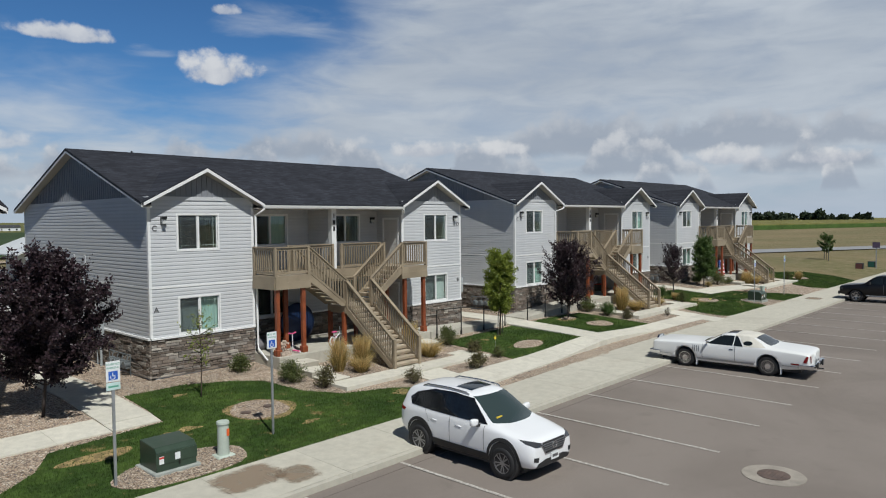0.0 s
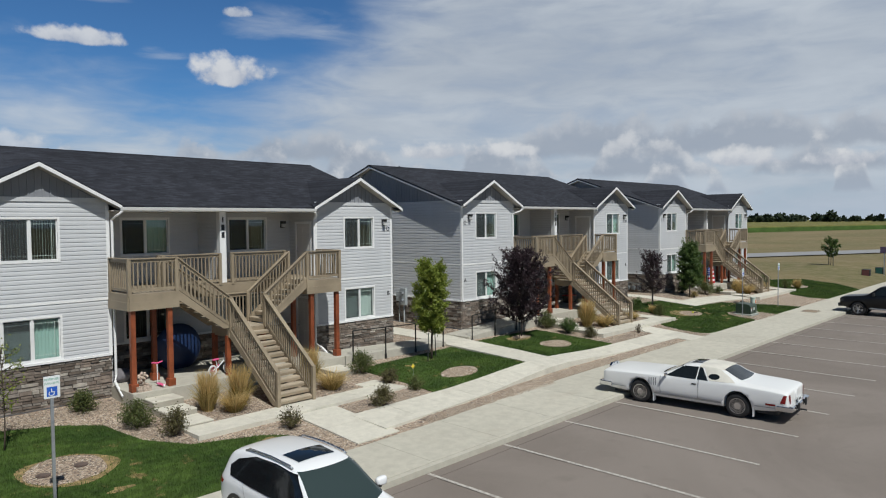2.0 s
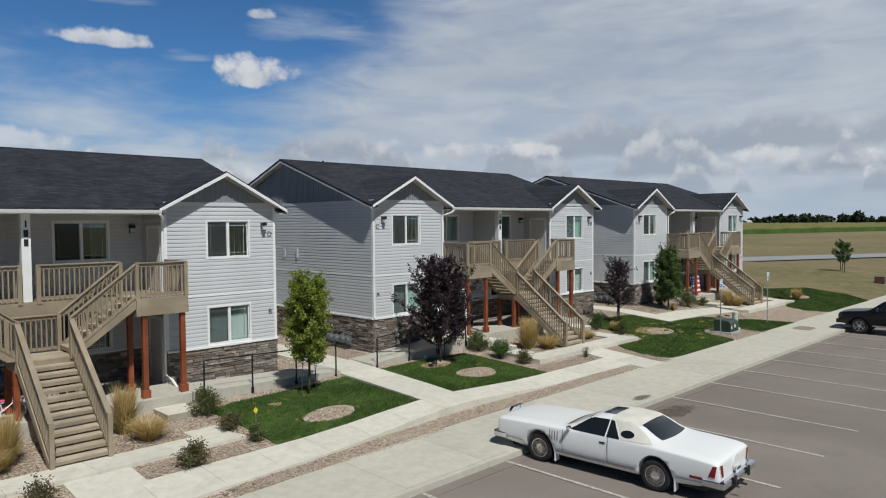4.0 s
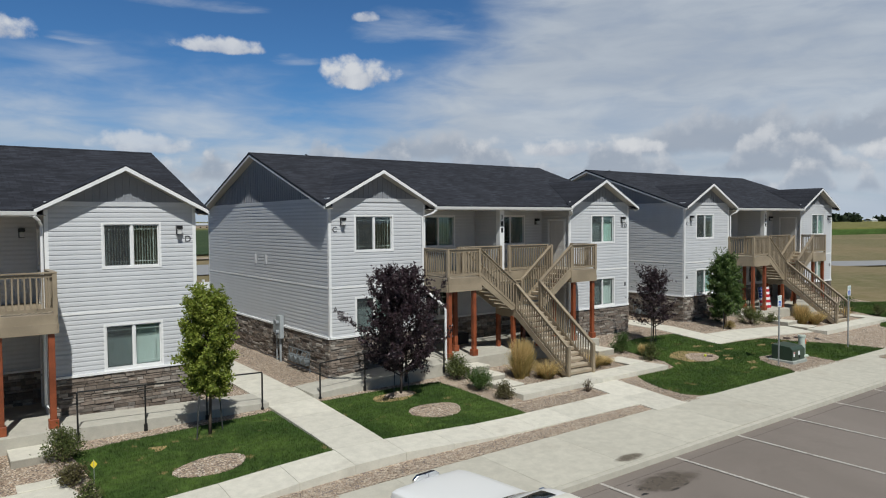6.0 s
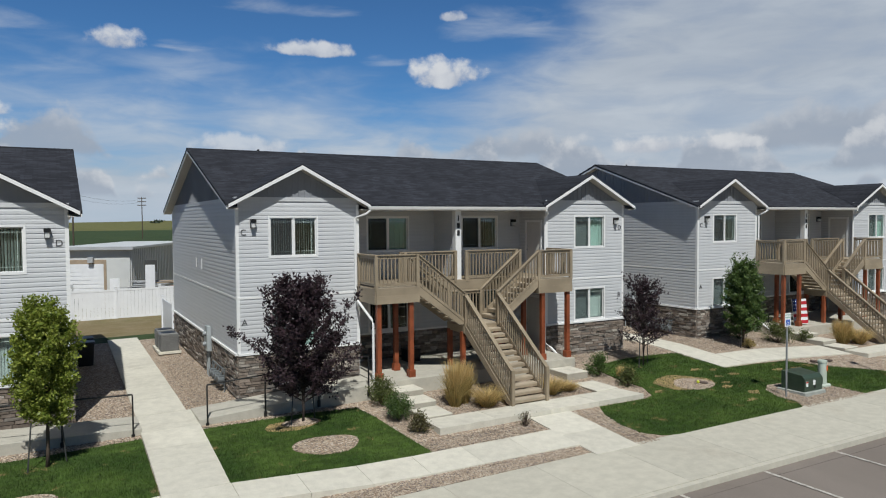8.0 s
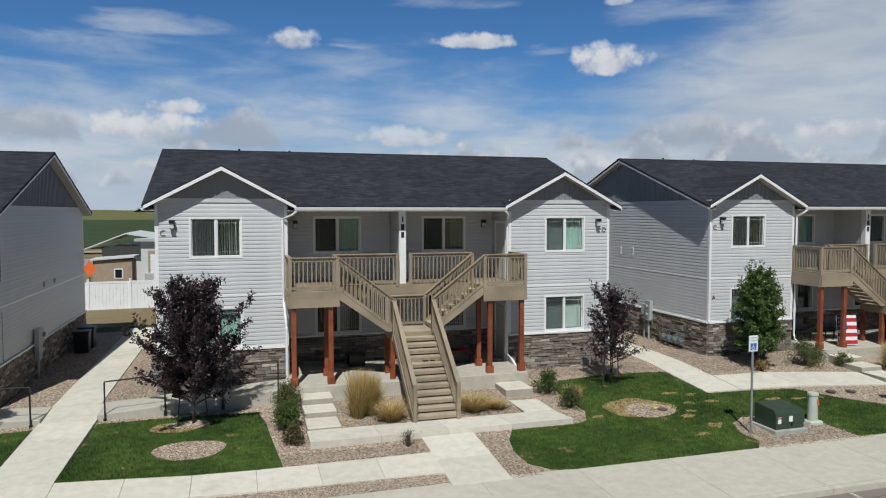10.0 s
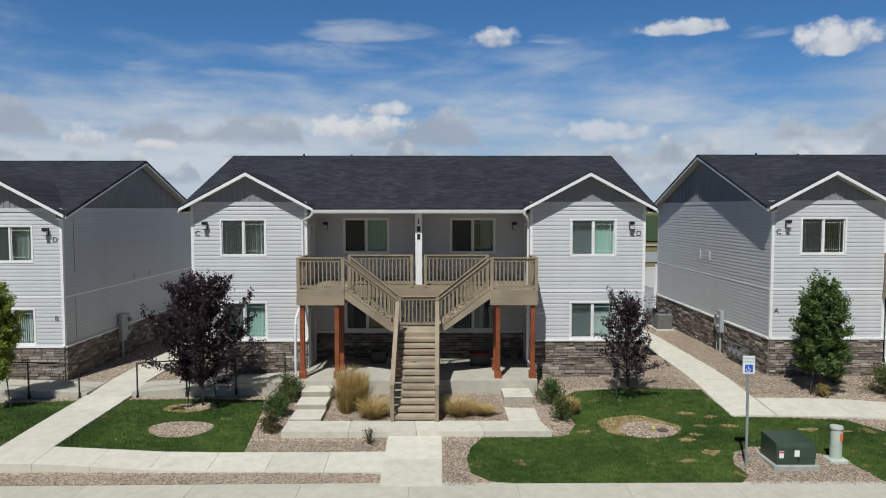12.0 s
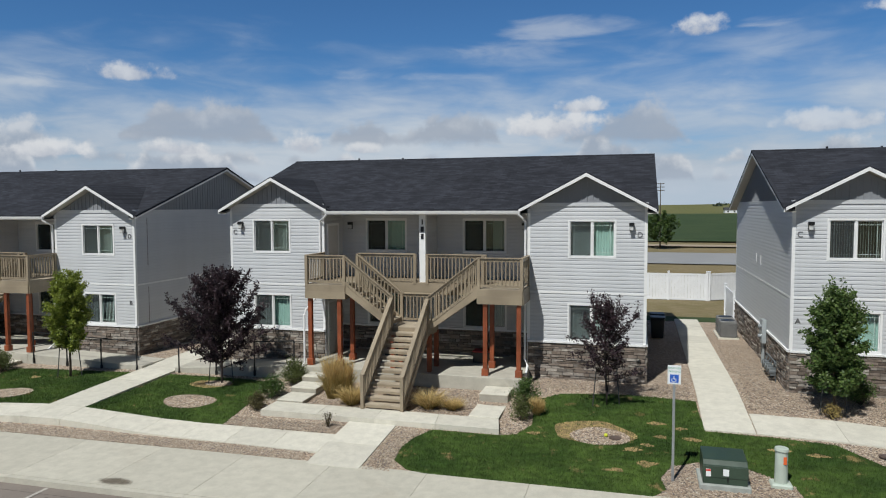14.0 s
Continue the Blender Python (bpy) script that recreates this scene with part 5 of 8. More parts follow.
# ---- stains and cracks on the concrete and the lot ----
def stain(name, color, cx, cy, rx, ry, power, label):
    """A thin film of dirt over the concrete that breaks up and fades out towards its ragged edge."""
    m, n = material(name)
    p = n.add("ShaderNodeNewGeometry").outputs["Position"]
    x, y, _ = n.xyz(p)
    dx = n.math("ABSOLUTE", n.math("DIVIDE", n.math("SUBTRACT", x, cx), rx))
    dy = n.math("ABSOLUTE", n.math("DIVIDE", n.math("SUBTRACT", y, cy), ry))
    r = n.math("ADD", n.math("POWER", dx, power), n.math("POWER", dy, power))
    a = n.noise(p, 2.6, 6, 0.7, 0.4).outputs[0]
    f = n.math("ADD", n.math("SUBTRACT", 0.85, r), n.math("MULTIPLY", n.math("SUBTRACT", a, 0.5), 1.8))
    f = n.math("MULTIPLY", n.ramp(f, 0.0, 0.7), 0.62)
    d = n.add("ShaderNodeBsdfPrincipled", {"Base Color": (*color, 1), "Roughness": 0.9})
    s = n.add("ShaderNodeMixShader", {0: f, 1: n.add("ShaderNodeBsdfTransparent").outputs[0], 2: d.outputs[0]})
    n.add("ShaderNodeOutputMaterial", {"Surface": s.outputs[0]})
    w, h = rx * 1.35, ry * 1.35
    top = kw if cy > KERB_Y else (lambda x, y: lot(x))
    patch("stain", [(cx - w, cy - h), (cx + w, cy - h), (cx + w, cy + h), (cx - w, cy + h)], 0.006, m, label, "stain", 0.004, top)


stain("rust_stain", (0.27, 0.19, 0.125), -30.55, -9.3, 0.95, 0.75, 4.0, "rust-brown stain on the concrete walk")
stain("rust_stain", (0.27, 0.19, 0.125), -29.6, -9.9, 0.55, 0.6, 4.0, "rust-brown stain on the concrete walk")
stain("mud_stain", (0.12, 0.09, 0.06), -4.85, -10.45, 0.6, 0.26, 2.0, "brown mud stain on the kerb walk")
stain("mud_stain", (0.13, 0.105, 0.08), -5.1, -11.75, 1.3, 0.55, 2.0, "dark oily stain on the parking lot")
stain("rust_stain", (0.32, 0.235, 0.16), 14.5, -9.2, 0.9, 0.6, 3.0, "rust-brown stain on the concrete walk")
M["tar"] = plain("black_tar", (0.018, 0.017, 0.016), 0.6, 0.2)
lot_top = lambda x, y: lot(x)
for i in range(24):
    x, y = -5.2 + random.gauss(0, 0.42), -11.75 + random.gauss(0, 0.20)
    patch("tar_spot", blob(x, min(y, -11.25), random.uniform(0.02, 0.10), random.uniform(0.015, 0.05), 9, 0.25, 200 + i), 0.005, M["tar"], "dark oily spot on the parking lot", "stain", 0.005, lot_top)


# ---- trees, shrubs and grasses ----
def leaves_at(points, size, rng, aspect=0.55, spread=0.0):
    """Small rhombic leaves, turned every way, at the points."""
    n = len(points)
    p = np.asarray(points) + rng.normal(0, spread, (n, 3)) if spread else np.asarray(points)
    d = rng.normal(0, 1, (n, 3)) + (0, 0, 0.25)
    d /= np.linalg.norm(d, axis=1)[:, None]
    s = np.cross(d, rng.normal(0, 1, (n, 3)))
    s /= np.linalg.norm(s, axis=1)[:, None] + 1e-9
    l = rng.uniform(0.7, 1.3, (n, 1)) * size
    w = l * aspect * 0.5
    return np.stack([p, p + d * l * 0.45 + s * w, p + d * l, p + d * l * 0.45 - s * w], 1)


def tree(name, label, at, height, crown0, radius, profile, leaf_mat, bark, limbs=34, twigs=6, per=26, leaf=0.085, rise=0.9, trunk_r=0.05, seed=1, stems=1, group="young trees", lean=(0, 0), spread=(0.75, 1.12), shoots=0):
    """A young tree: tapered trunk, limbs that follow a crown profile, twigs, and single leaves along them."""
    rng = np.random.default_rng(seed)
    t = thing(name, label, "tree", group, at)
    wood = bmesh.new()
    pts = []
    for k in range(stems):
        a0 = 2 * math.pi * k / stems
        off = Vector((math.cos(a0), math.sin(a0), 0)) * (0.10 if stems > 1 else 0.0)
        trunk = [off * f + Vector((lean[0] * f + 0.03 * math.sin(5 * f + k), lean[1] * f + 0.03 * math.cos(4 * f), -0.05 + (height * 0.93 + 0.05) * f)) for f in (0, 0.15, 0.3, 0.5, 0.7, 0.85, 1.0)]
        rod(wood, trunk, trunk_r / (1 + 0.4 * (stems - 1)), 8, 0.008)
    for i in range(limbs):
        f = (i + 0.5) / limbs
        z0 = crown0 + (height * 0.86 - crown0) * f ** 0.9
        a = i * 2.399 + rng.uniform(-0.4, 0.4)
        r = radius * profile(f) * rng.uniform(*spread)
        up = rise * (0.55 + 0.75 * f) * rng.uniform(0.75, 1.25)
        root = Vector((lean[0] * z0 / height, lean[1] * z0 / height, z0))
        tip = root + Vector((math.cos(a) * r, math.sin(a) * r, up * (0.35 * radius + 0.5 * r)))
        mid = root.lerp(tip, 0.5) + Vector((0, 0, -0.04 * r))
        rod(wood, [root, mid, tip], 0.014 + 0.010 * (1 - f), 5, 0.004)
        for j in range(twigs):
            g = 0.25 + 0.75 * (j + rng.uniform(0, 1)) / twigs
            b = root.lerp(mid, min(1, g * 2)) if g < 0.5 else mid.lerp(tip, g * 2 - 1)
            d = Vector(((tip - root).normalized() + Vector(rng.normal(0, 0.55, 3)) + Vector((0, 0, 0.35)))).normalized()
            ln = rng.uniform(0.18, 0.42) * (0.5 + 0.5 * radius)
            e = b + d * ln
            rod(wood, [b, e], 0.005, 3, 0.002)
            q = rng.uniform(0, 1.08, (per, 1))
            base_p, vec = np.array(b), np.array(e - b)
            pts.append(base_p + q * vec + rng.normal(0, 0.045, (per, 3)))
    for i in range(shoots):
        # long upright shoots that stand out of the crown
        a, f = rng.uniform(0, 6.283), rng.uniform(0.0, 0.75)
        b = Vector((math.cos(a) * radius * f, math.sin(a) * radius * f, height * rng.uniform(0.6, 1.04 - 0.35 * f)))
        e = b + Vector((math.cos(a) * 0.22, math.sin(a) * 0.22, 1.0)) * rng.uniform(0.5, 1.05)
        rod(wood, [b, e], 0.007, 4, 0.002)
        q = rng.uniform(0, 1.0, (per * 2 // 3, 1))
        pts.append(np.array(b) + q * np.array(e - b) + rng.normal(0, 0.045, (per * 2 // 3, 3)))
    part("trunk", wood, bark, t, smooth=True)
    me = raw_mesh("crown", leaves_at(np.concatenate(pts), leaf, rng), 4, leaf_mat)
    part("crown", me, None, t)
    return t


def stakes(x, y, n=2, r=0.45, h=1.15):
    for i in range(n):
        a = 0.4 + i * math.pi * 2 / n
        px, py = x + r * math.cos(a), y + r * math.sin(a)
        s = thing("tree_stake", "dark tree stake driven in beside a young tree", "stake", "tree stakes", (px, py, land(px, py)))
        bm = bmesh.new()
        rod(bm, [(0, 0, -0.1), (-(px - x) * 0.25, -(py - y) * 0.25, h)], 0.018, 6)
        part("stake", bm, M["stake"], s)
        bm = bmesh.new()
        rod(bm, [(-(px - x) * 0.22, -(py - y) * 0.22, h - 0.1), (-(px - x), -(py - y), h + 0.02)], 0.006, 4)
        part("tie", bm, M["stake"], s)


vase = lambda f: 0.55 + 0.75 * math.sin(math.pi * min(1, f * 0.9 + 0.12)) - 0.35 * f
oval = lambda f: 0.25 + 0.95 * math.sin(math.pi * (0.12 + 0.80 * f)) ** 0.8
taper = lambda f: 0.72 + 0.62 * math.sin(math.pi * min(1.0, 0.22 + 0.8 * f)) - 0.42 * f
egg = lambda f: 0.62 + 0.62 * math.sin(math.pi * min(1.0, 0.12 + 0.75 * f)) - 0.5 * f
spot = lambda x, y: (x, y, land(x, y) - 0.02)
tree("plum_tree", "purple-leaf plum tree with a dense dark crown on gravel", spot(-32.45, -1.5), 4.4, 0.85, 1.66, vase, M["leaf_plum"], M["bark_dark"], 96, 12, 56, 0.10, 0.75, 0.055, 3, 1, spread=(0.5, 1.2), shoots=26, lean=(0.35, 0.3))
tree("plum_tree", "purple-leaf plum tree with upright shoots beside a ramp", spot(-6.82, -2.72), 3.85, 0.55, 1.25, taper, M["leaf_plum"], M["bark_dark"], 66, 9, 44, 0.088, 1.05, 0.05, 5, 2, spread=(0.35, 1.3), shoots=46)
tree("plum_tree", "small open purple-leaf plum tree at the lawn's edge", spot(6.8, -2.4), 3.2, 0.75, 0.92, vase, M["leaf_plum"], M["bark_dark"], 36, 8, 25, 0.08, 1.05, 0.035, 8, 3, spread=(0.4, 1.35), shoots=18)
tree("pear_tree", "bright yellow-green young pear tree on a staked trunk", spot(-13.2, -3.05), 3.95, 1.0, 0.56, oval, M["leaf_pear"], M["bark"], 60, 10, 58, 0.08, 1.0, 0.05, 11)
tree("lilac_tree", "bushy dark green young tree growing in gravel", spot(13.4, -1.8), 3.7, 0.55, 0.74, egg, M["leaf_lilac"], M["bark"], 60, 10, 42, 0.095, 0.8, 0.05, 14, shoots=5)
tree("ash_sapling", "thin sapling with sparse yellowing leaves in the lawn", spot(-28.25, -2.8), 2.95, 0.95, 0.42, oval, M["leaf_pear"], M["bark"], 16, 4, 7, 0.075, 0.8, 0.022, 17)
tree("linden_sapling", "young green tree held by stakes in dry grass", (52.0, -0.4, -0.35), 3.7, 1.5, 0.75, oval, M["leaf_green"], M["bark"], 26, 6, 22, 0.13, 0.7, 0.05, 23)
for x, y, n in ((-13.2, -3.05, 2), (-6.82, -2.72, 2), (6.8, -2.4, 2), (13.4, -1.8, 2)):
    stakes(x, y, n)
for dx, dy in ((1.1, 0.5), (-1.1, -0.5)):
    s = thing("tree_stake", "grey tree stake in dry grass", "stake", "tree stakes", (52 + dx, -0.4 + dy, -0.4))
    bm = bmesh.new()
    rod(bm, [(0, 0, -0.1), (0, 0, 1.9)], 0.04, 6)
    part("stake", bm, M["stake"], s)


def shrub(x, y, r, h, mat, label, seed, leaf=0.055, count=2600, name="shrub"):
    rng = np.random.default_rng(seed)
    s = thing(name, label, "shrub", "foundation shrubs", spot(x, y))
    bm = bmesh.new()
    pts = []
    n = 34
    for i in range(n):
        a, e = i * 2.399, rng.uniform(0.25, 1.45)
        ln = rng.uniform(0.88, 1.08)
        tip = Vector((math.cos(a) * math.cos(e) * r * ln, math.sin(a) * math.cos(e) * r * ln, (0.12 + math.sin(e) * 0.88) * h * ln))
        rod(bm, [(0, 0, -0.03), tip * 0.5 + Vector((0, 0, 0.03)), tip], 0.008, 4, 0.003)
        q = rng.uniform(0.35, 1.05, (count // n, 1)) ** 0.7
        pts.append(np.array(tip) * q + rng.normal(0, 0.055 * (r + h), (count // n, 3)) * (0.6 + 0.5 * q))
    p = np.concatenate(pts)
    p[:, 2] = np.abs(p[:, 2])
    part("stem", bm, M["bark"], s)
    part("foliage", raw_mesh("foliage", leaves_at(p, leaf, rng), 4, mat), None, s)


def reeds(x, y, r, h, label, seed, n=520, plume=True):
    """A clump of feather reed grass: green-gold blades arching out, straw plumes standing above."""
    rng = np.random.default_rng(seed)
    s = thing("reed_grass", label, "ornamental grass", "ornamental grasses", spot(x, y))

    def blades(count, h0, h1, lean0, lean1, w):
        a = rng.uniform(0, 6.283, count)
        rr = r * 0.35 * np.sqrt(rng.uniform(0, 1, count))
        hh, ln = rng.uniform(h0, h1, count), rng.uniform(lean0, lean1, count)
        b = np.stack([rr * np.cos(a), rr * np.sin(a), np.zeros(count)], 1)
        o = np.stack([np.cos(a), np.sin(a), np.zeros(count)], 1)
        mid = b + o * (ln * 0.35)[:, None] + np.stack([0 * hh, 0 * hh, hh * 0.62], 1)
        tip = b + o * ln[:, None] + np.stack([0 * hh, 0 * hh, hh], 1)
        t = rng.uniform(0, 6.283, count)
        sd = np.stack([np.cos(t), np.sin(t), np.zeros(count)], 1) * w
        return np.concatenate([np.stack([b - sd, b + sd, mid + sd, mid - sd], 1), np.stack([mid - sd, mid + sd, tip + sd * 0.2, tip - sd * 0.2], 1)])

    low = blades(n, h * 0.35, h * 0.75, r * 0.3, r * 1.25, 0.006)
    part("blades", raw_mesh("blades", low, 4, M["reed_green"]), None, s)
    if plume:
        top = blades(n, h * 0.72, h * 1.05, r * 0.05, r * 0.75, 0.007)
    else:
        top = blades(n, h * 0.5, h * 1.0, r * 0.4, r * 1.3, 0.006)
    part("plumes", raw_mesh("plumes", top, 4, M["reed"]), None, s, "straw-coloured dry plumes")


G_SHRUB, D_SHRUB = "rounded green shrub in river rock", "small dark shrub in river rock"
for i, (x, y, r, h, m, lab, n) in enumerate((
    (-25.75, -0.95, 0.42, 0.62, "leaf_shrub", G_SHRUB, 2600), (-25.1, -3.2, 0.52, 0.72, "leaf_shrub", G_SHRUB, 3200), (-24.6, -4.5, 0.42, 0.75, "leaf_bronze", D_SHRUB, 1900), (-21.95, -6.05, 0.36, 0.62, "leaf_bronze", D_SHRUB, 900),
    (-16.7, -2.85, 0.48, 0.80, "leaf_shrub", G_SHRUB, 3200), (-16.74, -4.45, 0.36, 0.52, "leaf_bronze", D_SHRUB, 1500), (-16.6, -5.62, 0.28, 0.50, "leaf_shrub", D_SHRUB, 900), (-18.6, -6.2, 0.42, 0.62, "leaf_bronze", G_SHRUB, 2200),
    (-4.15, -2.25, 0.48, 0.85, "leaf_shrub", G_SHRUB, 3200), (-4.25, -3.62, 0.50, 0.70, "leaf_green", G_SHRUB, 3400), (-4.15, -4.8, 0.34, 0.55, "leaf_bronze", D_SHRUB, 1500),
    (4.3, -2.7, 0.50, 0.80, "leaf_green", G_SHRUB, 3000), (4.4, -4.1, 0.38, 0.68, "leaf_shrub", D_SHRUB, 2000), (-1.2, -5.75, 0.22, 0.55, "leaf_bronze", "nearly bare twiggy shrub in river rock", 120),
    (15.5, -2.0, 0.72, 0.95, "leaf_shrub", G_SHRUB, 4200), (16.9, -2.35, 0.36, 0.50, "leaf_shrub", D_SHRUB, 1500), (14.4, -0.8, 0.5, 0.8, "leaf_green", G_SHRUB, 2400),
    (24.9, -2.7, 0.55, 0.9, "leaf_green", G_SHRUB, 2600), (25.2, -4.2, 0.45, 0.7, "leaf_shrub", D_SHRUB, 1800), (13.3, -2.15, 0.28, 0.45, "reed_green", "low grassy tuft under a tree", 700))):
    shrub(x, y, r, h, M[m], lab, 40 + i, count=n)
R_LAB, R_LOW = "tall clump of straw-coloured feather reed grass", "low mound of fountain grass with straw tips"
for i, (x, y, r, h, tall) in enumerate((
    (-22.95, -3.15, 0.42, 1.25, True), (-22.0, -3.35, 0.45, 1.3, True), (-22.4, -3.75, 0.4, 0.7, False), (-19.05, -2.9, 0.42, 1.35, True), (-18.75, -3.75, 0.5, 0.72, False),
    (-2.15, -3.35, 0.46, 1.45, True), (-1.75, -3.2, 0.40, 1.3, True), (-1.25, -3.8, 0.5, 0.68, False), (1.35, -3.65, 0.5, 0.62, False), (2.1, -3.6, 0.35, 0.35, False),
    (18.4, -3.2, 0.55, 1.1, True), (19.0, -3.6, 0.5, 0.8, False), (22.3, -3.4, 0.5, 0.7, False), (25.9, -4.9, 0.4, 0.8, True), (4.75, -3.5, 0.22, 0.55, False), (-0.2 + 5.0, -3.6, 0.2, 0.5, False))):
    reeds(x, y, r, h, R_LAB if tall else R_LOW, 80 + i, plume=tall)

flag = thing("marker_flag", "small yellow marker flag on a wire beside a shrub", "flag", "", spot(-16.45, -5.35))
bm = bmesh.new()
rod(bm, [(0, 0, 0), (0, 0, 0.86)], 0.006, 5)
part("wire", bm, M["steel"], flag)
bm = bmesh.new()
prism(bm, [(-0.07, 0.0, 0.76), (0.0, 0.0, 0.66), (0.07, 0.0, 0.76), (0.0, 0.0, 0.86)], (0, 0.012, 0))
part("flag_cloth", bm, plain("yellow_flag", (0.80, 0.62, 0.03), 0.6, 0.08), flag, "bright yellow diamond of plastic")

# loose stones over the rock beds nearest the walk
def scatter_stones():
    rng = np.random.default_rng(9)
    zones = [((-18.5, -7.75), (-12.0, -8.3), 3000), ((-14.0, -7.45), (-1.0, -8.03), 9000), ((-4.8, -6.2), (-0.8, -5.5), 1800), ((-20.0, -6.2), (-17.0, -5.5), 1500), ((0.85, -8.2), (1.6, -5.5), 900), ((-34.8, -8.2), (-33.2, -5.2), 1200),
             ((-33.0, -8.2), (-29.8, -6.8), 2600), ((8.3, -8.2), (12.0, -6.3), 3000), ((-29.5, -0.2), (-24.6, -1.4), 2600), ((-25.2, -5.2), (-24.2, -2.0), 900), ((4.0, -1.1), (9.4, -0.1), 2600), ((11.1, -1.9), (12.5, 8.0), 3000), ((12.5, -1.8), (16.5, -0.1), 2600), ((-9.3, 0.0), (-8.1, 8.0), 2600), ((-3.7, -4.2), (-0.8, -1.8), 1500), ((0.8, -4.2), (2.7, -1.8), 1100), ((-24.0, -4.2), (-21.4, -1.8), 1300), ((-19.8, -4.2), (-17.9, -1.8), 900), ((-30.0, -0.6), (-28.7, 8.0), 1800)]
    ico = np.array([(1, 0, -0.3), (-0.5, 0.87, -0.3), (-0.5, -0.87, -0.3), (-1, 0, 0.45), (0.5, 0.87, 0.45), (0.5, -0.87, 0.45), (0, 0, 0.8)])
    tri = np.array([(6, 4, 3), (6, 3, 5), (6, 5, 4), (0, 4, 5), (1, 3, 4), (2, 5, 3), (0, 1, 4), (1, 2, 3), (2, 0, 5)])
    vs, fs, k = [], [], 0
    for (x0, y0), (x1, y1), n in zones:
        x, y = rng.uniform(min(x0, x1), max(x0, x1), n), rng.uniform(min(y0, y1), max(y0, y1), n)
        keep = np.ones(n, bool)
        for poly, _ in LAWNS:
            keep &= ~inside(poly, x, y)
        ring = np.zeros(n, bool)
        for cx, cy, rx, ry in HOLES:
            ring |= ((x - cx) / rx) ** 2 + ((y - cy) / ry) ** 2 < 0.9
        keep |= ring
        x, y = x[keep], y[keep]
        n = len(x)
        z = land_np(x, y) + np.where(ring[keep], 0.04, 0.0)
        a, s = rng.uniform(0, 6.283, n), rng.uniform(0.013, 0.030, n)
        sx, sy, sz = s * rng.uniform(0.8, 1.4, n), s * rng.uniform(0.7, 1.1, n), s * rng.uniform(0.45, 0.8, n)
        p = ico[None] * np.stack([sx, sy, sz], 1)[:, None]
        q = np.stack([p[..., 0] * np.cos(a)[:, None] - p[..., 1] * np.sin(a)[:, None] + x[:, None], p[..., 0] * np.sin(a)[:, None] + p[..., 1] * np.cos(a)[:, None] + y[:, None], p[..., 2] + z[:, None] + 0.012], 2)
        vs.append(q.reshape(-1, 3))
        fs.append((tri[None] + 7 * np.arange(n)[:, None, None] + k).reshape(-1, 3))
        k += 7 * n
    me = quads("river_stones", np.concatenate(vs).tolist(), np.concatenate(fs).tolist(), M["pebble"])
    tagged(new("river_stones", me), "loose tan and pink river stones", "stones", "", "stuff")


scatter_stones()


# ---- site furniture ----
def sign(x, y, plate2=False):
    s = thing("parking_sign", "reserved accessible parking sign on a galvanised post in the lawn", "sign", "accessible parking signs", spot(x, y))
    bm = bmesh.new()
    box(bm, -0.03, 0.03, 0.0, 0.035, -0.2, 2.86)
    part("sign_post", bm, M["steel"], s)
    z = 2.42
    pl = boxpart("sign_plate", M["sign_white"], s, -0.155, 0.155, -0.012, -0.002, z, z + 0.46, label="white sign plate", bevel=0.002)
    boxpart("blue_field", M["sign_blue"], pl, -0.10, 0.10, -0.016, -0.012, z + 0.04, z + 0.235)
    bm = bmesh.new()
    for i in range(10):
        a0, a1 = (math.pi * (0.75 + 1.35 * j / 10) for j in (i, i + 1))
        beam(bm, (-0.01 + 0.05 * math.cos(a0), -0.018, z + 0.105 + 0.05 * math.sin(a0)), (-0.01 + 0.05 * math.cos(a1), -0.018, z + 0.105 + 0.05 * math.sin(a1)), 0.004, 0.016)
    box(bm, -0.02, 0.0, -0.0195, -0.0165, z + 0.12, z + 0.20)
    box(bm, -0.02, 0.04, -0.0195, -0.0165, z + 0.12, z + 0.137)
    box(bm, 0.03, 0.046, -0.0195, -0.0165, z + 0.07, z + 0.137)
    part("wheelchair_symbol", bm, M["sign_white"], pl)
    for zz, text in ((0.37, "RESERVED"), (0.29, "PARKING")):
        cu = bpy.data.curves.new("sign_text", "FONT")
        cu.body, cu.size, cu.extrude, cu.align_x = text, 0.066, 0.001, "CENTER"
        tmp = new("sign_text_tmp", cu)
        me = bpy.data.meshes.new_from_object(tmp.evaluated_get(bpy.context.evaluated_depsgraph_get()))
        bpy.data.objects.remove(tmp)
        me.materials.clear()
        me.materials.append(M["sign_green"])
        part("sign_text", me, None, pl).matrix_basis = pose(0, -0.0135, z + zz, 90, 0, 0)
    if plate2:
        pl = boxpart("lower_plate", M["sign_pale"], s, -0.155, 0.155, -0.012, -0.002, z - 0.19, z - 0.02, label="small pale green lower plate", bevel=0.002)
        boxpart("text_bar", M["sign_green"], pl, -0.11, 0.11, -0.0145, -0.012, z - 0.13, z - 0.09)


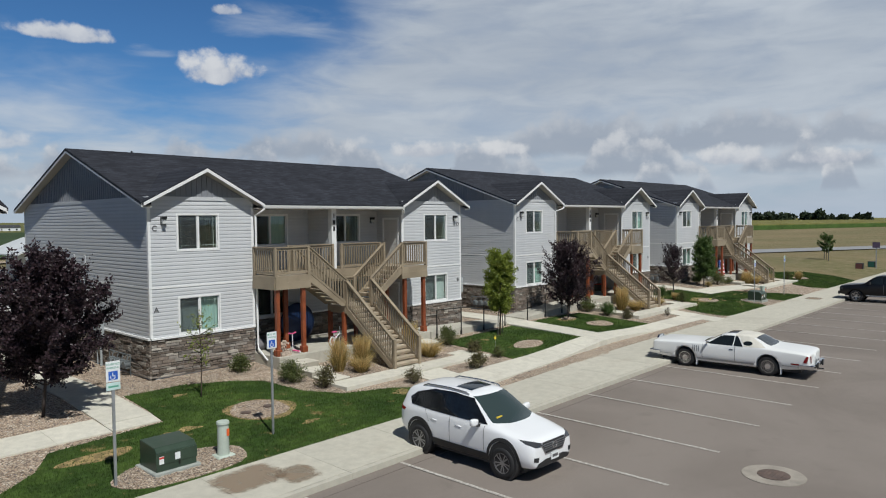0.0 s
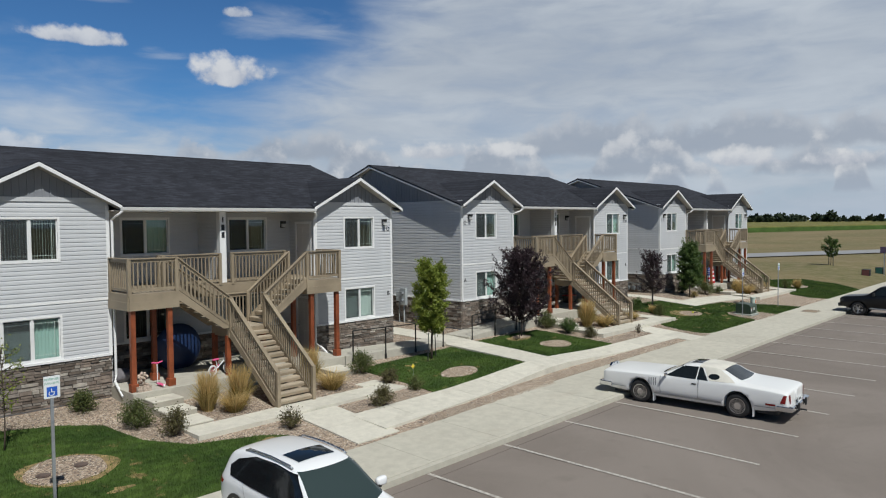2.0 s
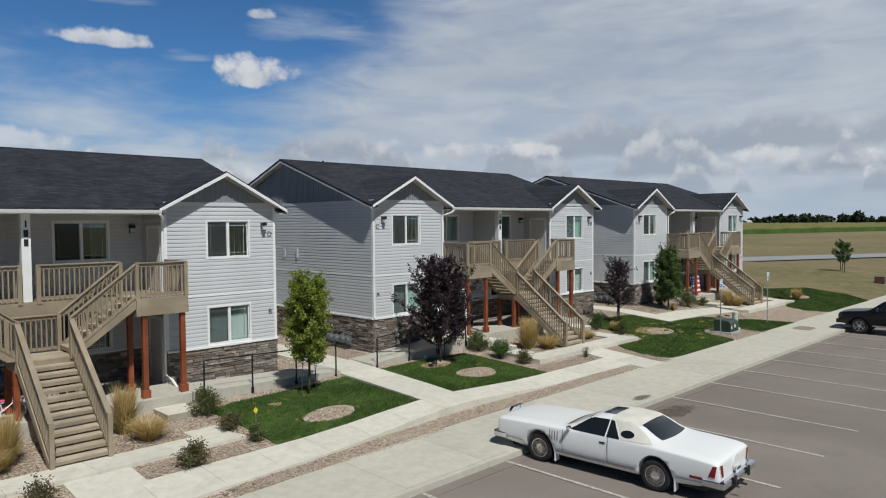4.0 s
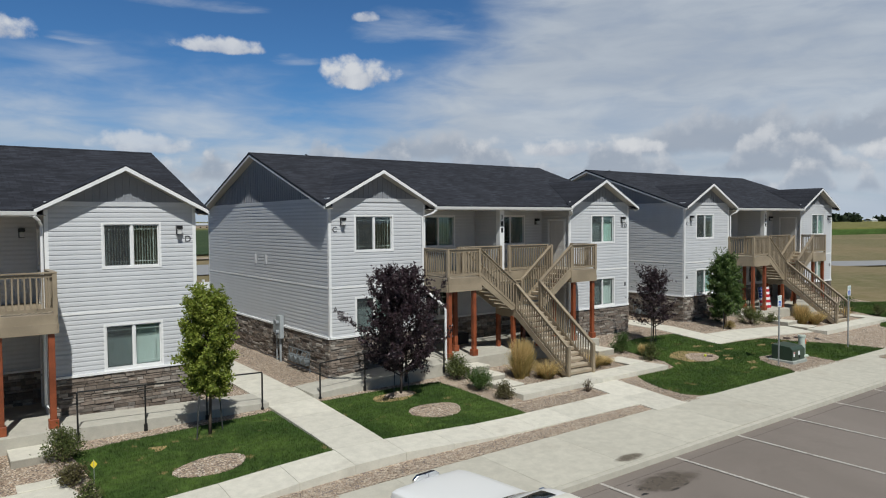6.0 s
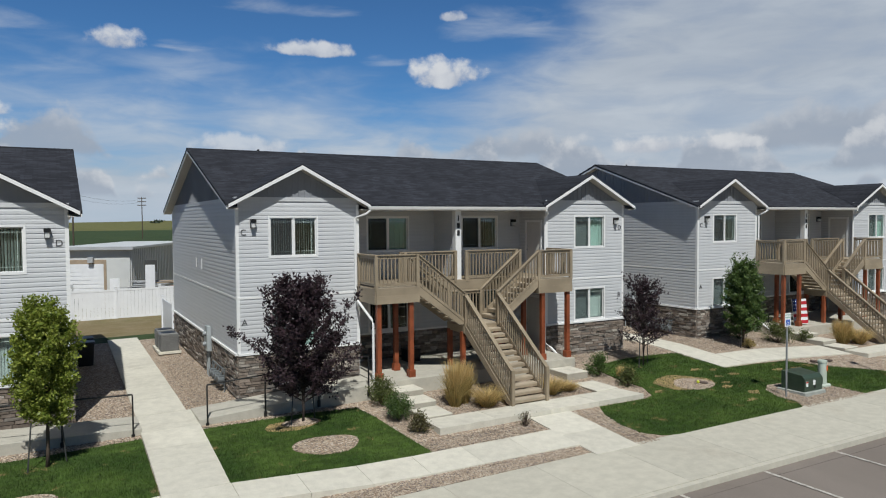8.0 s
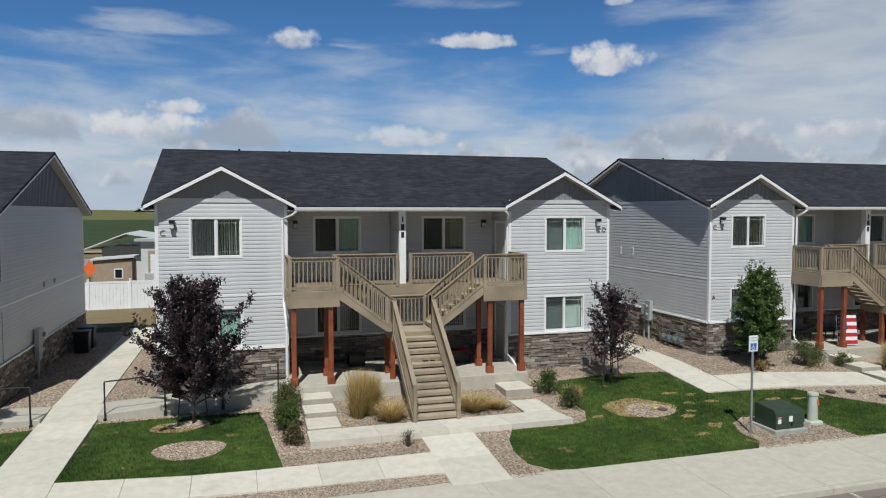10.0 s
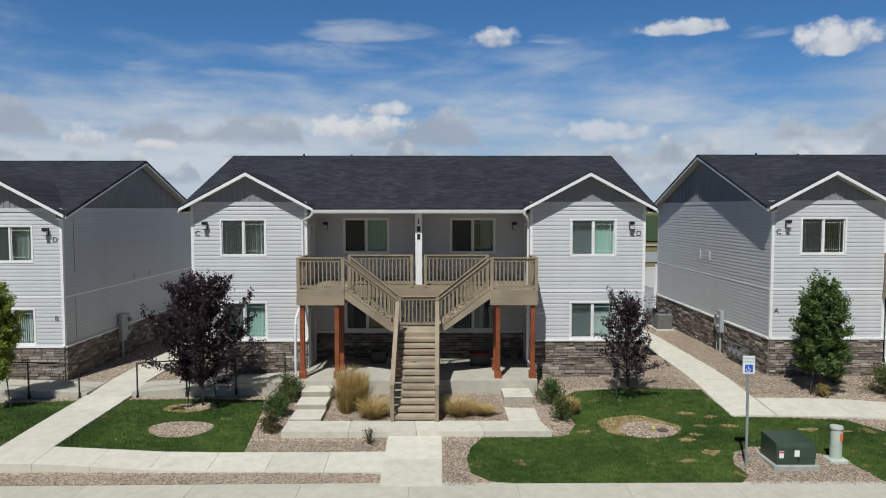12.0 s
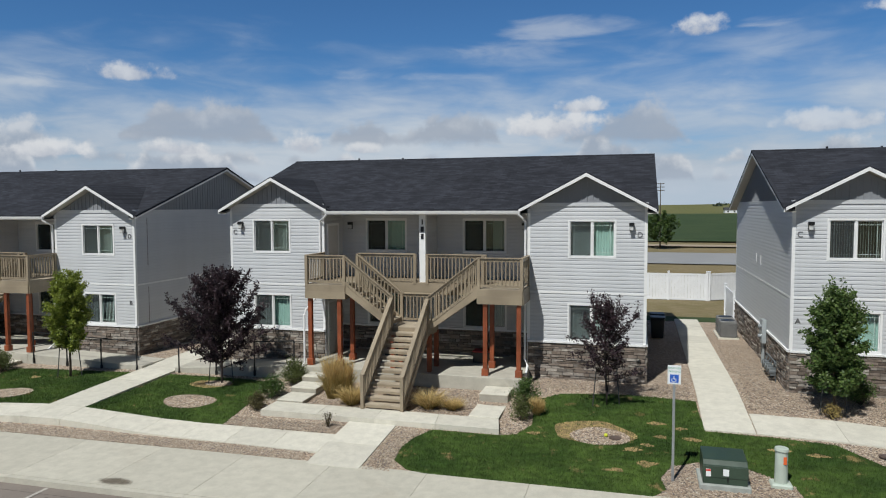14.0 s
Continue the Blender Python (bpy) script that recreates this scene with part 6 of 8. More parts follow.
def transformer(x, y):
    t = thing("transformer_box", "dark green steel transformer cabinet on a concrete pad", "transformer", "utility cabinets", spot(x, y))
    t.scale = (0.80, 0.86, 0.90)
    boxpart("pad", M["pad"], t, -0.72, 0.72, -0.62, 0.62, -0.2, 0.12, bevel=0.02)
    bm = bmesh.new()
    prism(bm, [(-0.62, -0.52, 0.12), (-0.62, -0.52, 0.62), (-0.62, -0.40, 0.74), (-0.62, 0.50, 0.80), (-0.62, 0.50, 0.12)], (1.24, 0, 0))
    body = part("cabinet", bm, M["cabinet"], t, bevel=0.012)
    boxpart("hood_lip", M["cabinet"], body, -0.635, 0.635, -0.535, -0.52, 0.30, 0.60, bevel=0.005)
    boxpart("latch", M["black"], body, 0.05, 0.09, -0.56, -0.535, 0.22, 0.34)
    for u, w, z0, z1 in ((-0.47, 0.07, 0.32, 0.52), (0.02, 0.08, 0.36, 0.54)):
        boxpart("warning_label", M["sign_white"], body, u - w, u + w, -0.541, -0.536, z0, z1, label="white warning label")
    boxpart("label_band", M["red"], body, -0.54, -0.40, -0.544, -0.5415, 0.46, 0.51)


def pedestal(x, y):
    p = thing("cable_pedestal", "pale green plastic cable pedestal with an orange label", "pedestal", "utility cabinets", spot(x, y))
    bm = bmesh.new()
    box(bm, -0.24, 0.24, -0.2, 0.2, -0.05, 0.10)
    part("base_flange", bm, M["pedestal"], p, bevel=0.03)
    bm = bmesh.new()
    disc(bm, (0, 0, 0.10), 0.15, 0.78, 20, "z", 0.14)
    part("tube", bm, M["pedestal"], p, smooth=False)
    bm = bmesh.new()
    disc(bm, (0, 0, 0.87), 0.165, 0.07, 20, "z", 0.155)
    part("cap", bm, M["pedestal"], p, bevel=0.006)
    boxpart("orange_label", M["orange"], p, 0.02, 0.09, -0.153, -0.142, 0.58, 0.76, label="orange warning label")


M["sign_white"] = plain("sign_white", (0.76, 0.78, 0.78), 0.35, 0.04)
M["sign_blue"] = plain("sign_blue", (0.02, 0.11, 0.50), 0.35, 0.05)
M["sign_green"] = plain("sign_green", (0.10, 0.36, 0.26), 0.4, 0.05)
M["sign_pale"] = plain("sign_pale", (0.55, 0.70, 0.68), 0.35, 0.05)
M["pad"] = plain("pad_concrete", (0.34, 0.36, 0.33), 0.85, 0.12)
M["cabinet"] = plain("cabinet_green", (0.035, 0.060, 0.040), 0.4, 0.15, 2.0, 40, 0.08)
M["pedestal"] = plain("pedestal_green", (0.47, 0.53, 0.46), 0.5, 0.06)
M["orange"] = plain("orange_label", (0.75, 0.13, 0.03), 0.5, 0.1)
M["red"] = plain("red_label", (0.55, 0.04, 0.03), 0.5, 0.1)
for dx in (0.0, -41.16):
    sign(8.58 if dx == 0 else -32.86, -7.2 if dx == 0 else -7.6, dx < 0)
    transformer(9.75 if dx == 0 else -31.5, -6.95 if dx == 0 else -7.3)
    pedestal(11.05 if dx == 0 else -30.22, -6.88 if dx == 0 else -7.62)
    sign(-28.42 if dx else 14.85, -7.12)


def cover_plate(x, y, r=0.16):
    c = thing("valve_cover", "small brown iron valve cover set in river rock", "cover", "valve covers", (x, y, land(x, y) + 0.03))
    bm = bmesh.new()
    disc(bm, (0, 0, 0), r, 0.03, 20)
    part("rim", bm, M["rust"], c)
    bm = bmesh.new()
    disc(bm, (0, 0, 0.03), r * 0.75, 0.008, 20)
    part("lid", bm, M["rust"], c)


M["rust"] = plain("rusty_iron", (0.12, 0.085, 0.07), 0.7, 0.3, 8)
for x, y in ((-28.05, -5.1), (-27.2, -5.0), (7.15, -4.95), (13.9, -4.75), (14.6, -4.9)):
    cover_plate(x, y)
bm = bmesh.new()
bmesh.ops.create_icosphere(bm, subdivisions=2, radius=0.055)
ball = tagged(part("toy_ball", bm, plain("yellow_ball", (0.62, 0.66, 0.05), 0.6, 0.05), smooth=True), "small yellow-green ball lying on the stone ring", "ball")
ball.location = (6.9, -4.93, land(6.9, -4.93) + 0.09)
# manhole in the lot
mh = thing("manhole_cover", "round iron manhole cover in a pale concrete collar", "manhole", "", (-22.0, -18.18, lot(-22) - 0.03))
bm = bmesh.new()
disc(bm, (0, 0, 0), 0.70, 0.036, 40)
part("collar", bm, plain("worn_collar", (0.315, 0.28, 0.235), 0.85, 0.2, 2.0, 50, 0.3), mh)
bm = bmesh.new()
disc(bm, (0, 0, 0.036), 0.36, 0.012, 32)
lid = part("lid", bm, M["rust"], mh)
for i in range(-3, 4):
    w = math.sqrt(0.34**2 - (i * 0.09) ** 2)
    boxpart("lid_bar", M["rust"], lid, -w, w, i * 0.09 - 0.02, i * 0.09 + 0.02, 0.048, 0.055)


# ---- services at the gable ends ----
def services(x):
    b = base(x)
    w = x - HALF - 0.07
    m = thing("electric_meter_bank", "grey electric meter cabinet with conduits on the stone base", "meter", "meter banks", (w, 4.1, b))
    boxpart("cabinet", M["meter"], m, -0.16, 0.0, -0.30, 0.12, 1.15, 2.05, bevel=0.012)
    boxpart("side_box", M["meter"], m, -0.13, 0.0, 0.16, 0.46, 1.35, 1.85, bevel=0.012)
    for z in (1.40, 1.78):
        bm = bmesh.new()
        disc(bm, (-0.27, -0.09, z), 0.085, 0.11, 16, "x")
        part("meter_dial", bm, M["glass_grey"], m, smooth=False)
    bm = bmesh.new()
    rod(bm, [(-0.06, -0.09, 0.2), (-0.06, -0.09, 1.15)], 0.045, 8)
    rod(bm, [(-0.05, 0.3, 0.2), (-0.05, 0.3, 1.35)], 0.025, 8)
    part("conduit", bm, M["meter"], m)
    g = thing("gas_meters", "row of grey gas meters and pipes low on the stone base", "gas meter", "gas meters", (w, 2.2, b))
    bm = bmesh.new()
    rod(bm, [(-0.1, -0.9, 0.2), (-0.1, -0.9, 0.95), (-0.1, 0.9, 0.95), (-0.1, 0.9, 0.6)], 0.025, 8)
    part("manifold", bm, M["gas"], g)
    for i in range(4):
        y = -0.75 + i * 0.42
        bm = bmesh.new()
        disc(bm, (-0.30, y, 0.62), 0.13, 0.22, 14, "x")
        box(bm, -0.26, -0.10, y - 0.10, y + 0.10, 0.48, 0.76)
        part("gas_meter", bm, M["gas"], g, bevel=0.008)
        bm = bmesh.new()
        rod(bm, [(-0.1, y, 0.95), (-0.18, y, 0.75)], 0.02, 6)
        part("pipe", bm, M["gas"], g)
    for i, y in enumerate((9.6, 10.75)):
        ac = thing("air_conditioner", "grey louvred air conditioner unit on a pad", "air conditioner", "air conditioners", (x - HALF - 0.75, y, 0.30 + b))
        boxpart("pad", M["concrete"], ac, -0.45, 0.45, -0.45, 0.45, -0.05, 0.05)
        boxpart("casing", M["ac"], ac, -0.36, 0.36, -0.36, 0.36, 0.05, 0.80, bevel=0.03)
        for k in range(9):
            boxpart("louvre", M["ac"], ac, -0.372, 0.372, -0.372, 0.372, 0.12 + k * 0.072, 0.155 + k * 0.072)
        bm = bmesh.new()
        disc(bm, (0, 0, 0.80), 0.29, 0.015, 24)
        part("fan_grille", bm, M["black"], ac)
    for i in range(2):
        v = thing("dryer_vent", "white wall vent hood on the siding", "vent", "wall vents", (x - HALF - 0.03, 5.6 + i * 1.1, 4.2 + b))
        boxpart("hood", M["siding"], v, -0.04, 0.0, -0.08, 0.08, -0.20, 0.20, bevel=0.015)
    for i, y in enumerate((8.9, 10.0)):
        tb = thing("rubbish_bin", "black wheeled rubbish bin beside the wall", "bin", "rubbish bins", (x + HALF + 0.65, y, 0.30 + b))
        bm = bmesh.new()
        prism(bm, [(-0.26, -0.28, 0.06), (0.26, -0.28, 0.06), (0.31, -0.33, 0.95), (-0.31, -0.33, 0.95)], (0, 0.6, 0))
        part("tub", bm, M["black"], tb, bevel=0.02)
        boxpart("bin_lid", M["black"], tb, -0.34, 0.34, -0.36, 0.33, 0.95, 1.02, bevel=0.02)
        for q in (-0.2, 0.2):
            bm = bmesh.new()
            disc(bm, (q - 0.03, 0.28, 0.10), 0.10, 0.06, 14, "x")
            part("bin_wheel", bm, M["black"], tb)


def east_services(x):
    b = base(x)
    w = x + HALF + 0.07
    m = thing("electric_meter_bank", "grey electric meter cabinet with a conduit on a shaded wall", "meter", "meter banks", (w, 4.2, b))
    boxpart("cabinet", M["meter"], m, 0.0, 0.16, -0.22, 0.20, 1.05, 2.18, bevel=0.012)
    boxpart("side_box", M["meter"], m, 0.0, 0.13, 0.26, 0.62, 1.25, 2.1, bevel=0.012)
    for z in (1.50, 1.88):
        bm = bmesh.new()
        disc(bm, (0.13, 0.44, z), 0.085, 0.11, 16, "x")
        part("meter_dial", bm, M["glass_grey"], m)
    bm = bmesh.new()
    rod(bm, [(0.06, 0.0, 0.2), (0.06, 0.0, 1.05)], 0.05, 8)
    part("conduit", bm, M["meter"], m)
    for y in (5.7, 7.3):
        v = thing("dryer_vent", "white wall vent hood on the siding", "vent", "wall vents", (x + HALF + 0.03, y, 3.62 + b))
        boxpart("hood", M["siding"], v, 0.0, 0.06, -0.09, 0.09, -0.10, 0.10, bevel=0.015)


M["glass_grey"] = plain("meter_glass", (0.25, 0.27, 0.28), 0.1, 0.05)
M["ac"] = plain("ac_grey", (0.17, 0.17, 0.165), 0.5, 0.1)
for x in PLOTS[1:]:
    services(x)
east_services(PLOTS[1])


# ---- vehicles ----
from mathutils.bvhtree import BVHTree

CAR_WHITE = finish(*material("white_car_paint"), (0.84, 0.845, 0.85), 0.25, spec=0.5, **{"Coat Weight": 0.6, "Coat Roughness": 0.05})
CAR_CREAM = finish(*material("old_white_paint"), (0.80, 0.80, 0.78), 0.32, spec=0.5, **{"Coat Weight": 0.3, "Coat Roughness": 0.12})
CAR_DARK = finish(*material("black_car_paint"), (0.006, 0.006, 0.007), 0.35, spec=0.3, **{"Coat Weight": 0.2, "Coat Roughness": 0.05})
VINYL = plain("vinyl_roof", (0.66, 0.63, 0.55), 0.6, 0.08, 3, 60, 0.15)
CLADDING = plain("black_cladding", (0.022, 0.022, 0.023), 0.6, 0.15)
TYRE = plain("tyre_rubber", (0.016, 0.016, 0.017), 0.8, 0.2, 6, 50, 0.2)
ALLOY = plain("alloy", (0.50, 0.51, 0.53), 0.25, 0.08, metal=0.9, bump=0.02)
GUNMETAL = plain("machined_alloy", (0.30, 0.30, 0.31), 0.3, 0.1, metal=0.8, bump=0.02)
TAIL = finish(*material("tail_lens"), (0.22, 0.008, 0.010), 0.15, spec=0.6)
LENS = finish(*material("headlamp_lens"), (0.05, 0.053, 0.056), 0.05, spec=0.8)
PIANO = finish(*material("gloss_black_trim"), (0.008, 0.008, 0.009), 0.12, spec=0.5)
SCREEN = finish(*material("tinted_windscreen"), (0.040, 0.058, 0.056), 0.03, spec=0.9)
SEAM = plain("panel_gap", (0.16, 0.16, 0.165), 0.6, 0.05)


def loft(stations, arches, wheel_r, crease=0.0):
    """A smooth body from half sections (x, zb, wb, wm, zm, wbelt, zbelt, wtop, ztop, zc), with wheel arches cut out."""
    bm = bmesh.new()
    rows = []
    for x, zb, wb, wm, zm, wl, zl, wt, zt, zc in stations:
        half = [(0, zb), (wb * 0.6, zb), (wb, zb + 0.01), (wm * 0.985, (zb + zm) / 2), (wm, zm), (wm * 0.5 + wl * 0.5 + 0.008, (zm + zl) / 2 + 0.05), (wl, zl), (wl * 0.35 + wt * 0.65, zl * 0.35 + zt * 0.65), (wt, zt), (wt * 0.6, (zt + zc * 2) / 3), (0, zc)]
        ring = [(y, z) for y, z in half] + [(-y, z) for y, z in half[-2:0:-1]]
        rows.append([bm.verts.new((x, y, z)) for y, z in ring])
    n = len(rows[0])
    for a, b in zip(rows, rows[1:]):
        for k in range(n):
            bm.faces.new((a[k], a[(k + 1) % n], b[(k + 1) % n], b[k]))
    bm.faces.new(rows[0])
    bm.faces.new(rows[-1][::-1])
    if crease:
        layer = bm.edges.layers.float.new("crease_edge")
        for a, b in zip(rows, rows[1:]):
            for k in (2, 6, 8, n - 2, n - 6, n - 8):
                e = bm.edges.get((a[k], b[k]))
                if e:
                    e[layer] = crease
    bmesh.ops.recalc_face_normals(bm, faces=bm.faces)
    me = bpy.data.meshes.new("body_tmp")
    bm.to_mesh(me)
    bm.free()
    ob = new("body_tmp", me)
    cuts = []
    sub = ob.modifiers.new("smooth", "SUBSURF")
    sub.levels = sub.render_levels = 2
    for x in arches:
        for s in (-1, 1):
            c = bmesh.new()
            disc(c, (x, s * 0.55 if s > 0 else -1.3, wheel_r + 0.01), wheel_r + 0.055, 0.75, 36, "y")
            cm = bpy.data.meshes.new("cut")
            bmesh.ops.recalc_face_normals(c, faces=c.faces)
            c.to_mesh(cm)
            c.free()
            co = new("cut", cm)
            cuts.append(co)
            m = ob.modifiers.new("arch", "BOOLEAN")
            m.object, m.operation, m.solver = co, "DIFFERENCE", "EXACT"
    dg = bpy.context.evaluated_depsgraph_get()
    out = bpy.data.meshes.new_from_object(ob.evaluated_get(dg))
    out.name = "body"
    for o in [ob, *cuts]:
        bpy.data.objects.remove(o)
    out.polygons.foreach_set("use_smooth", [True] * len(out.polygons))
    return out


def surface_of(me):
    bm = bmesh.new()
    bm.from_mesh(me)
    tree_ = BVHTree.FromBMesh(bm)
    bm.free()
    return tree_


def lay(bvh, poly, axis, sign, lift=0.012, fine=0.05):
    """A thin panel laid on a body: the polygon is drawn in the view along the axis and dropped on the surface."""
    bm = bmesh.new()
    f = bm.faces.new([bm.verts.new((u, v, 0)) for u, v in poly])
    bmesh.ops.triangulate(bm, faces=[f])
    for _ in range(7):
        long = [e for e in bm.edges if e.calc_length() > fine]
        if not long:
            break
        bmesh.ops.subdivide_edges(bm, edges=long, cuts=1)
        bmesh.ops.triangulate(bm, faces=[g for g in bm.faces if len(g.verts) > 3])
    far, dead = 6.0, []
    for v in bm.verts:
        u, w = v.co.x, v.co.y
        if axis == "y":
            o, d = Vector((u, sign * far, w)), Vector((0, -sign, 0))
        elif axis == "x":
            o, d = Vector((sign * far, u, w)), Vector((-sign, 0, 0))
        else:
            o, d = Vector((u, w, far)), Vector((0, 0, -1))
        p, nrm, _, _ = bvh.ray_cast(o, d)
        if p is None:
            dead.append(v)
            v.co = (0, 0, 0)
        else:
            v.co = p - d * lift
    bmesh.ops.delete(bm, geom=dead, context="VERTS")
    return bm


def arc_band(cx, cz, r0, r1, a0=-8, a1=188, n=22):
    out = [(cx + r1 * math.cos(radians(a0 + (a1 - a0) * i / n)), cz + r1 * math.sin(radians(a0 + (a1 - a0) * i / n))) for i in range(n + 1)]
    inn = [(cx + r0 * math.cos(radians(a0 + (a1 - a0) * i / n)), cz + r0 * math.sin(radians(a0 + (a1 - a0) * i / n))) for i in range(n + 1)]
    return out + inn[::-1]


def wheel(car, x, y, r, s, kind, squash=1.0):
    """A wheel: tyre with a rounded shoulder, rim, and spokes or a wire disc."""
    w = new("wheel")
    w.parent = car
    w.location, w.scale = (x, y, r / squash), (1, 1, 1 / squash)
    bm = bmesh.new()
    prof = [(0.66, -0.10), (0.80, -0.115), (0.95, -0.10), (1.0, -0.05), (1.0, 0.05), (0.95, 0.10), (0.80, 0.115), (0.66, 0.10)]
    n = 32
    rings = [[bm.verts.new((math.cos(2 * math.pi * k / n) * r * q, d, math.sin(2 * math.pi * k / n) * r * q)) for q, d in prof] for k in range(n)]
    for k in range(n):
        a, b = rings[k], rings[(k + 1) % n]
        for i in range(len(prof) - 1):
            bm.faces.new((a[i], a[i + 1], b[i + 1], b[i]))
    part("tyre", bm, TYRE, w, smooth=True)
    bm = bmesh.new()
    disc(bm, (0, -0.03 if s > 0 else -0.03, 0), r * 0.67, 0.06, 28, "y")
    part("rim_back", bm, CLADDING, w)
    bm = bmesh.new()
    yo = s * 0.075
    m = 28
    for k in range(m):
        a0, a1 = 2 * math.pi * k / m, 2 * math.pi * (k + 1) / m
        beam(bm, (math.cos(a0) * r * 0.66, yo, math.sin(a0) * r * 0.66), (math.cos(a1) * r * 0.66, yo, math.sin(a1) * r * 0.66), 0.03, 0.045, (0, 1, 0))
    spokes = 10 if kind != "wire" else 30
    for k in range(spokes):
        a0 = 2 * math.pi * k / spokes + (0.10 if k % 2 else -0.10) * (kind != "wire")
        beam(bm, (math.cos(a0) * 0.05, yo * 0.8, math.sin(a0) * 0.05), (math.cos(a0) * r * 0.66, yo, math.sin(a0) * r * 0.66), 0.030 if kind != "wire" else 0.010, 0.02, (0, 1, 0))
    disc(bm, (0, min(yo, yo * 0.6), 0), 0.06 if kind != "wire" else 0.10, abs(yo) * 0.5, 16, "y")
    part("rim", bm, {"alloy": ALLOY, "black_alloy": GUNMETAL, "wire": M["chrome"]}[kind], w, smooth=False)


def car_glass(bvh, car, panels):
    for name, poly, axis, sides, mat in panels:
        for s in sides:
            part(name, lay(bvh, poly, axis, s), mat, car, smooth=True)


def plate_bars(car, x, z, sx):
    p = boxpart("number_plate", M["sign_white"], car, min(x, x + sx * 0.012), max(x, x + sx * 0.012), -0.155, 0.155, z - 0.078, z + 0.078)
    boxpart("plate_bar", M["letters_grey"], p, min(x + sx * 0.012, x + sx * 0.015), max(x + sx * 0.012, x + sx * 0.015), -0.11, 0.11, z - 0.03, z + 0.03)


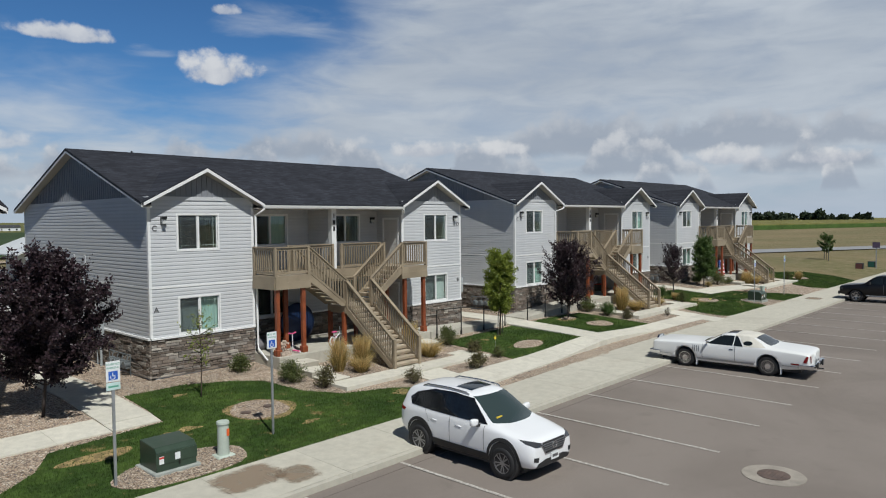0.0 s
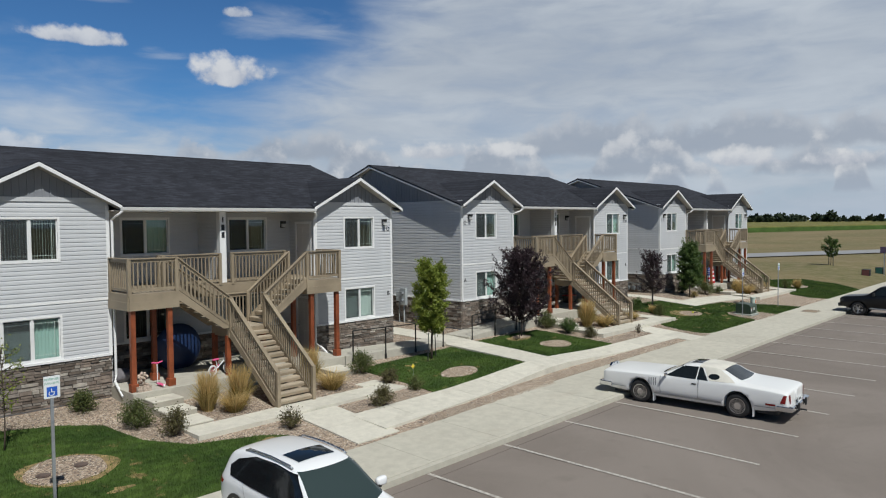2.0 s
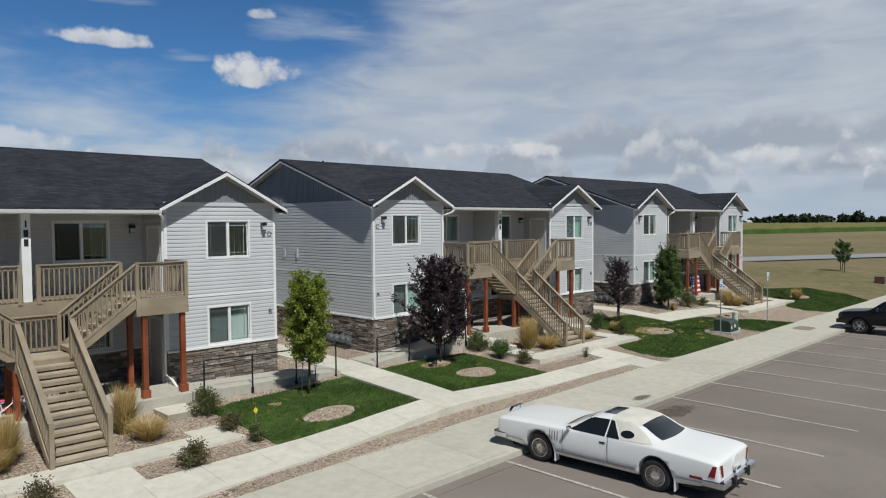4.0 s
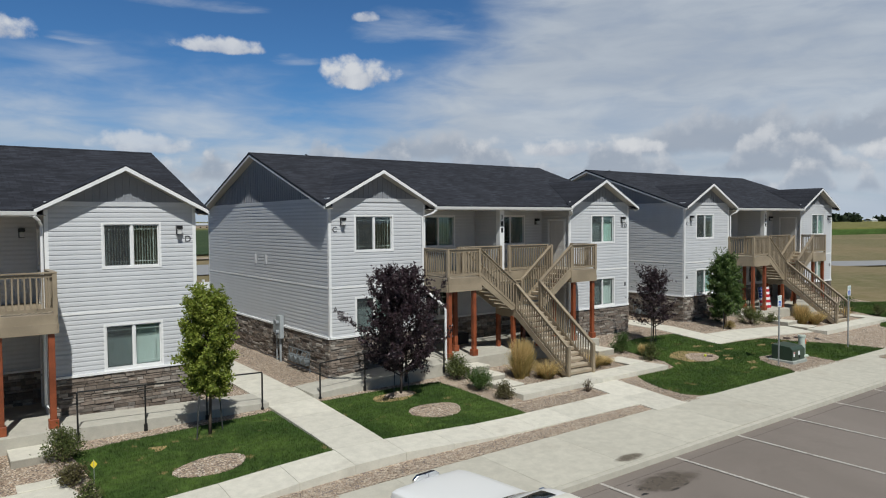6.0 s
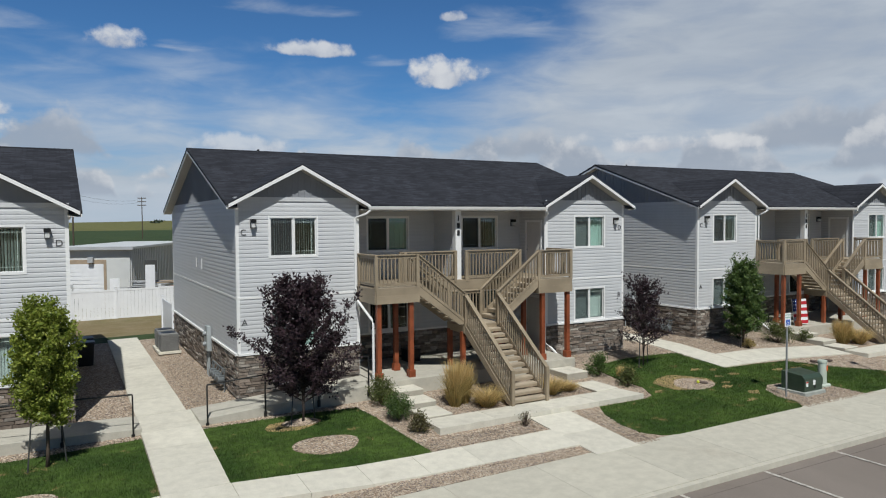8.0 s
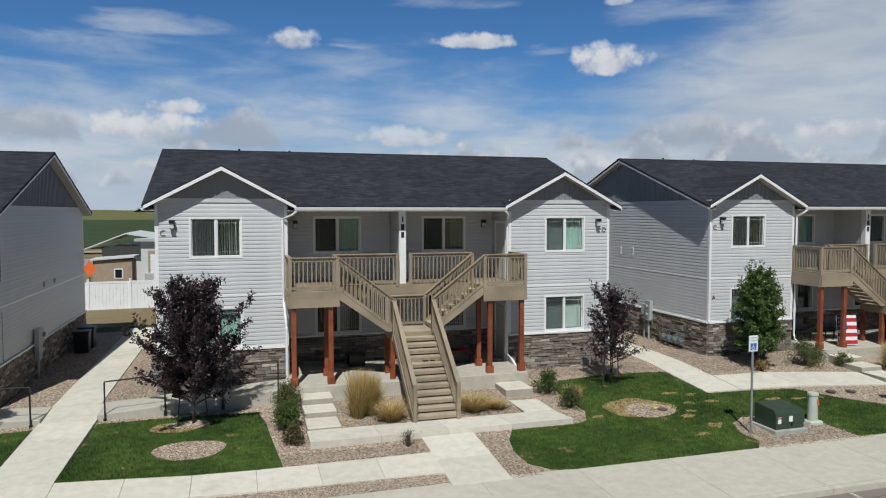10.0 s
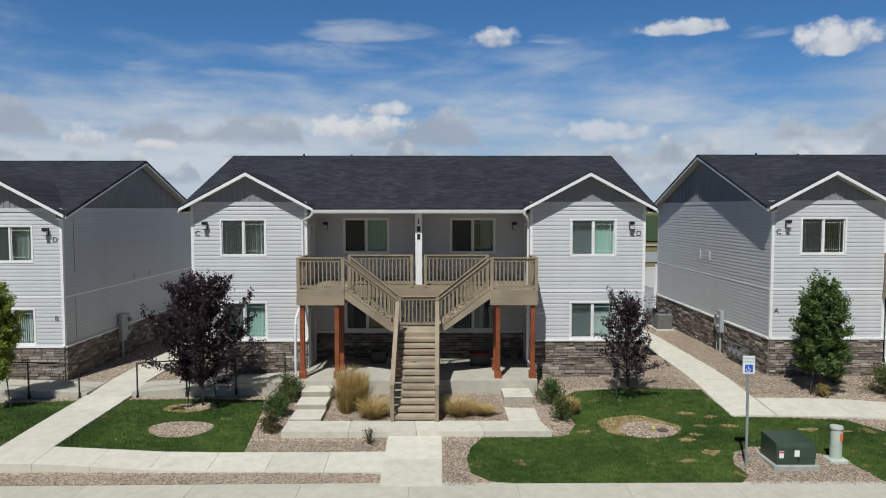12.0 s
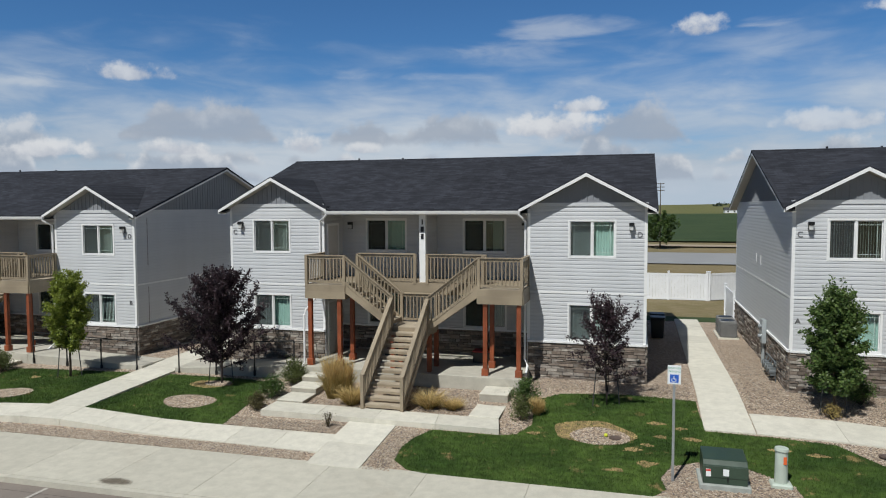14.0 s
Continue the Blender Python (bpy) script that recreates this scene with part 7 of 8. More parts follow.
def suv(at, turn):
    car = thing("suv_car", "white compact crossover with black cladding parked nose out", "car", "parked cars", at)
    car.rotation_euler, car.scale = (0, 0, radians(turn)), (0.985, 1.0, 1.09)
    st = [
        (-2.26, 0.46, 0.58, 0.74, 0.72, 0.72, 0.98, 0.58, 1.07, 1.08), (-2.20, 0.40, 0.66, 0.83, 0.74, 0.81, 1.02, 0.64, 1.20, 1.22), (-2.06, 0.34, 0.74, 0.89, 0.75, 0.87, 1.05, 0.655, 1.45, 1.49),
        (-1.85, 0.30, 0.80, 0.91, 0.75, 0.895, 1.06, 0.65, 1.555, 1.60), (-1.3, 0.26, 0.84, 0.92, 0.74, 0.90, 1.05, 0.635, 1.61, 1.655), (-0.5, 0.25, 0.85, 0.92, 0.72, 0.90, 1.03, 0.63, 1.635, 1.68),
        (0.15, 0.25, 0.85, 0.92, 0.71, 0.90, 1.02, 0.625, 1.60, 1.65), (0.40, 0.25, 0.85, 0.92, 0.71, 0.90, 1.02, 0.63, 1.51, 1.565), (0.80, 0.25, 0.85, 0.92, 0.71, 0.895, 1.02, 0.69, 1.25, 1.295), (1.12, 0.25, 0.85, 0.92, 0.70, 0.88, 1.01, 0.72, 1.075, 1.115),
        (1.5, 0.26, 0.84, 0.915, 0.69, 0.855, 0.975, 0.69, 1.02, 1.06), (1.9, 0.28, 0.79, 0.885, 0.66, 0.80, 0.90, 0.62, 0.945, 0.985), (2.12, 0.28, 0.74, 0.84, 0.62, 0.76, 0.87, 0.60, 0.915, 0.95), (2.25, 0.30, 0.66, 0.76, 0.60, 0.68, 0.80, 0.54, 0.85, 0.885), (2.29, 0.34, 0.56, 0.66, 0.58, 0.60, 0.73, 0.48, 0.78, 0.80),
    ]
    me = loft(st, (-1.40, 1.44), 0.37, 0.25)
    me.materials.clear()
    me.materials.append(CAR_WHITE)
    bvh = surface_of(me)
    part("body", me, None, car)
    low = min(v[1] for v in st)
    boxpart("underbody", CLADDING, car, st[0][0] + 0.35, st[-1][0] - 0.35, -0.72, 0.72, low - 0.06, low + 0.10)
    g = M["dark_glass"]
    car_glass(bvh, car, (
        ("pillar_trim", [(0.92, 1.075), (0.30, 1.535), (-0.35, 1.585), (-1.05, 1.565), (-1.62, 1.43), (-1.84, 1.29), (-1.72, 1.14), (-0.9, 1.10)], "y", (-1, 1), PIANO),
        ("side_window", [(0.88, 1.085), (0.30, 1.50), (-0.28, 1.555), (-0.26, 1.10)], "y", (-1, 1), g),
        ("side_window", [(-0.34, 1.10), (-0.35, 1.557), (-1.0, 1.54), (-1.12, 1.50), (-1.12, 1.115)], "y", (-1, 1), g),
        ("quarter_window", [(-1.18, 1.12), (-1.18, 1.49), (-1.62, 1.40), (-1.82, 1.27), (-1.70, 1.15)], "y", (-1, 1), g),
        ("windscreen", [(-0.75, 1.11), (-0.58, 1.56), (0.58, 1.56), (0.75, 1.11), (0.40, 1.085), (-0.40, 1.085)], "x", (1,), SCREEN),
        ("rear_window", [(-0.60, 1.12), (-0.52, 1.44), (0.52, 1.44), (0.60, 1.12)], "x", (-1,), g),
        ("sunroof", [(0.02, -0.40), (0.02, 0.40), (-0.50, 0.42), (-0.50, -0.42)], "z", (1,), g),
        ("sill_cladding", [(0.96, 0.28), (0.96, 0.46), (-0.92, 0.48), (-0.92, 0.28)], "y", (-1, 1), CLADDING),
        ("arch_cladding", arc_band(1.44, 0.38, 0.428, 0.505), "y", (-1, 1), CLADDING),
        ("arch_cladding", arc_band(-1.40, 0.38, 0.428, 0.505), "y", (-1, 1), CLADDING),
        ("grille", [(-0.47, 0.80), (-0.34, 0.60), (0.34, 0.60), (0.47, 0.80), (0.42, 0.845), (-0.42, 0.845)], "x", (1,), CLADDING),
        ("grille_wing", [(-0.60, 0.80), (-0.47, 0.785), (-0.34, 0.595), (0.34, 0.595), (0.47, 0.785), (0.60, 0.80), (0.485, 0.765), (0.35, 0.575), (-0.35, 0.575), (-0.485, 0.765)], "x", (1,), M["chrome"]),
        ("lower_intake", [(-0.66, 0.33), (-0.62, 0.42), (-0.36, 0.48), (0.36, 0.48), (0.62, 0.42), (0.66, 0.33)], "x", (1,), CLADDING),
        ("headlight", [(-0.48, 0.765), (-0.46, 0.84), (-0.64, 0.885), (-0.80, 0.91), (-0.80, 0.84), (-0.68, 0.775)], "x", (1,), LENS),
        ("headlight", [(0.48, 0.765), (0.46, 0.84), (0.64, 0.885), (0.80, 0.91), (0.80, 0.84), (0.68, 0.775)], "x", (1,), LENS),
        ("fog_recess", [(-0.60, 0.46), (-0.58, 0.56), (-0.74, 0.57), (-0.74, 0.48)], "x", (1,), CLADDING),
        ("fog_recess", [(0.60, 0.46), (0.58, 0.56), (0.74, 0.57), (0.74, 0.48)], "x", (1,), CLADDING),
        ("tail_light", [(-2.20, 0.96), (-2.16, 1.06), (-1.92, 1.02), (-1.98, 0.95)], "y", (-1, 1), TAIL),
        ("door_gap", [(0.86, 0.46), (0.872, 0.46), (0.872, 1.04), (0.86, 1.04)], "y", (-1, 1), SEAM),
        ("door_gap", [(-0.29, 0.46), (-0.278, 0.46), (-0.278, 1.07), (-0.29, 1.07)], "y", (-1, 1), SEAM),
        ("door_gap", [(-1.02, 0.82), (-1.008, 0.82), (-1.17, 1.08), (-1.182, 1.08)], "y", (-1, 1), SEAM),
    ))
    for s in (-1, 1):
        bm = bmesh.new()
        bmesh.ops.create_uvsphere(bm, u_segments=14, v_segments=10, radius=1.0)
        for v in bm.verts:
            v.co = Vector([math.copysign(abs(q) ** 0.6, q) for q in v.co])
            v.co = Vector((0.66 + v.co.x * 0.07, s * 1.03 + v.co.y * 0.125, 1.115 + v.co.z * (0.078 + 0.012 * v.co.y * s)))
        part("mirror", bm, CAR_WHITE, car, smooth=True)
        bm = bmesh.new()
        beam(bm, (0.68, s * 0.86, 1.03), (0.67, s * 1.0, 1.06), 0.09, 0.06)
        part("mirror_arm", bm, CLADDING, car)
        bm = bmesh.new()
        rod(bm, [(0.12, s * 0.60, 1.585), (0.02, s * 0.605, 1.622), (-0.6, s * 0.61, 1.648), (-1.35, s * 0.615, 1.628), (-1.52, s * 0.61, 1.57)], 0.022, 8)
        part("roof_rail", bm, ALLOY, car, "satin silver roof rail", smooth=True)
        for x in (0.02, -0.85):
            bm = bmesh.new()
            rod(bm, [(x - 0.10, s * 0.915, 0.90), (x + 0.10, s * 0.918, 0.90)], 0.016, 8)
            part("door_handle", bm, CAR_WHITE, car, smooth=True)
        for x in (-1.40, 1.44):
            wheel(car, x, s * 0.835, 0.37, s, "black_alloy", 1.09)
            bm = bmesh.new()
            disc(bm, (x, 0.40 if s > 0 else -0.905, 0.37), 0.424, 0.505, 32, "y")
            part("wheel_liner", bm, CLADDING, car)
    bm = bmesh.new()
    for i in range(14):
        a0, a1 = 2 * math.pi * i / 14, 2 * math.pi * (i + 1) / 14
        beam(bm, (2.305, 0.085 * math.cos(a0), 0.73 + 0.065 * math.sin(a0)), (2.305, 0.085 * math.cos(a1), 0.73 + 0.065 * math.sin(a1)), 0.02, 0.016, (1, 0, 0))
    part("badge", bm, M["chrome"], car)
    for z in (0.655, 0.70, 0.745, 0.79):
        w = 0.36 + (z - 0.62) * 0.5
        part("grille_bar", lay(bvh, [(-w, z), (-w, z + 0.012), (w, z + 0.012), (w, z)], "x", 1, 0.02), M["steel"], car)
    plate_bars(car, 2.31, 0.50, 1)
    boxpart("dash_card", plain("yellow_card", (0.7, 0.5, 0.05), 0.6), car, 0.96, 1.0, -0.56, -0.36, 1.165, 1.20)
    return car


def coupe(at, turn):
    car = thing("vintage_coupe", "long white vintage two-door coupe with a cream vinyl roof", "car", "parked cars", at)
    car.rotation_euler, car.scale = (0, 0, radians(turn)), (1.02, 1.0, 1.05)
    st = [
        (-2.93, 0.46, 0.78, 0.93, 0.60, 0.94, 0.80, 0.82, 0.86, 0.87), (-2.88, 0.40, 0.84, 0.97, 0.60, 0.965, 0.86, 0.83, 0.92, 0.93), (-2.6, 0.32, 0.88, 0.99, 0.60, 0.975, 0.90, 0.82, 0.965, 0.985), (-1.95, 0.27, 0.90, 1.0, 0.58, 0.97, 0.93, 0.80, 1.0, 1.02), (-1.50, 0.26, 0.90, 1.0, 0.58, 0.96, 0.945, 0.76, 1.03, 1.05),
        (-1.25, 0.25, 0.90, 1.0, 0.58, 0.955, 0.95, 0.70, 1.17, 1.20), (-0.95, 0.25, 0.90, 1.0, 0.57, 0.95, 0.95, 0.66, 1.32, 1.36), (-0.3, 0.25, 0.90, 1.0, 0.57, 0.95, 0.95, 0.655, 1.345, 1.385), (0.18, 0.25, 0.90, 1.0, 0.57, 0.95, 0.94, 0.65, 1.325, 1.365),
        (0.45, 0.25, 0.90, 1.0, 0.57, 0.955, 0.94, 0.70, 1.18, 1.22), (0.85, 0.25, 0.90, 1.0, 0.58, 0.965, 0.935, 0.78, 0.985, 1.0), (1.1, 0.26, 0.90, 1.0, 0.58, 0.97, 0.93, 0.80, 0.965, 0.985), (2.0, 0.28, 0.90, 1.0, 0.58, 0.975, 0.91, 0.82, 0.95, 0.975), (2.75, 0.32, 0.88, 0.98, 0.58, 0.965, 0.88, 0.83, 0.92, 0.95), (2.88, 0.36, 0.84, 0.96, 0.58, 0.945, 0.85, 0.82, 0.89, 0.91), (2.93, 0.42, 0.78, 0.92, 0.58, 0.90, 0.80, 0.78, 0.84, 0.86),
    ]
    me = loft(st, (-1.50, 1.58), 0.36, 0.65)
    me.materials.clear()
    me.materials.append(CAR_CREAM)
    bvh = surface_of(me)
    part("body", me, None, car)
    low = min(v[1] for v in st)
    boxpart("underbody", CLADDING, car, st[0][0] + 0.35, st[-1][0] - 0.35, -0.72, 0.72, low - 0.06, low + 0.10)
    g = M["dark_glass"]
    car_glass(bvh, car, (
        ("vinyl_roof", [(-0.28, -0.70), (-0.28, 0.70), (-0.95, 0.69), (-1.02, 0.63), (-1.02, -0.63), (-0.95, -0.69)], "z", (1,), VINYL),
        ("vinyl_quarter", [(-0.66, 0.97), (-0.43, 1.30), (-0.92, 1.30), (-1.24, 1.12), (-1.42, 0.99)], "y", (-1, 1), VINYL),
        ("side_window", [(0.72, 0.965), (0.22, 1.29), (-0.26, 1.31), (-0.24, 0.965)], "y", (-1, 1), g),
        ("quarter_window", [(-0.28, 0.965), (-0.29, 1.305), (-0.38, 1.30), (-0.62, 0.965)], "y", (-1, 1), g),
        ("windscreen", [(-0.72, 1.0), (-0.60, 1.28), (0.60, 1.28), (0.72, 1.0)], "x", (1,), g),
        ("rear_window", [(-0.64, 1.055), (-0.56, 1.315), (0.56, 1.315), (0.64, 1.055)], "x", (-1,), g),
        ("sunroof", [(0.10, -0.36), (0.10, 0.36), (-0.25, 0.36), (-0.25, -0.36)], "z", (1,), g),
        ("door_gap", [(-0.34, 0.36), (-0.326, 0.36), (-0.326, 0.96), (-0.34, 0.96)], "y", (-1, 1), SEAM),
        ("door_gap", [(0.88, 0.36), (0.892, 0.36), (0.892, 0.94), (0.88, 0.94)], "y", (-1, 1), SEAM),
        ("rocker_trim", [(1.1, 0.34), (1.1, 0.40), (-1.02, 0.40), (-1.02, 0.34)], "y", (-1, 1), M["steel"]),
        ("body_line", [(2.85, 0.43), (2.85, 0.45), (2.06, 0.45), (2.06, 0.43)], "y", (-1, 1), M["steel"]),
        ("body_line", [(-2.0, 0.43), (-2.0, 0.45), (-2.85, 0.45), (-2.85, 0.43)], "y", (-1, 1), M["steel"]),
        ("tail_wrap", [(-2.70, 0.60), (-2.80, 0.84), (-2.88, 0.84), (-2.84, 0.60)], "y", (-1, 1), TAIL),
        ("marker_light", [(-2.30, 0.50), (-2.30, 0.56), (-2.58, 0.56), (-2.58, 0.50)], "y", (-1, 1), TAIL),
        ("door_handle", [(-0.12, 0.80), (-0.12, 0.84), (-0.27, 0.84), (-0.27, 0.80)], "y", (-1, 1), CLADDING),
    ))
    for s in (-1, 1):
        for i in range(4):
            part("fender_louvre", lay(bvh, [(1.02 + i * 0.075, 0.62), (1.04 + i * 0.075, 0.62), (1.04 + i * 0.075, 0.86), (1.02 + i * 0.075, 0.86)], "y", s, 0.012), SEAM, car)
        bm = bmesh.new()
        pts = [(-0.78 + 0.17 * math.cos(a), 1.09 + 0.075 * math.sin(a)) for a in (2 * math.pi * i / 20 for i in range(20))]
        part("opera_window", lay(bvh, pts, "y", s, 0.014), g, car, "oval opera window")
        for x in (-1.50, 1.58):
            wheel(car, x, s * 0.86, 0.36, s, "wire", 1.05)
            bm = bmesh.new()
            disc(bm, (x, 0.45 if s > 0 else -0.75, 0.36), 0.40, 0.30, 24, "y")
            part("wheel_liner", bm, CLADDING, car)
            boxpart("mud_flap", M["white_plastic"], car, x - 0.46, x - 0.44, s * 0.86 - 0.10, s * 0.86 + 0.10, 0.10, 0.38)
        part("tail_light", lay(bvh, [(s * 0.70, 0.58), (s * 0.80, 0.58), (s * 0.88, 0.84), (s * 0.76, 0.84)], "x", -1, 0.012), TAIL, car)
        bm = bmesh.new()
        prism(bm, [(0.72, s * 0.97, 0.97), (0.66, s * 0.97, 0.97), (0.64, s * 0.97, 1.06), (0.72, s * 0.97, 1.06)], (0, s * 0.14, 0))
        part("mirror", bm, M["chrome"], car, bevel=0.01)
        part("headlight_door", lay(bvh, [(s * 0.45, 0.60), (s * 0.86, 0.60), (s * 0.86, 0.78), (s * 0.45, 0.78)], "x", 1, 0.01), CAR_CREAM, car)
    for x0, x1 in ((-3.06, -2.92), (2.92, 3.04)):
        boxpart("bumper", M["chrome"], car, x0, x1, -0.98, 0.98, 0.38, 0.54, label="chrome bumper", bevel=0.03)
        for s in (-1, 1):
            xa, xb = (x1 - 0.05, x1 + 0.35) if x0 < 0 else (x0 - 0.35, x0 + 0.05)
            boxpart("bumper_end", M["chrome"], car, xa, xb, s * 0.985 - 0.03, s * 0.985 + 0.03, 0.39, 0.53, bevel=0.015)
            xs = x0 - 0.05 if x0 < 0 else x1
            boxpart("overrider", CLADDING, car, xs, xs + 0.05, s * 0.42 - 0.04, s * 0.42 + 0.04, 0.36, 0.58, bevel=0.01)
    bm = bmesh.new()
    prism(bm, [(2.90, -0.34, 0.45), (2.90, 0.34, 0.45), (2.90, 0.34, 0.92), (2.90, 0.22, 1.0), (2.90, -0.22, 1.0), (2.90, -0.34, 0.92)], (0.08, 0, 0))
    part("grille", bm, M["chrome"], car, "tall chrome radiator grille", bevel=0.01)
    bm = bmesh.new()
    rod(bm, [(2.84, 0, 0.95), (2.84, 0, 1.03)], 0.02, 6, 0.005)
    part("hood_ornament", bm, M["chrome"], car)
    bm = bmesh.new()
    disc(bm, (-2.96, 0, 0.72), 0.19, 0.05, 24, "x")
    part("trunk_emblem", bm, CAR_CREAM, car, "round spare-wheel hump on the boot", bevel=0.01)
    bm = bmesh.new()
    rod(bm, [(-3.05, 0.1, 0.33), (-3.22, 0.1, 0.33)], 0.025, 8)
    part("tow_hitch", bm, CLADDING, car)
    plate_bars(car, -3.0, 0.62, -1)
    return car


def pickup(at, turn):
    car = thing("black_pickup", "black pickup truck parked nose towards the kerb", "car", "parked cars", at)
    car.rotation_euler = (0, 0, radians(turn))
    st = [
        (-2.9, 0.60, 0.86, 0.97, 0.85, 0.97, 1.20, 0.90, 1.25, 1.25), (-2.8, 0.50, 0.90, 1.0, 0.85, 1.0, 1.24, 0.92, 1.28, 1.28), (-1.0, 0.46, 0.92, 1.0, 0.82, 1.0, 1.24, 0.92, 1.29, 1.29), (-0.72, 0.46, 0.92, 1.0, 0.82, 0.99, 1.24, 0.80, 1.40, 1.42), (-0.60, 0.45, 0.92, 1.0, 0.82, 0.98, 1.22, 0.72, 1.80, 1.84),
        (0.2, 0.45, 0.92, 1.0, 0.80, 0.98, 1.20, 0.72, 1.86, 1.90), (0.75, 0.45, 0.92, 1.0, 0.80, 0.98, 1.19, 0.72, 1.80, 1.84), (1.25, 0.45, 0.92, 1.0, 0.80, 0.97, 1.18, 0.82, 1.33, 1.36), (1.5, 0.45, 0.92, 1.0, 0.80, 0.96, 1.16, 0.84, 1.22, 1.25), (2.5, 0.47, 0.90, 0.98, 0.78, 0.93, 1.10, 0.84, 1.15, 1.18), (2.8, 0.50, 0.86, 0.95, 0.76, 0.88, 1.05, 0.78, 1.08, 1.10), (2.88, 0.56, 0.78, 0.86, 0.76, 0.80, 0.98, 0.70, 1.0, 1.02),
    ]
    me = loft(st, (-1.78, 1.82), 0.41, 0.5)
    me.materials.clear()
    me.materials.append(CAR_DARK)
    bvh = surface_of(me)
    part("body", me, None, car)
    low = min(v[1] for v in st)
    boxpart("underbody", CLADDING, car, st[0][0] + 0.35, st[-1][0] - 0.35, -0.72, 0.72, low - 0.06, low + 0.10)
    g = M["dark_glass"]
    car_glass(bvh, car, (
        ("side_window", [(1.05, 1.27), (0.68, 1.72), (0.22, 1.78), (0.22, 1.27)], "y", (-1, 1), g),
        ("side_window", [(0.14, 1.27), (0.14, 1.78), (-0.50, 1.75), (-0.55, 1.28)], "y", (-1, 1), g),
        ("windscreen", [(-0.72, 1.32), (-0.62, 1.74), (0.62, 1.74), (0.72, 1.32)], "x", (1,), g),
        ("grille", [(-0.55, 0.72), (-0.55, 0.98), (0.55, 0.98), (0.55, 0.72)], "x", (1,), CLADDING),
        ("headlight", [(-0.62, 0.80), (-0.62, 0.97), (-0.82, 0.97), (-0.82, 0.82)], "x", (1,), LENS),
        ("headlight", [(0.62, 0.80), (0.62, 0.97), (0.82, 0.97), (0.82, 0.82)], "x", (1,), LENS),
        ("side_lamp", [(2.62, 0.84), (2.62, 1.0), (2.82, 0.98), (2.82, 0.84)], "y", (-1, 1), LENS),
        ("door_gap", [(0.17, 0.56), (0.185, 0.56), (0.185, 1.24), (0.17, 1.24)], "y", (-1, 1), SEAM),
    ))
    for s in (-1, 1):
        for x in (-1.78, 1.82):
            wheel(car, x, s * 0.87, 0.405, s, "alloy")
            bm = bmesh.new()
            disc(bm, (x, 0.45 if s > 0 else -0.75, 0.41), 0.45, 0.30, 24, "y")
            part("wheel_liner", bm, CLADDING, car)
        bm = bmesh.new()
        prism(bm, [(1.02, s * 0.99, 1.24), (0.92, s * 0.99, 1.24), (0.92, s * 0.99, 1.44), (1.02, s * 0.99, 1.44)], (0, s * 0.20, 0))
        part("mirror", bm, CLADDING, car, bevel=0.02)
        bm = bmesh.new()
        beam(bm, (-0.9, s * 0.98, 0.47), (1.2, s * 0.98, 0.47), 0.10, 0.05)
        part("running_board", bm, M["steel"], car)
    boxpart("bumper", CLADDING, car, 2.80, 2.95, -0.90, 0.90, 0.50, 0.72, bevel=0.03)
    return car


suv((-25.42, -12.10, lot(-25.7) + 0.005), -91.0)
coupe((-10.72, -13.02, lot(-10.7) - 0.005), 94.0)
pickup((16.6, -13.35, lot(16.6)), 91.0)


# ---- porch clutter ----
PINK = plain("pink_plastic", (0.75, 0.10, 0.26), 0.4, 0.05)
# blue lowered to near black: deep porch shade is put into the colour
BLUE = plain("shaded_blue_vinyl", (0.010, 0.028, 0.085), 0.45, 0.1)
GREY_CLOTH = plain("grey_cloth", (0.16, 0.15, 0.16), 0.9, 0.2)


def ring_bar(bm, c, r, t, n=20, axis="y"):
    for k in range(n):
        a0, a1 = 2 * math.pi * k / n, 2 * math.pi * (k + 1) / n
        p = lambda a: (c[0] + r * math.cos(a), c[1], c[2] + r * math.sin(a))
        beam(bm, p(a0), p(a1), t, t, (0, 1, 0))


def kids_bike(at, turn):
    b = thing("child_bicycle", "small pink and white child's bicycle on the porch", "bicycle", "", at)
    b.rotation_euler = (0, 0, radians(turn))
    for x in (-0.36, 0.36):
        w = new("wheel")
        w.parent = b
        bm = bmesh.new()
        ring_bar(bm, (x, 0, 0.19), 0.165, 0.045)
        part("tyre", bm, M["white_plastic"], w)
        bm = bmesh.new()
        for k in range(8):
            a = math.pi * k / 8
            rod(bm, [(x - 0.16 * math.cos(a), 0, 0.19 - 0.16 * math.sin(a)), (x + 0.16 * math.cos(a), 0, 0.19 + 0.16 * math.sin(a))], 0.004, 4)
        part("spoke_set", bm, PINK, w)
    bm = bmesh.new()
    rod(bm, [(-0.36, 0, 0.19), (-0.12, 0, 0.26), (0.24, 0, 0.48), (0.36, 0, 0.19)], 0.02, 8)
    rod(bm, [(-0.12, 0, 0.26), (-0.20, 0, 0.52)], 0.018, 8)
    rod(bm, [(0.24, 0, 0.48), (0.20, 0, 0.72)], 0.016, 8)
    part("bike_frame", bm, M["white_plastic"], b)
    boxpart("saddle", PINK, b, -0.32, -0.08, -0.06, 0.06, 0.52, 0.57, bevel=0.015)
    bm = bmesh.new()
    rod(bm, [(0.16, -0.24, 0.76), (0.21, -0.08, 0.72), (0.21, 0.08, 0.72), (0.16, 0.24, 0.76)], 0.014, 8)
    part("handlebar", bm, M["black"], b)
    bm = bmesh.new()
    prism(bm, [(-0.14, 0.03, 0.22), (0.02, 0.03, 0.30), (-0.02, 0.03, 0.36), (-0.2, 0.03, 0.28)], (0, 0.02, 0))
    part("chain_guard", bm, PINK, b)


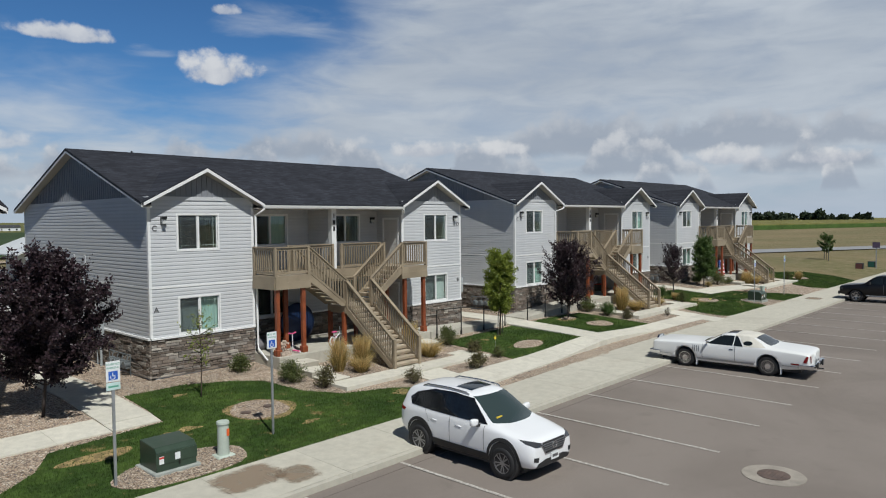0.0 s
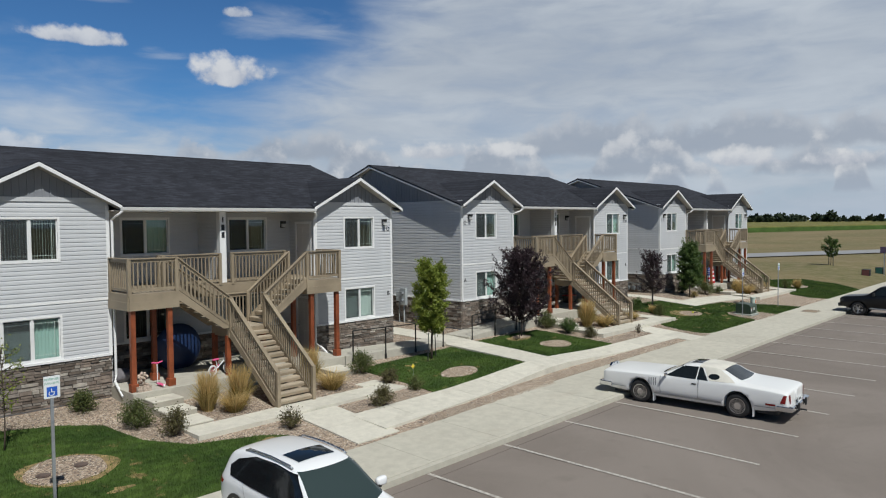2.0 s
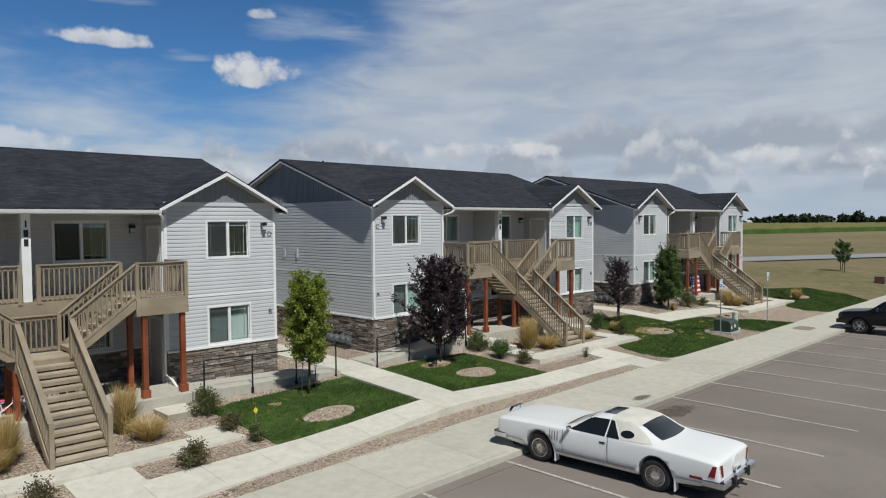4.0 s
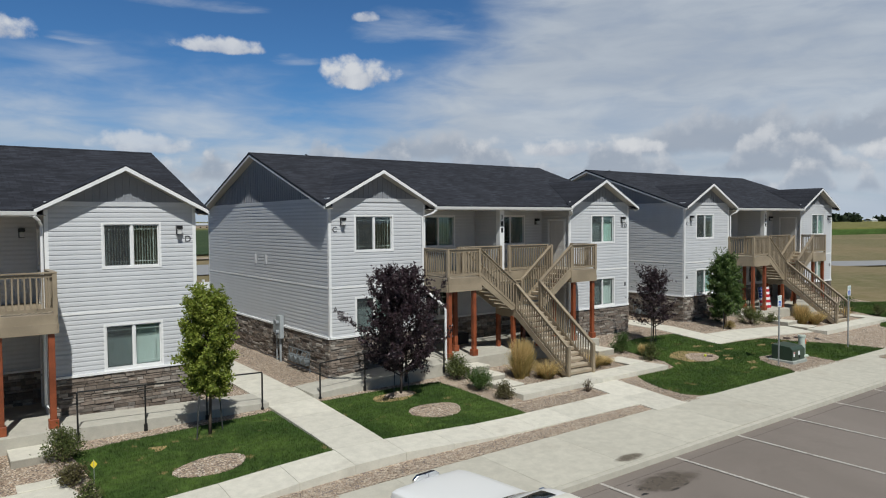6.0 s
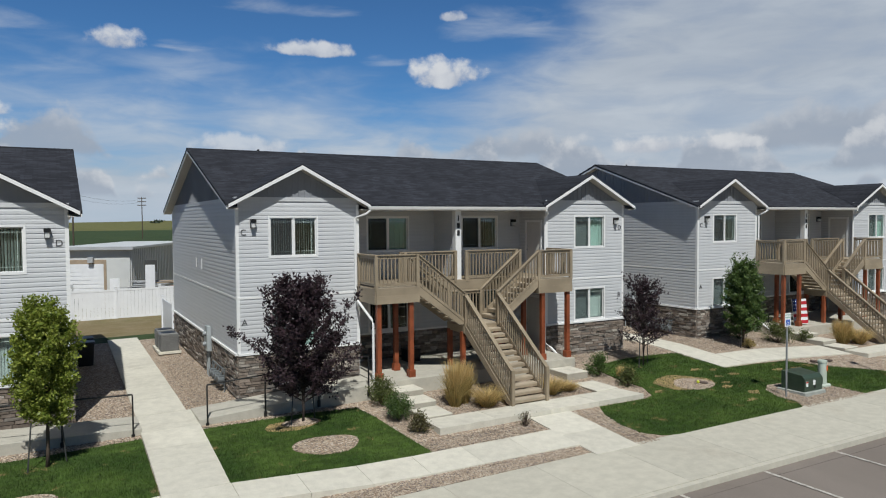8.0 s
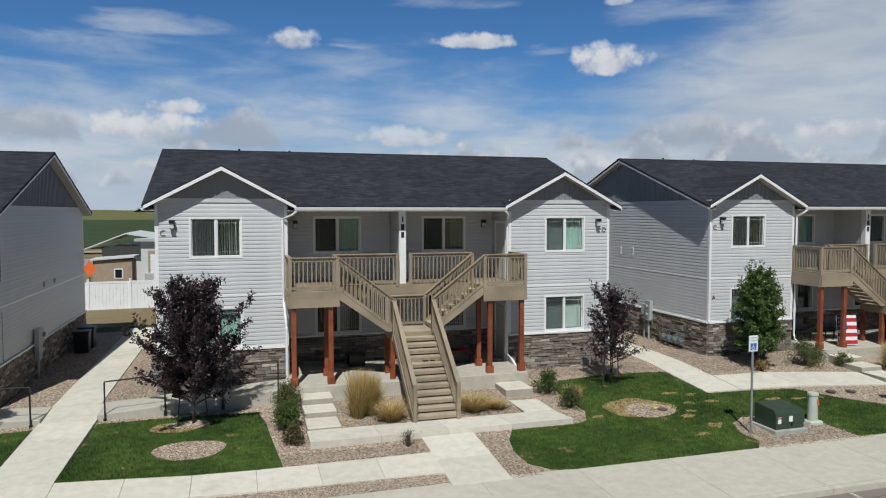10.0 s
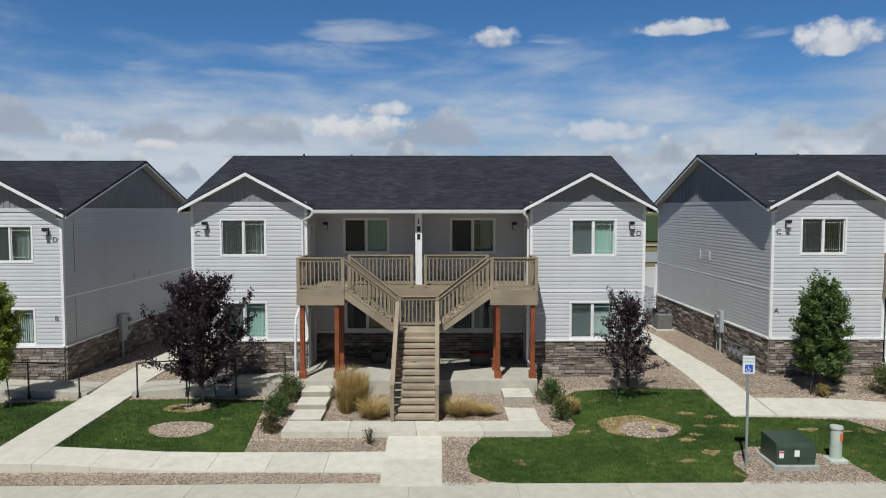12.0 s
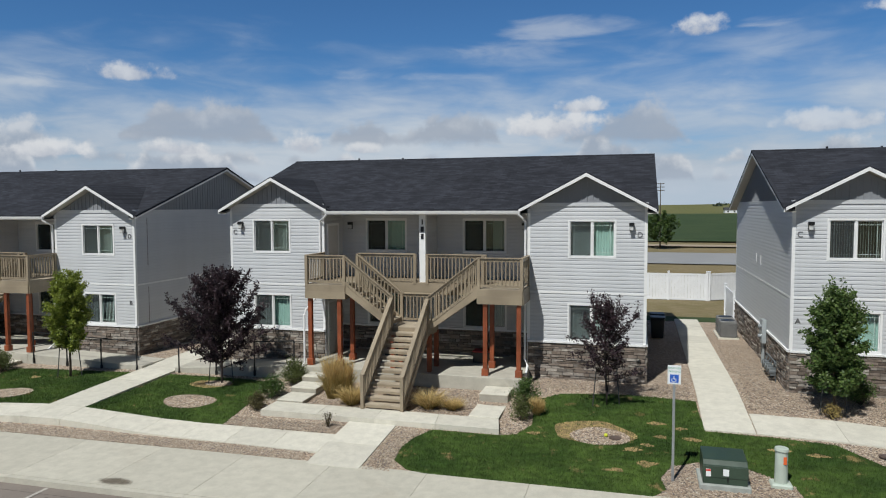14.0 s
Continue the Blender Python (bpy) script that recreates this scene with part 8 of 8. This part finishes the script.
ax = -20.58
az = base(ax) + SLAB
kids_bike((ax - 0.85, -1.12, az), 20)
sc = thing("kick_scooter", "small pink kick scooter standing by a porch post", "scooter", "", (ax - 2.98, -1.25, az))
boxpart("footboard", PINK, sc, -0.06, 0.06, -0.30, 0.15, 0.06, 0.09, bevel=0.01)
bm = bmesh.new()
rod(bm, [(0, 0.15, 0.07), (0, 0.18, 0.70)], 0.016, 8)
part("steering_tube", bm, M["white_plastic"], sc)
bm = bmesh.new()
rod(bm, [(-0.17, 0.18, 0.74), (0, 0.18, 0.70), (0.17, 0.18, 0.74)], 0.026, 8)
part("handlebar", bm, PINK, sc)
for y in (-0.27, 0.17):
    bm = bmesh.new()
    disc(bm, (-0.02, y, 0.05), 0.05, 0.04, 14, "x")
    part("scooter_wheel", bm, M["white_plastic"], sc)
bm = bmesh.new()
for i in range(60):
    r_ = random.Random(i)
    c = Matrix.Translation((r_.uniform(-0.12, 0.12), r_.uniform(-0.08, 0.08), r_.uniform(0.18, 0.55))) @ Matrix.Diagonal((0.05, 0.05, 0.055, 1))
    if i < 26:
        bmesh.ops.create_icosphere(bm, subdivisions=1, radius=1.0, matrix=c)
box(bm, -0.22, 0.22, -0.15, 0.15, 0.0, 0.16)
tagged(part("garden_statue", bm, plain("painted_stone", (0.45, 0.36, 0.29), 0.7, 0.5, 14, 40, 0.3)), "small painted garden statue on a brown base", "statue").location = (ax - 3.62, -1.48, az)
bm = bmesh.new()
bmesh.ops.create_uvsphere(bm, u_segments=28, v_segments=12, radius=1.0)
for v in bm.verts:
    v.co = Vector((v.co.x * 0.85, v.co.y * 0.20, max(-0.75, v.co.z * 0.85)))
pool = tagged(part("paddling_pool", bm, BLUE, smooth=True), "blue inflatable pool, darkened for porch shade, leaning at the porch wall", "pool")
pool.location = (ax - 1.35, 0.9, az + 0.76)
bm = bmesh.new()
bmesh.ops.create_icosphere(bm, subdivisions=3, radius=0.32)
for v in bm.verts:
    v.co.z = max(-0.2, v.co.z * 0.75) + 0.2
    v.co += v.co * 0.12 * noise.noise(v.co * 5)
tagged(part("laundry_bag", bm, GREY_CLOTH, smooth=True), "slumped grey cloth bag in the porch corner", "bag").location = (ax - 3.55, 0.35, az)

# flag board and chairs on the last porch
cx, cz = 20.52, base(20.52) + SLAB
fb = thing("flag_board", "large wooden board painted with stars and red and white stripes", "sign", "", (cx - 2.30, -1.3, cz))
fb.rotation_euler = (radians(-8), 0, radians(-12))
boxpart("board", M["sign_white"], fb, -0.42, 0.42, 0.0, 0.03, 0.05, 1.25)
boxpart("canton", plain("flag_blue", (0.03, 0.06, 0.22), 0.6, 0.15), fb, -0.42, 0.0, -0.006, 0.0, 0.66, 1.25)
for i in range(4):
    x0 = -0.42 if i < 2 else 0.0
    boxpart("stripe", plain("flag_red", (0.45, 0.02, 0.03), 0.6, 0.15), fb, x0, 0.42, -0.006, 0.0, 0.08 + i * 0.30, 0.23 + i * 0.30)
for i in range(3):
    for j in range(3):
        boxpart("star", M["sign_white"], fb, -0.36 + j * 0.12, -0.32 + j * 0.12, -0.011, -0.006, 0.78 + i * 0.17, 0.82 + i * 0.17)
for x in (cx - 3.2, cx - 1.5, ):
    ch = thing("camp_chair", "dark folding camp chair on the porch", "chair", "porch chairs", (x, 0.2, cz))
    boxpart("seat", GREY_CLOTH, ch, -0.26, 0.26, -0.24, 0.24, 0.40, 0.44, bevel=0.01)
    boxpart("backrest", GREY_CLOTH, ch, -0.26, 0.26, 0.22, 0.27, 0.44, 0.95, bevel=0.01)
    for px in (-0.24, 0.24):
        for py in (-0.22, 0.22):
            boxpart("leg", M["black"], ch, px - 0.015, px + 0.015, py - 0.015, py + 0.015, 0.0, 0.40)
for x, y, s in ((2.2, 0.6, 1.0), (-1.5, 1.0, 0.8)):
    bx = thing("storage_tub", "dark plastic storage tub on the porch", "box", "porch tubs", (x, y, SLAB))
    boxpart("tub", M["black"], bx, -0.35 * s, 0.35 * s, -0.25, 0.25, 0.0, 0.4, bevel=0.02)
    boxpart("tub_lid", plain("red_lid", (0.35, 0.02, 0.02), 0.5) if s == 1.0 else M["black"], bx, -0.37 * s, 0.37 * s, -0.27, 0.27, 0.40, 0.45, bevel=0.01)


# ---- behind the houses ----
def fence_run(a, b, label="white vinyl privacy fence"):
    a, b = Vector((*a, 0)), Vector((*b, 0))
    f = thing("vinyl_fence", label, "fence", "white fences")
    n = max(1, round((b - a).length / 2.4))
    for i in range(n + 1):
        p = a.lerp(b, i / n)
        z = 0.1 + base(p.x)
        boxpart("post", M["fence"], f, p.x - 0.065, p.x + 0.065, p.y - 0.065, p.y + 0.065, z - 0.4, z + 1.92)
        bm = bmesh.new()
        prism(bm, [(p.x - 0.08, p.y - 0.08, z + 1.92), (p.x + 0.08, p.y - 0.08, z + 1.92), (p.x + 0.08, p.y + 0.08, z + 1.92), (p.x - 0.08, p.y + 0.08, z + 1.92)], (0, 0, 0.05))
        part("post_cap", bm, M["fence"], f)
        if i < n:
            q = a.lerp(b, (i + 1) / n)
            for z0, h, w in ((0.12, 0.14, 0.05), (1.76, 0.12, 0.05)):
                bm = bmesh.new()
                beam(bm, (p.x, p.y, z + z0), (q.x, q.y, z + z0), w, h)
                part("rail", bm, M["fence"], f)
            for k in range(12):
                s, e = p.lerp(q, (k + 0.02) / 12), p.lerp(q, (k + 0.98) / 12)
                bm = bmesh.new()
                beam(bm, (s.x, s.y, z + 0.94), (e.x, e.y, z + 0.94), 0.022, 1.56)
                part("board", bm, M["fence"], f)


fence_run((-34, 24.2), (12.2, 24.2))
fence_run((12.35, 24.3), (17.0, 27.5))
for x in (0.0, 20.52):
    fence_run((x - 8.02, 13.3), (x - 8.02, 16.9), "short white vinyl fence return behind a house")
patch("back_strip", [(-45, 14.0), (-45, 15.8), (40, 15.8), (40, 14.0)], 0.0, M["field_green"], "narrow green lawn strip behind the houses", "lawn", 0.03, lambda x, y: land(x, 0) - 0.02)

METAL = plain("shed_metal", (0.60, 0.61, 0.60), 0.5, 0.05, 0.6)
METAL_D = plain("shed_metal_grey", (0.42, 0.43, 0.44), 0.5, 0.08, 0.6)
TAN = plain("tan_boards", (0.36, 0.28, 0.20), 0.7, 0.1)
sh = thing("metal_shed", "white metal shed with roller door and ribbed grey side", "shed", "", (-8.2, 32.0, -0.3))
sh.rotation_euler = (0, 0, radians(-24))
boxpart("wall", METAL, sh, -4.9, 0.0, 0.0, 14.0, 0.0, 4.25)
for i in range(34):
    boxpart("wall_rib", METAL, sh, 0.004, 0.06, 0.15 + i * 0.41, 0.35 + i * 0.41, 0.0, 4.2)
bm = bmesh.new()
prism(bm, [(-5.2, -0.35, 4.25), (0.35, -0.35, 4.25), (0.35, 14.3, 4.27), (-5.2, 14.3, 4.27)], (0, 0, 0.16))
part("roof", bm, METAL, sh)
boxpart("fascia", METAL_D, sh, -5.2, 0.36, -0.40, -0.352, 4.20, 4.42)
rd = boxpart("roller_door", M["fence"], sh, -4.1, -1.78, -0.05, -0.004, 0.0, 3.2)
for i in range(11):
    boxpart("door_rib", M["fence"], rd, -4.1, -1.78, -0.075, -0.05, 0.05 + i * 0.29, 0.28 + i * 0.29)
boxpart("door_surround", TAN, sh, -4.3, -1.6, -0.06, -0.004, 3.21, 3.5)
for u in (-4.3, -1.775):
    boxpart("door_jamb", TAN, sh, u, u + 0.175, -0.06, -0.004, 0.0, 3.205)
boxpart("side_door", M["fence"], sh, -1.38, -0.72, -0.05, -0.004, 0.0, 2.15)
boxpart("lamp_box", METAL_D, sh, -2.75, -2.4, -0.35, -0.06, 3.3, 3.7)
ld = thing("lumber_pile", "dark heap of boards and sheet metal behind the fence", "pile", "", (-6.4, 28.6, -0.1))
for i in range(14):
    r_ = random.Random(i)
    bm = bmesh.new()
    x, y, z = r_.uniform(-1.8, 1.8), r_.uniform(-0.5, 0.5), 1.55 + i * 0.035
    beam(bm, (x - r_.uniform(0.8, 1.6), y, z), (x + r_.uniform(0.8, 1.6), y + r_.uniform(-0.3, 0.3), z + r_.uniform(-0.1, 0.1)), 0.28, 0.05)
    part("board", bm, TAN if i % 3 == 0 else METAL_D, ld)
boxpart("pile_base", M["stake"], ld, -2.2, 2.2, -0.6, 0.6, -0.3, 1.55)
boxpart("leaning_sheet", M["fence"], ld, -1.25, -0.65, -0.75, -0.70, 1.5, 3.1)
boxpart("dark_bin", M["stake"], ld, -1.2, -0.5, -0.69, -0.4, 2.6, 3.4)
for i in range(5):
    bm = bmesh.new()
    beam(bm, (0.2 + i * 0.3, -0.72, 1.6 + 0.07 * (i % 3)), (1.4 + i * 0.15, -0.75, 1.7 + 0.05 * (i % 2)), 0.20, 0.06)
    part("orange_board", bm, plain("faded_orange", (0.42, 0.12, 0.06), 0.8, 0.2) if i == 0 else ld.children[-1].data.materials[0], ld)

ts = thing("tan_shed", "small tan wooden shed with a pale roof", "shed", "", (-15.0, 36.0, -0.4))
boxpart("wall", TAN, ts, -1.4, 1.4, 0.0, 2.5, 0.0, 2.75)
bm = bmesh.new()
prism(bm, [(-1.6, -0.2, 2.75), (1.6, -0.2, 2.95), (1.6, 2.7, 2.95), (-1.6, 2.7, 2.75)], (0, 0, 0.12))
part("roof", bm, METAL, ts)
wn = boxpart("window", M["fence"], ts, 0.1, 0.75, -0.04, -0.004, 1.3, 2.1)
boxpart("pane", M["dark_glass"], wn, 0.18, 0.67, -0.05, -0.041, 1.38, 2.02)
bn = thing("open_barn", "open-fronted barn with a white gable roof", "barn", "", (-16.2, 48.0, -0.5))
boxpart("wall", METAL, bn, -1.2, 9.0, 0.3, 10.0, 0.0, 3.3)
# dark board added for the shade under the gable; the wall behind is solid
boxpart("gable_shade", M["stake"], bn, -1.6, 2.6, 0.0, 0.28, 2.4, 3.4)
for s in (-1, 1):
    bm = bmesh.new()
    prism(bm, [(0.5, -0.3, 4.55), (0.5, 10.3, 4.55), (0.5 + s * (3.6 if s < 0 else 8.6), 10.3, 3.1), (0.5 + s * (3.6 if s < 0 else 8.6), -0.3, 3.1)], (0, 0, 0.12))
    part("roof", bm, METAL, bn)
sg = thing("road_work_sign", "orange diamond road-work sign leaning behind the fence", "sign", "", (-16.2, 33.6, 1.9))
bm = bmesh.new()
prism(bm, [(-0.45, 0, 0), (0, 0, -0.62), (0.45, 0, 0), (0, 0, 0.66)], (0, 0.02, 0))
part("sign_plate", bm, plain("sign_orange", (0.85, 0.16, 0.03), 0.5, 0.04), sg)
boxpart("sign_stand", M["stake"], sg, -0.04, 0.04, 0.03, 0.07, -2.2, 0.4)
mc = thing("farm_trailer", "dark flatbed trailer with machinery behind the fence", "trailer", "", (-12.6, 34.0, -0.4))
boxpart("deck", M["stake"], mc, -1.6, 1.6, -0.8, 0.8, 0.7, 0.9)
boxpart("machine", METAL_D, mc, 0.2, 1.5, -0.5, 0.5, 0.9, 1.9, bevel=0.05)
for x in (-1.0, 0.9):
    bm = bmesh.new()
    disc(bm, (x, -0.95, 0.45), 0.45, 0.2, 20, "y")
    part("wheel", bm, TYRE, mc)


def power_pole(x, y, z0, h, arms):
    p = thing("power_pole", "brown wooden power pole with crossarms", "power pole", "power poles", (x, y, z0))
    bm = bmesh.new()
    rod(bm, [(0, 0, 0), (0, 0, h)], 0.20, 8, 0.14)
    part("pole", bm, M["bark"], p)
    for k in range(arms):
        boxpart("crossarm", M["bark"], p, -1.5, 1.5, -0.12, 0.12, h - 0.5 - k * 1.3, h - 0.25 - k * 1.3)
        for q in (-1.3, -0.6, 0.6, 1.3):
            boxpart("insulator", METAL_D, p, q - 0.06, q + 0.06, -0.06, 0.06, h - 0.25 - k * 1.3, h - k * 1.3)


power_pole(-8.9, 150, -1.0, 13.4, 3)
power_pole(16.5, 260, 0.0, 15.4, 3)
for z in (11.3, 12.2):
    bm = bmesh.new()
    rod(bm, [Vector((-8.9, 150, z)).lerp((16.5, 260, z + 2.4), f) - Vector((0, 0, 2.2 * f * (1 - f) * 2)) for f in (0, 0.2, 0.4, 0.6, 0.8, 1)], 0.02, 4)
    tagged(part("power_line", bm, M["black"]), "thin sagging power line between poles", "cable", "power lines")


# ---- far country ----
def sheet(name, pts, mat, label, category, thick=0.02):
    bm = bmesh.new()
    f = bm.faces.new([bm.verts.new(p) for p in pts])
    r = bmesh.ops.extrude_face_region(bm, geom=[f])
    for v in [g for g in r["geom"] if isinstance(g, bmesh.types.BMVert)]:
        v.co.z -= thick
    return tagged(part(name, bm, M[mat] if isinstance(mat, str) else mat), label, category, "", "structure")


ROAD = plain("road_grey", (0.27, 0.27, 0.27), 0.85, 0.08, 0.4)
m_, n_ = material("corn_crop")
p_ = n_.add("ShaderNodeNewGeometry").outputs["Position"]
a_ = n_.noise(n_.vmath("MULTIPLY", p_, (0.25, 1.6, 1)), 0.25, 6, 0.7).outputs[0]
b_ = n_.noise(p_, 2.0, 4, 0.7).outputs[0]
zz_ = n_.xyz(p_)[2]
c_ = n_.mix(n_.ramp(zz_, 1.2, 2.1), (0.048, 0.085, 0.020), (0.165, 0.155, 0.052))
v_ = n_.math("MULTIPLY", n_.ramp(a_, 0.3, 0.7, 0.75, 1.25), n_.ramp(b_, 0.3, 0.7, 0.8, 1.2))
CORN_TOP = finish(m_, n_, n_.vmath("MULTIPLY", c_, n_.join(v_, v_, v_)), 0.9, b_, 0.6, 0.2, spec=0.15)

sheet("far_road", [(50, 35.5, -0.42), (80, 18.4, -0.42), (105, 6.2, -0.42), (260, -66, -0.42), (330, -98, -0.42), (121, 8.2, -0.42), (93, 22.5, -0.42), (58, 43, -0.42)], ROAD, "grey country road crossing the dry fields", "road")
sheet("green_verge", [(34, 4, -0.40), (34, -8.2, -0.40), (41, -8.2, -0.40), (46, -4.5, -0.40), (44, 3, -0.40)], "field_green", "mown green verge past the last house", "lawn")


def corn():
    rng = np.random.default_rng(4)
    vs, fs = [], []
    x0, y0, dx, dy = 240.0, 116.0, 215.0, -56.0
    nu, nv = 90, 26
    for j in range(nv):
        for i in range(nu):
            u = -0.6 + 2.6 * i / (nu - 1)
            d = (j / (nv - 1)) ** 2 * 1400
            px, py = x0 + dx * u + d * 0.95, y0 + dy * u + d * 0.31
            z = -0.6 if j == 0 else (2.0 + rng.uniform(-0.25, 0.3) + d * 0.001)
            vs.append((px + rng.uniform(-0.6, 0.6), py + (0.0 if j != 1 else 0.0), z))
    for j in range(nv - 1):
        for i in range(nu - 1):
            a = j * nu + i
            fs.append((a, a + 1, a + nu + 1, a + nu))
    ob = new("corn_field", quads("corn_field", vs, fs, CORN_TOP))
    tagged(ob, "wide field of tasselled corn, green at its edge", "crop", "", "stuff")


corn()
sheet("pale_field", [(-260, 190, -0.30), (-120, 118, -0.30), (120, 116, -0.30), (200, 112, -0.30), (420, 260, -0.20), (620, 640, -0.2), (-620, 640, -0.2)], "field_green", "wide green field behind the fence", "field")
sheet("back_road", [(-120, 62, -0.36), (60, 62, -0.36), (60, 82, -0.36), (-120, 84, -0.36)], ROAD, "pale grey road behind the fence", "road")
sheet("farm_track", [(-120, 100, -0.33), (120, 98, -0.33), (120, 104, -0.33), (-120, 106, -0.33)], plain("track_dust", (0.34, 0.27, 0.19), 0.9, 0.1), "dusty farm track at the edge of a field", "track")
hill_v, hill_f = [], []
for j, (y, z) in enumerate(((610, -0.6), (760, 1.6), (950, 3.8), (1300, 7.0), (1900, 10.5))):
    for i in range(31):
        x = -1800 + i * 120
        hill_v.append((x, y + 30 * math.sin(i * 0.7), z * (1.0 + 0.25 * math.sin(i * 0.9 + j)) * (1.0 if x < 500 else max(0.0, 1 - (x - 500) / 600))))
for j in range(4):
    for i in range(30):
        a = j * 31 + i
        hill_f.append((a, a + 1, a + 32, a + 31))
tagged(new("low_hills", quads("low_hills", hill_v, hill_f, M["field_pale"])), "low pale hills of dry grass on the horizon", "hills", "", "structure")


def tree_belt():
    """Far woods: many separate clumpy crowns joined as one."""
    rng = np.random.default_rng(12)
    pts = []
    for i in range(105):
        a = rng.uniform(52, 92)
        d = rng.uniform(780, 980)
        cx, cy = d * math.sin(radians(a)), d * math.cos(radians(a)) - 20
        if 64.0 < a < 65.0 or 79 < a < 80.0:
            continue
        h = rng.uniform(4.5, 11.5) * (1.0 if a < 75 else 0.7)
        w = h * rng.uniform(0.4, 0.75)
        n = 130
        e = rng.normal(0, 1, (n, 3))
        e /= np.linalg.norm(e, axis=1)[:, None]
        e *= rng.uniform(0.55, 1.0, (n, 1))
        pts.append(e * (w, w, h * 0.52) + (cx, cy, h * 0.5))
    for i in range(26):
        a = rng.uniform(-55, 30)
        d = rng.uniform(1000, 1500)
        h = rng.uniform(4, 10)
        n = 50
        e = rng.normal(0, 0.6, (n, 3))
        pts.append(e * (h * 0.9, h * 0.9, h * 0.4) + (d * math.sin(radians(a)), d * math.cos(radians(a)), 4.0 + h * 0.4))
    me = raw_mesh("far_woods", leaves_at(np.concatenate(pts), 4.6, rng, 0.9), 4, M["leaf_far"])
    tagged(new("far_woods", me), "dark distant tree belt on the horizon", "woods", "", "stuff")


tree_belt()
tree("field_tree", "round dark green tree standing by the road", (11.4, 95.0, -0.5), 5.4, 0.9, 2.3, oval, M["leaf_green"], M["bark"], 40, 8, 20, 0.28, 0.6, 0.14, 61, group="")


def far_house(x, y, z, w, d, h, wall, roof, label):
    f = thing("far_house", label, "house", "far houses", (x, y, z))
    boxpart("wall", wall, f, -w / 2, w / 2, -d / 2, d / 2, 0, h)
    for s in (-1, 1):
        bm = bmesh.new()
        prism(bm, [(-w / 2 - 0.5, 0, h + d * 0.2), (w / 2 + 0.5, 0, h + d * 0.2), (w / 2 + 0.5, s * (d / 2 + 0.5), h), (-w / 2 - 0.5, s * (d / 2 + 0.5), h)], (0, 0, 0.2))
        part("roof", bm, roof, f)
    for i in range(4):
        u = -w / 2 + (i + 0.5) * w / 4
        wn = boxpart("window", M["dark_glass"], f, u - 0.7, u + 0.7, -d / 2 - 0.06, -d / 2 - 0.004, 1.0, 2.2)


ROOF_D = plain("dark_far_roof", (0.05, 0.05, 0.055), 0.8, 0.1)
YEL = plain("yellow_boards", (0.55, 0.33, 0.06), 0.8, 0.1)
far_house(93, 640, -0.3, 21, 10, 3.2, M["fence"], ROOF_D, "long low white house with a dark roof")
far_house(117, 645, -0.3, 22, 11, 3.3, YEL, YEL, "unfinished house with bare yellow sheathing")
far_house(150, 690, 0.3, 24, 11, 3.4, M["fence"], ROOF_D, "far pale house with a grey roof")
far_house(205, 720, 0.6, 26, 11, 3.6, TAN, METAL_D, "far tan farmhouse on a low rise")
far_house(840, 330, 0.0, 18, 9, 4.0, M["fence"], METAL, "far white farm building among trees")

# bins and signs by the road end
for x, y, m, lab in ((44.5, -5.5, "red", "dark red and black utility box in dry grass"), (48.5, -5.8, "sign_green", "green utility box in dry grass")):
    ub = thing("utility_box", lab, "utility box", "roadside boxes", (x, y, -0.45))
    boxpart("casing", M["black"], ub, -0.3, 0.3, -0.35, 0.35, 0.0, 0.95, bevel=0.03)
    boxpart("face", plain("box_face", (0.14, 0.05, 0.045), 0.6, 0.1) if m == "red" else plain("box_green", (0.02, 0.10, 0.08), 0.5, 0.1), ub, -0.33, -0.301, -0.3, 0.3, 0.05, 0.9)
ss = thing("street_sign", "small dark street sign on a steel post", "sign", "", (46.5, -6.6, -0.45))
boxpart("sign_post", M["steel"], ss, -0.04, 0.04, -0.04, 0.04, 0, 2.6)
boxpart("sign_plate", plain("sign_purple", (0.10, 0.07, 0.12), 0.5, 0.1), ss, -0.06, -0.041, -0.35, 0.35, 2.5, 3.1)
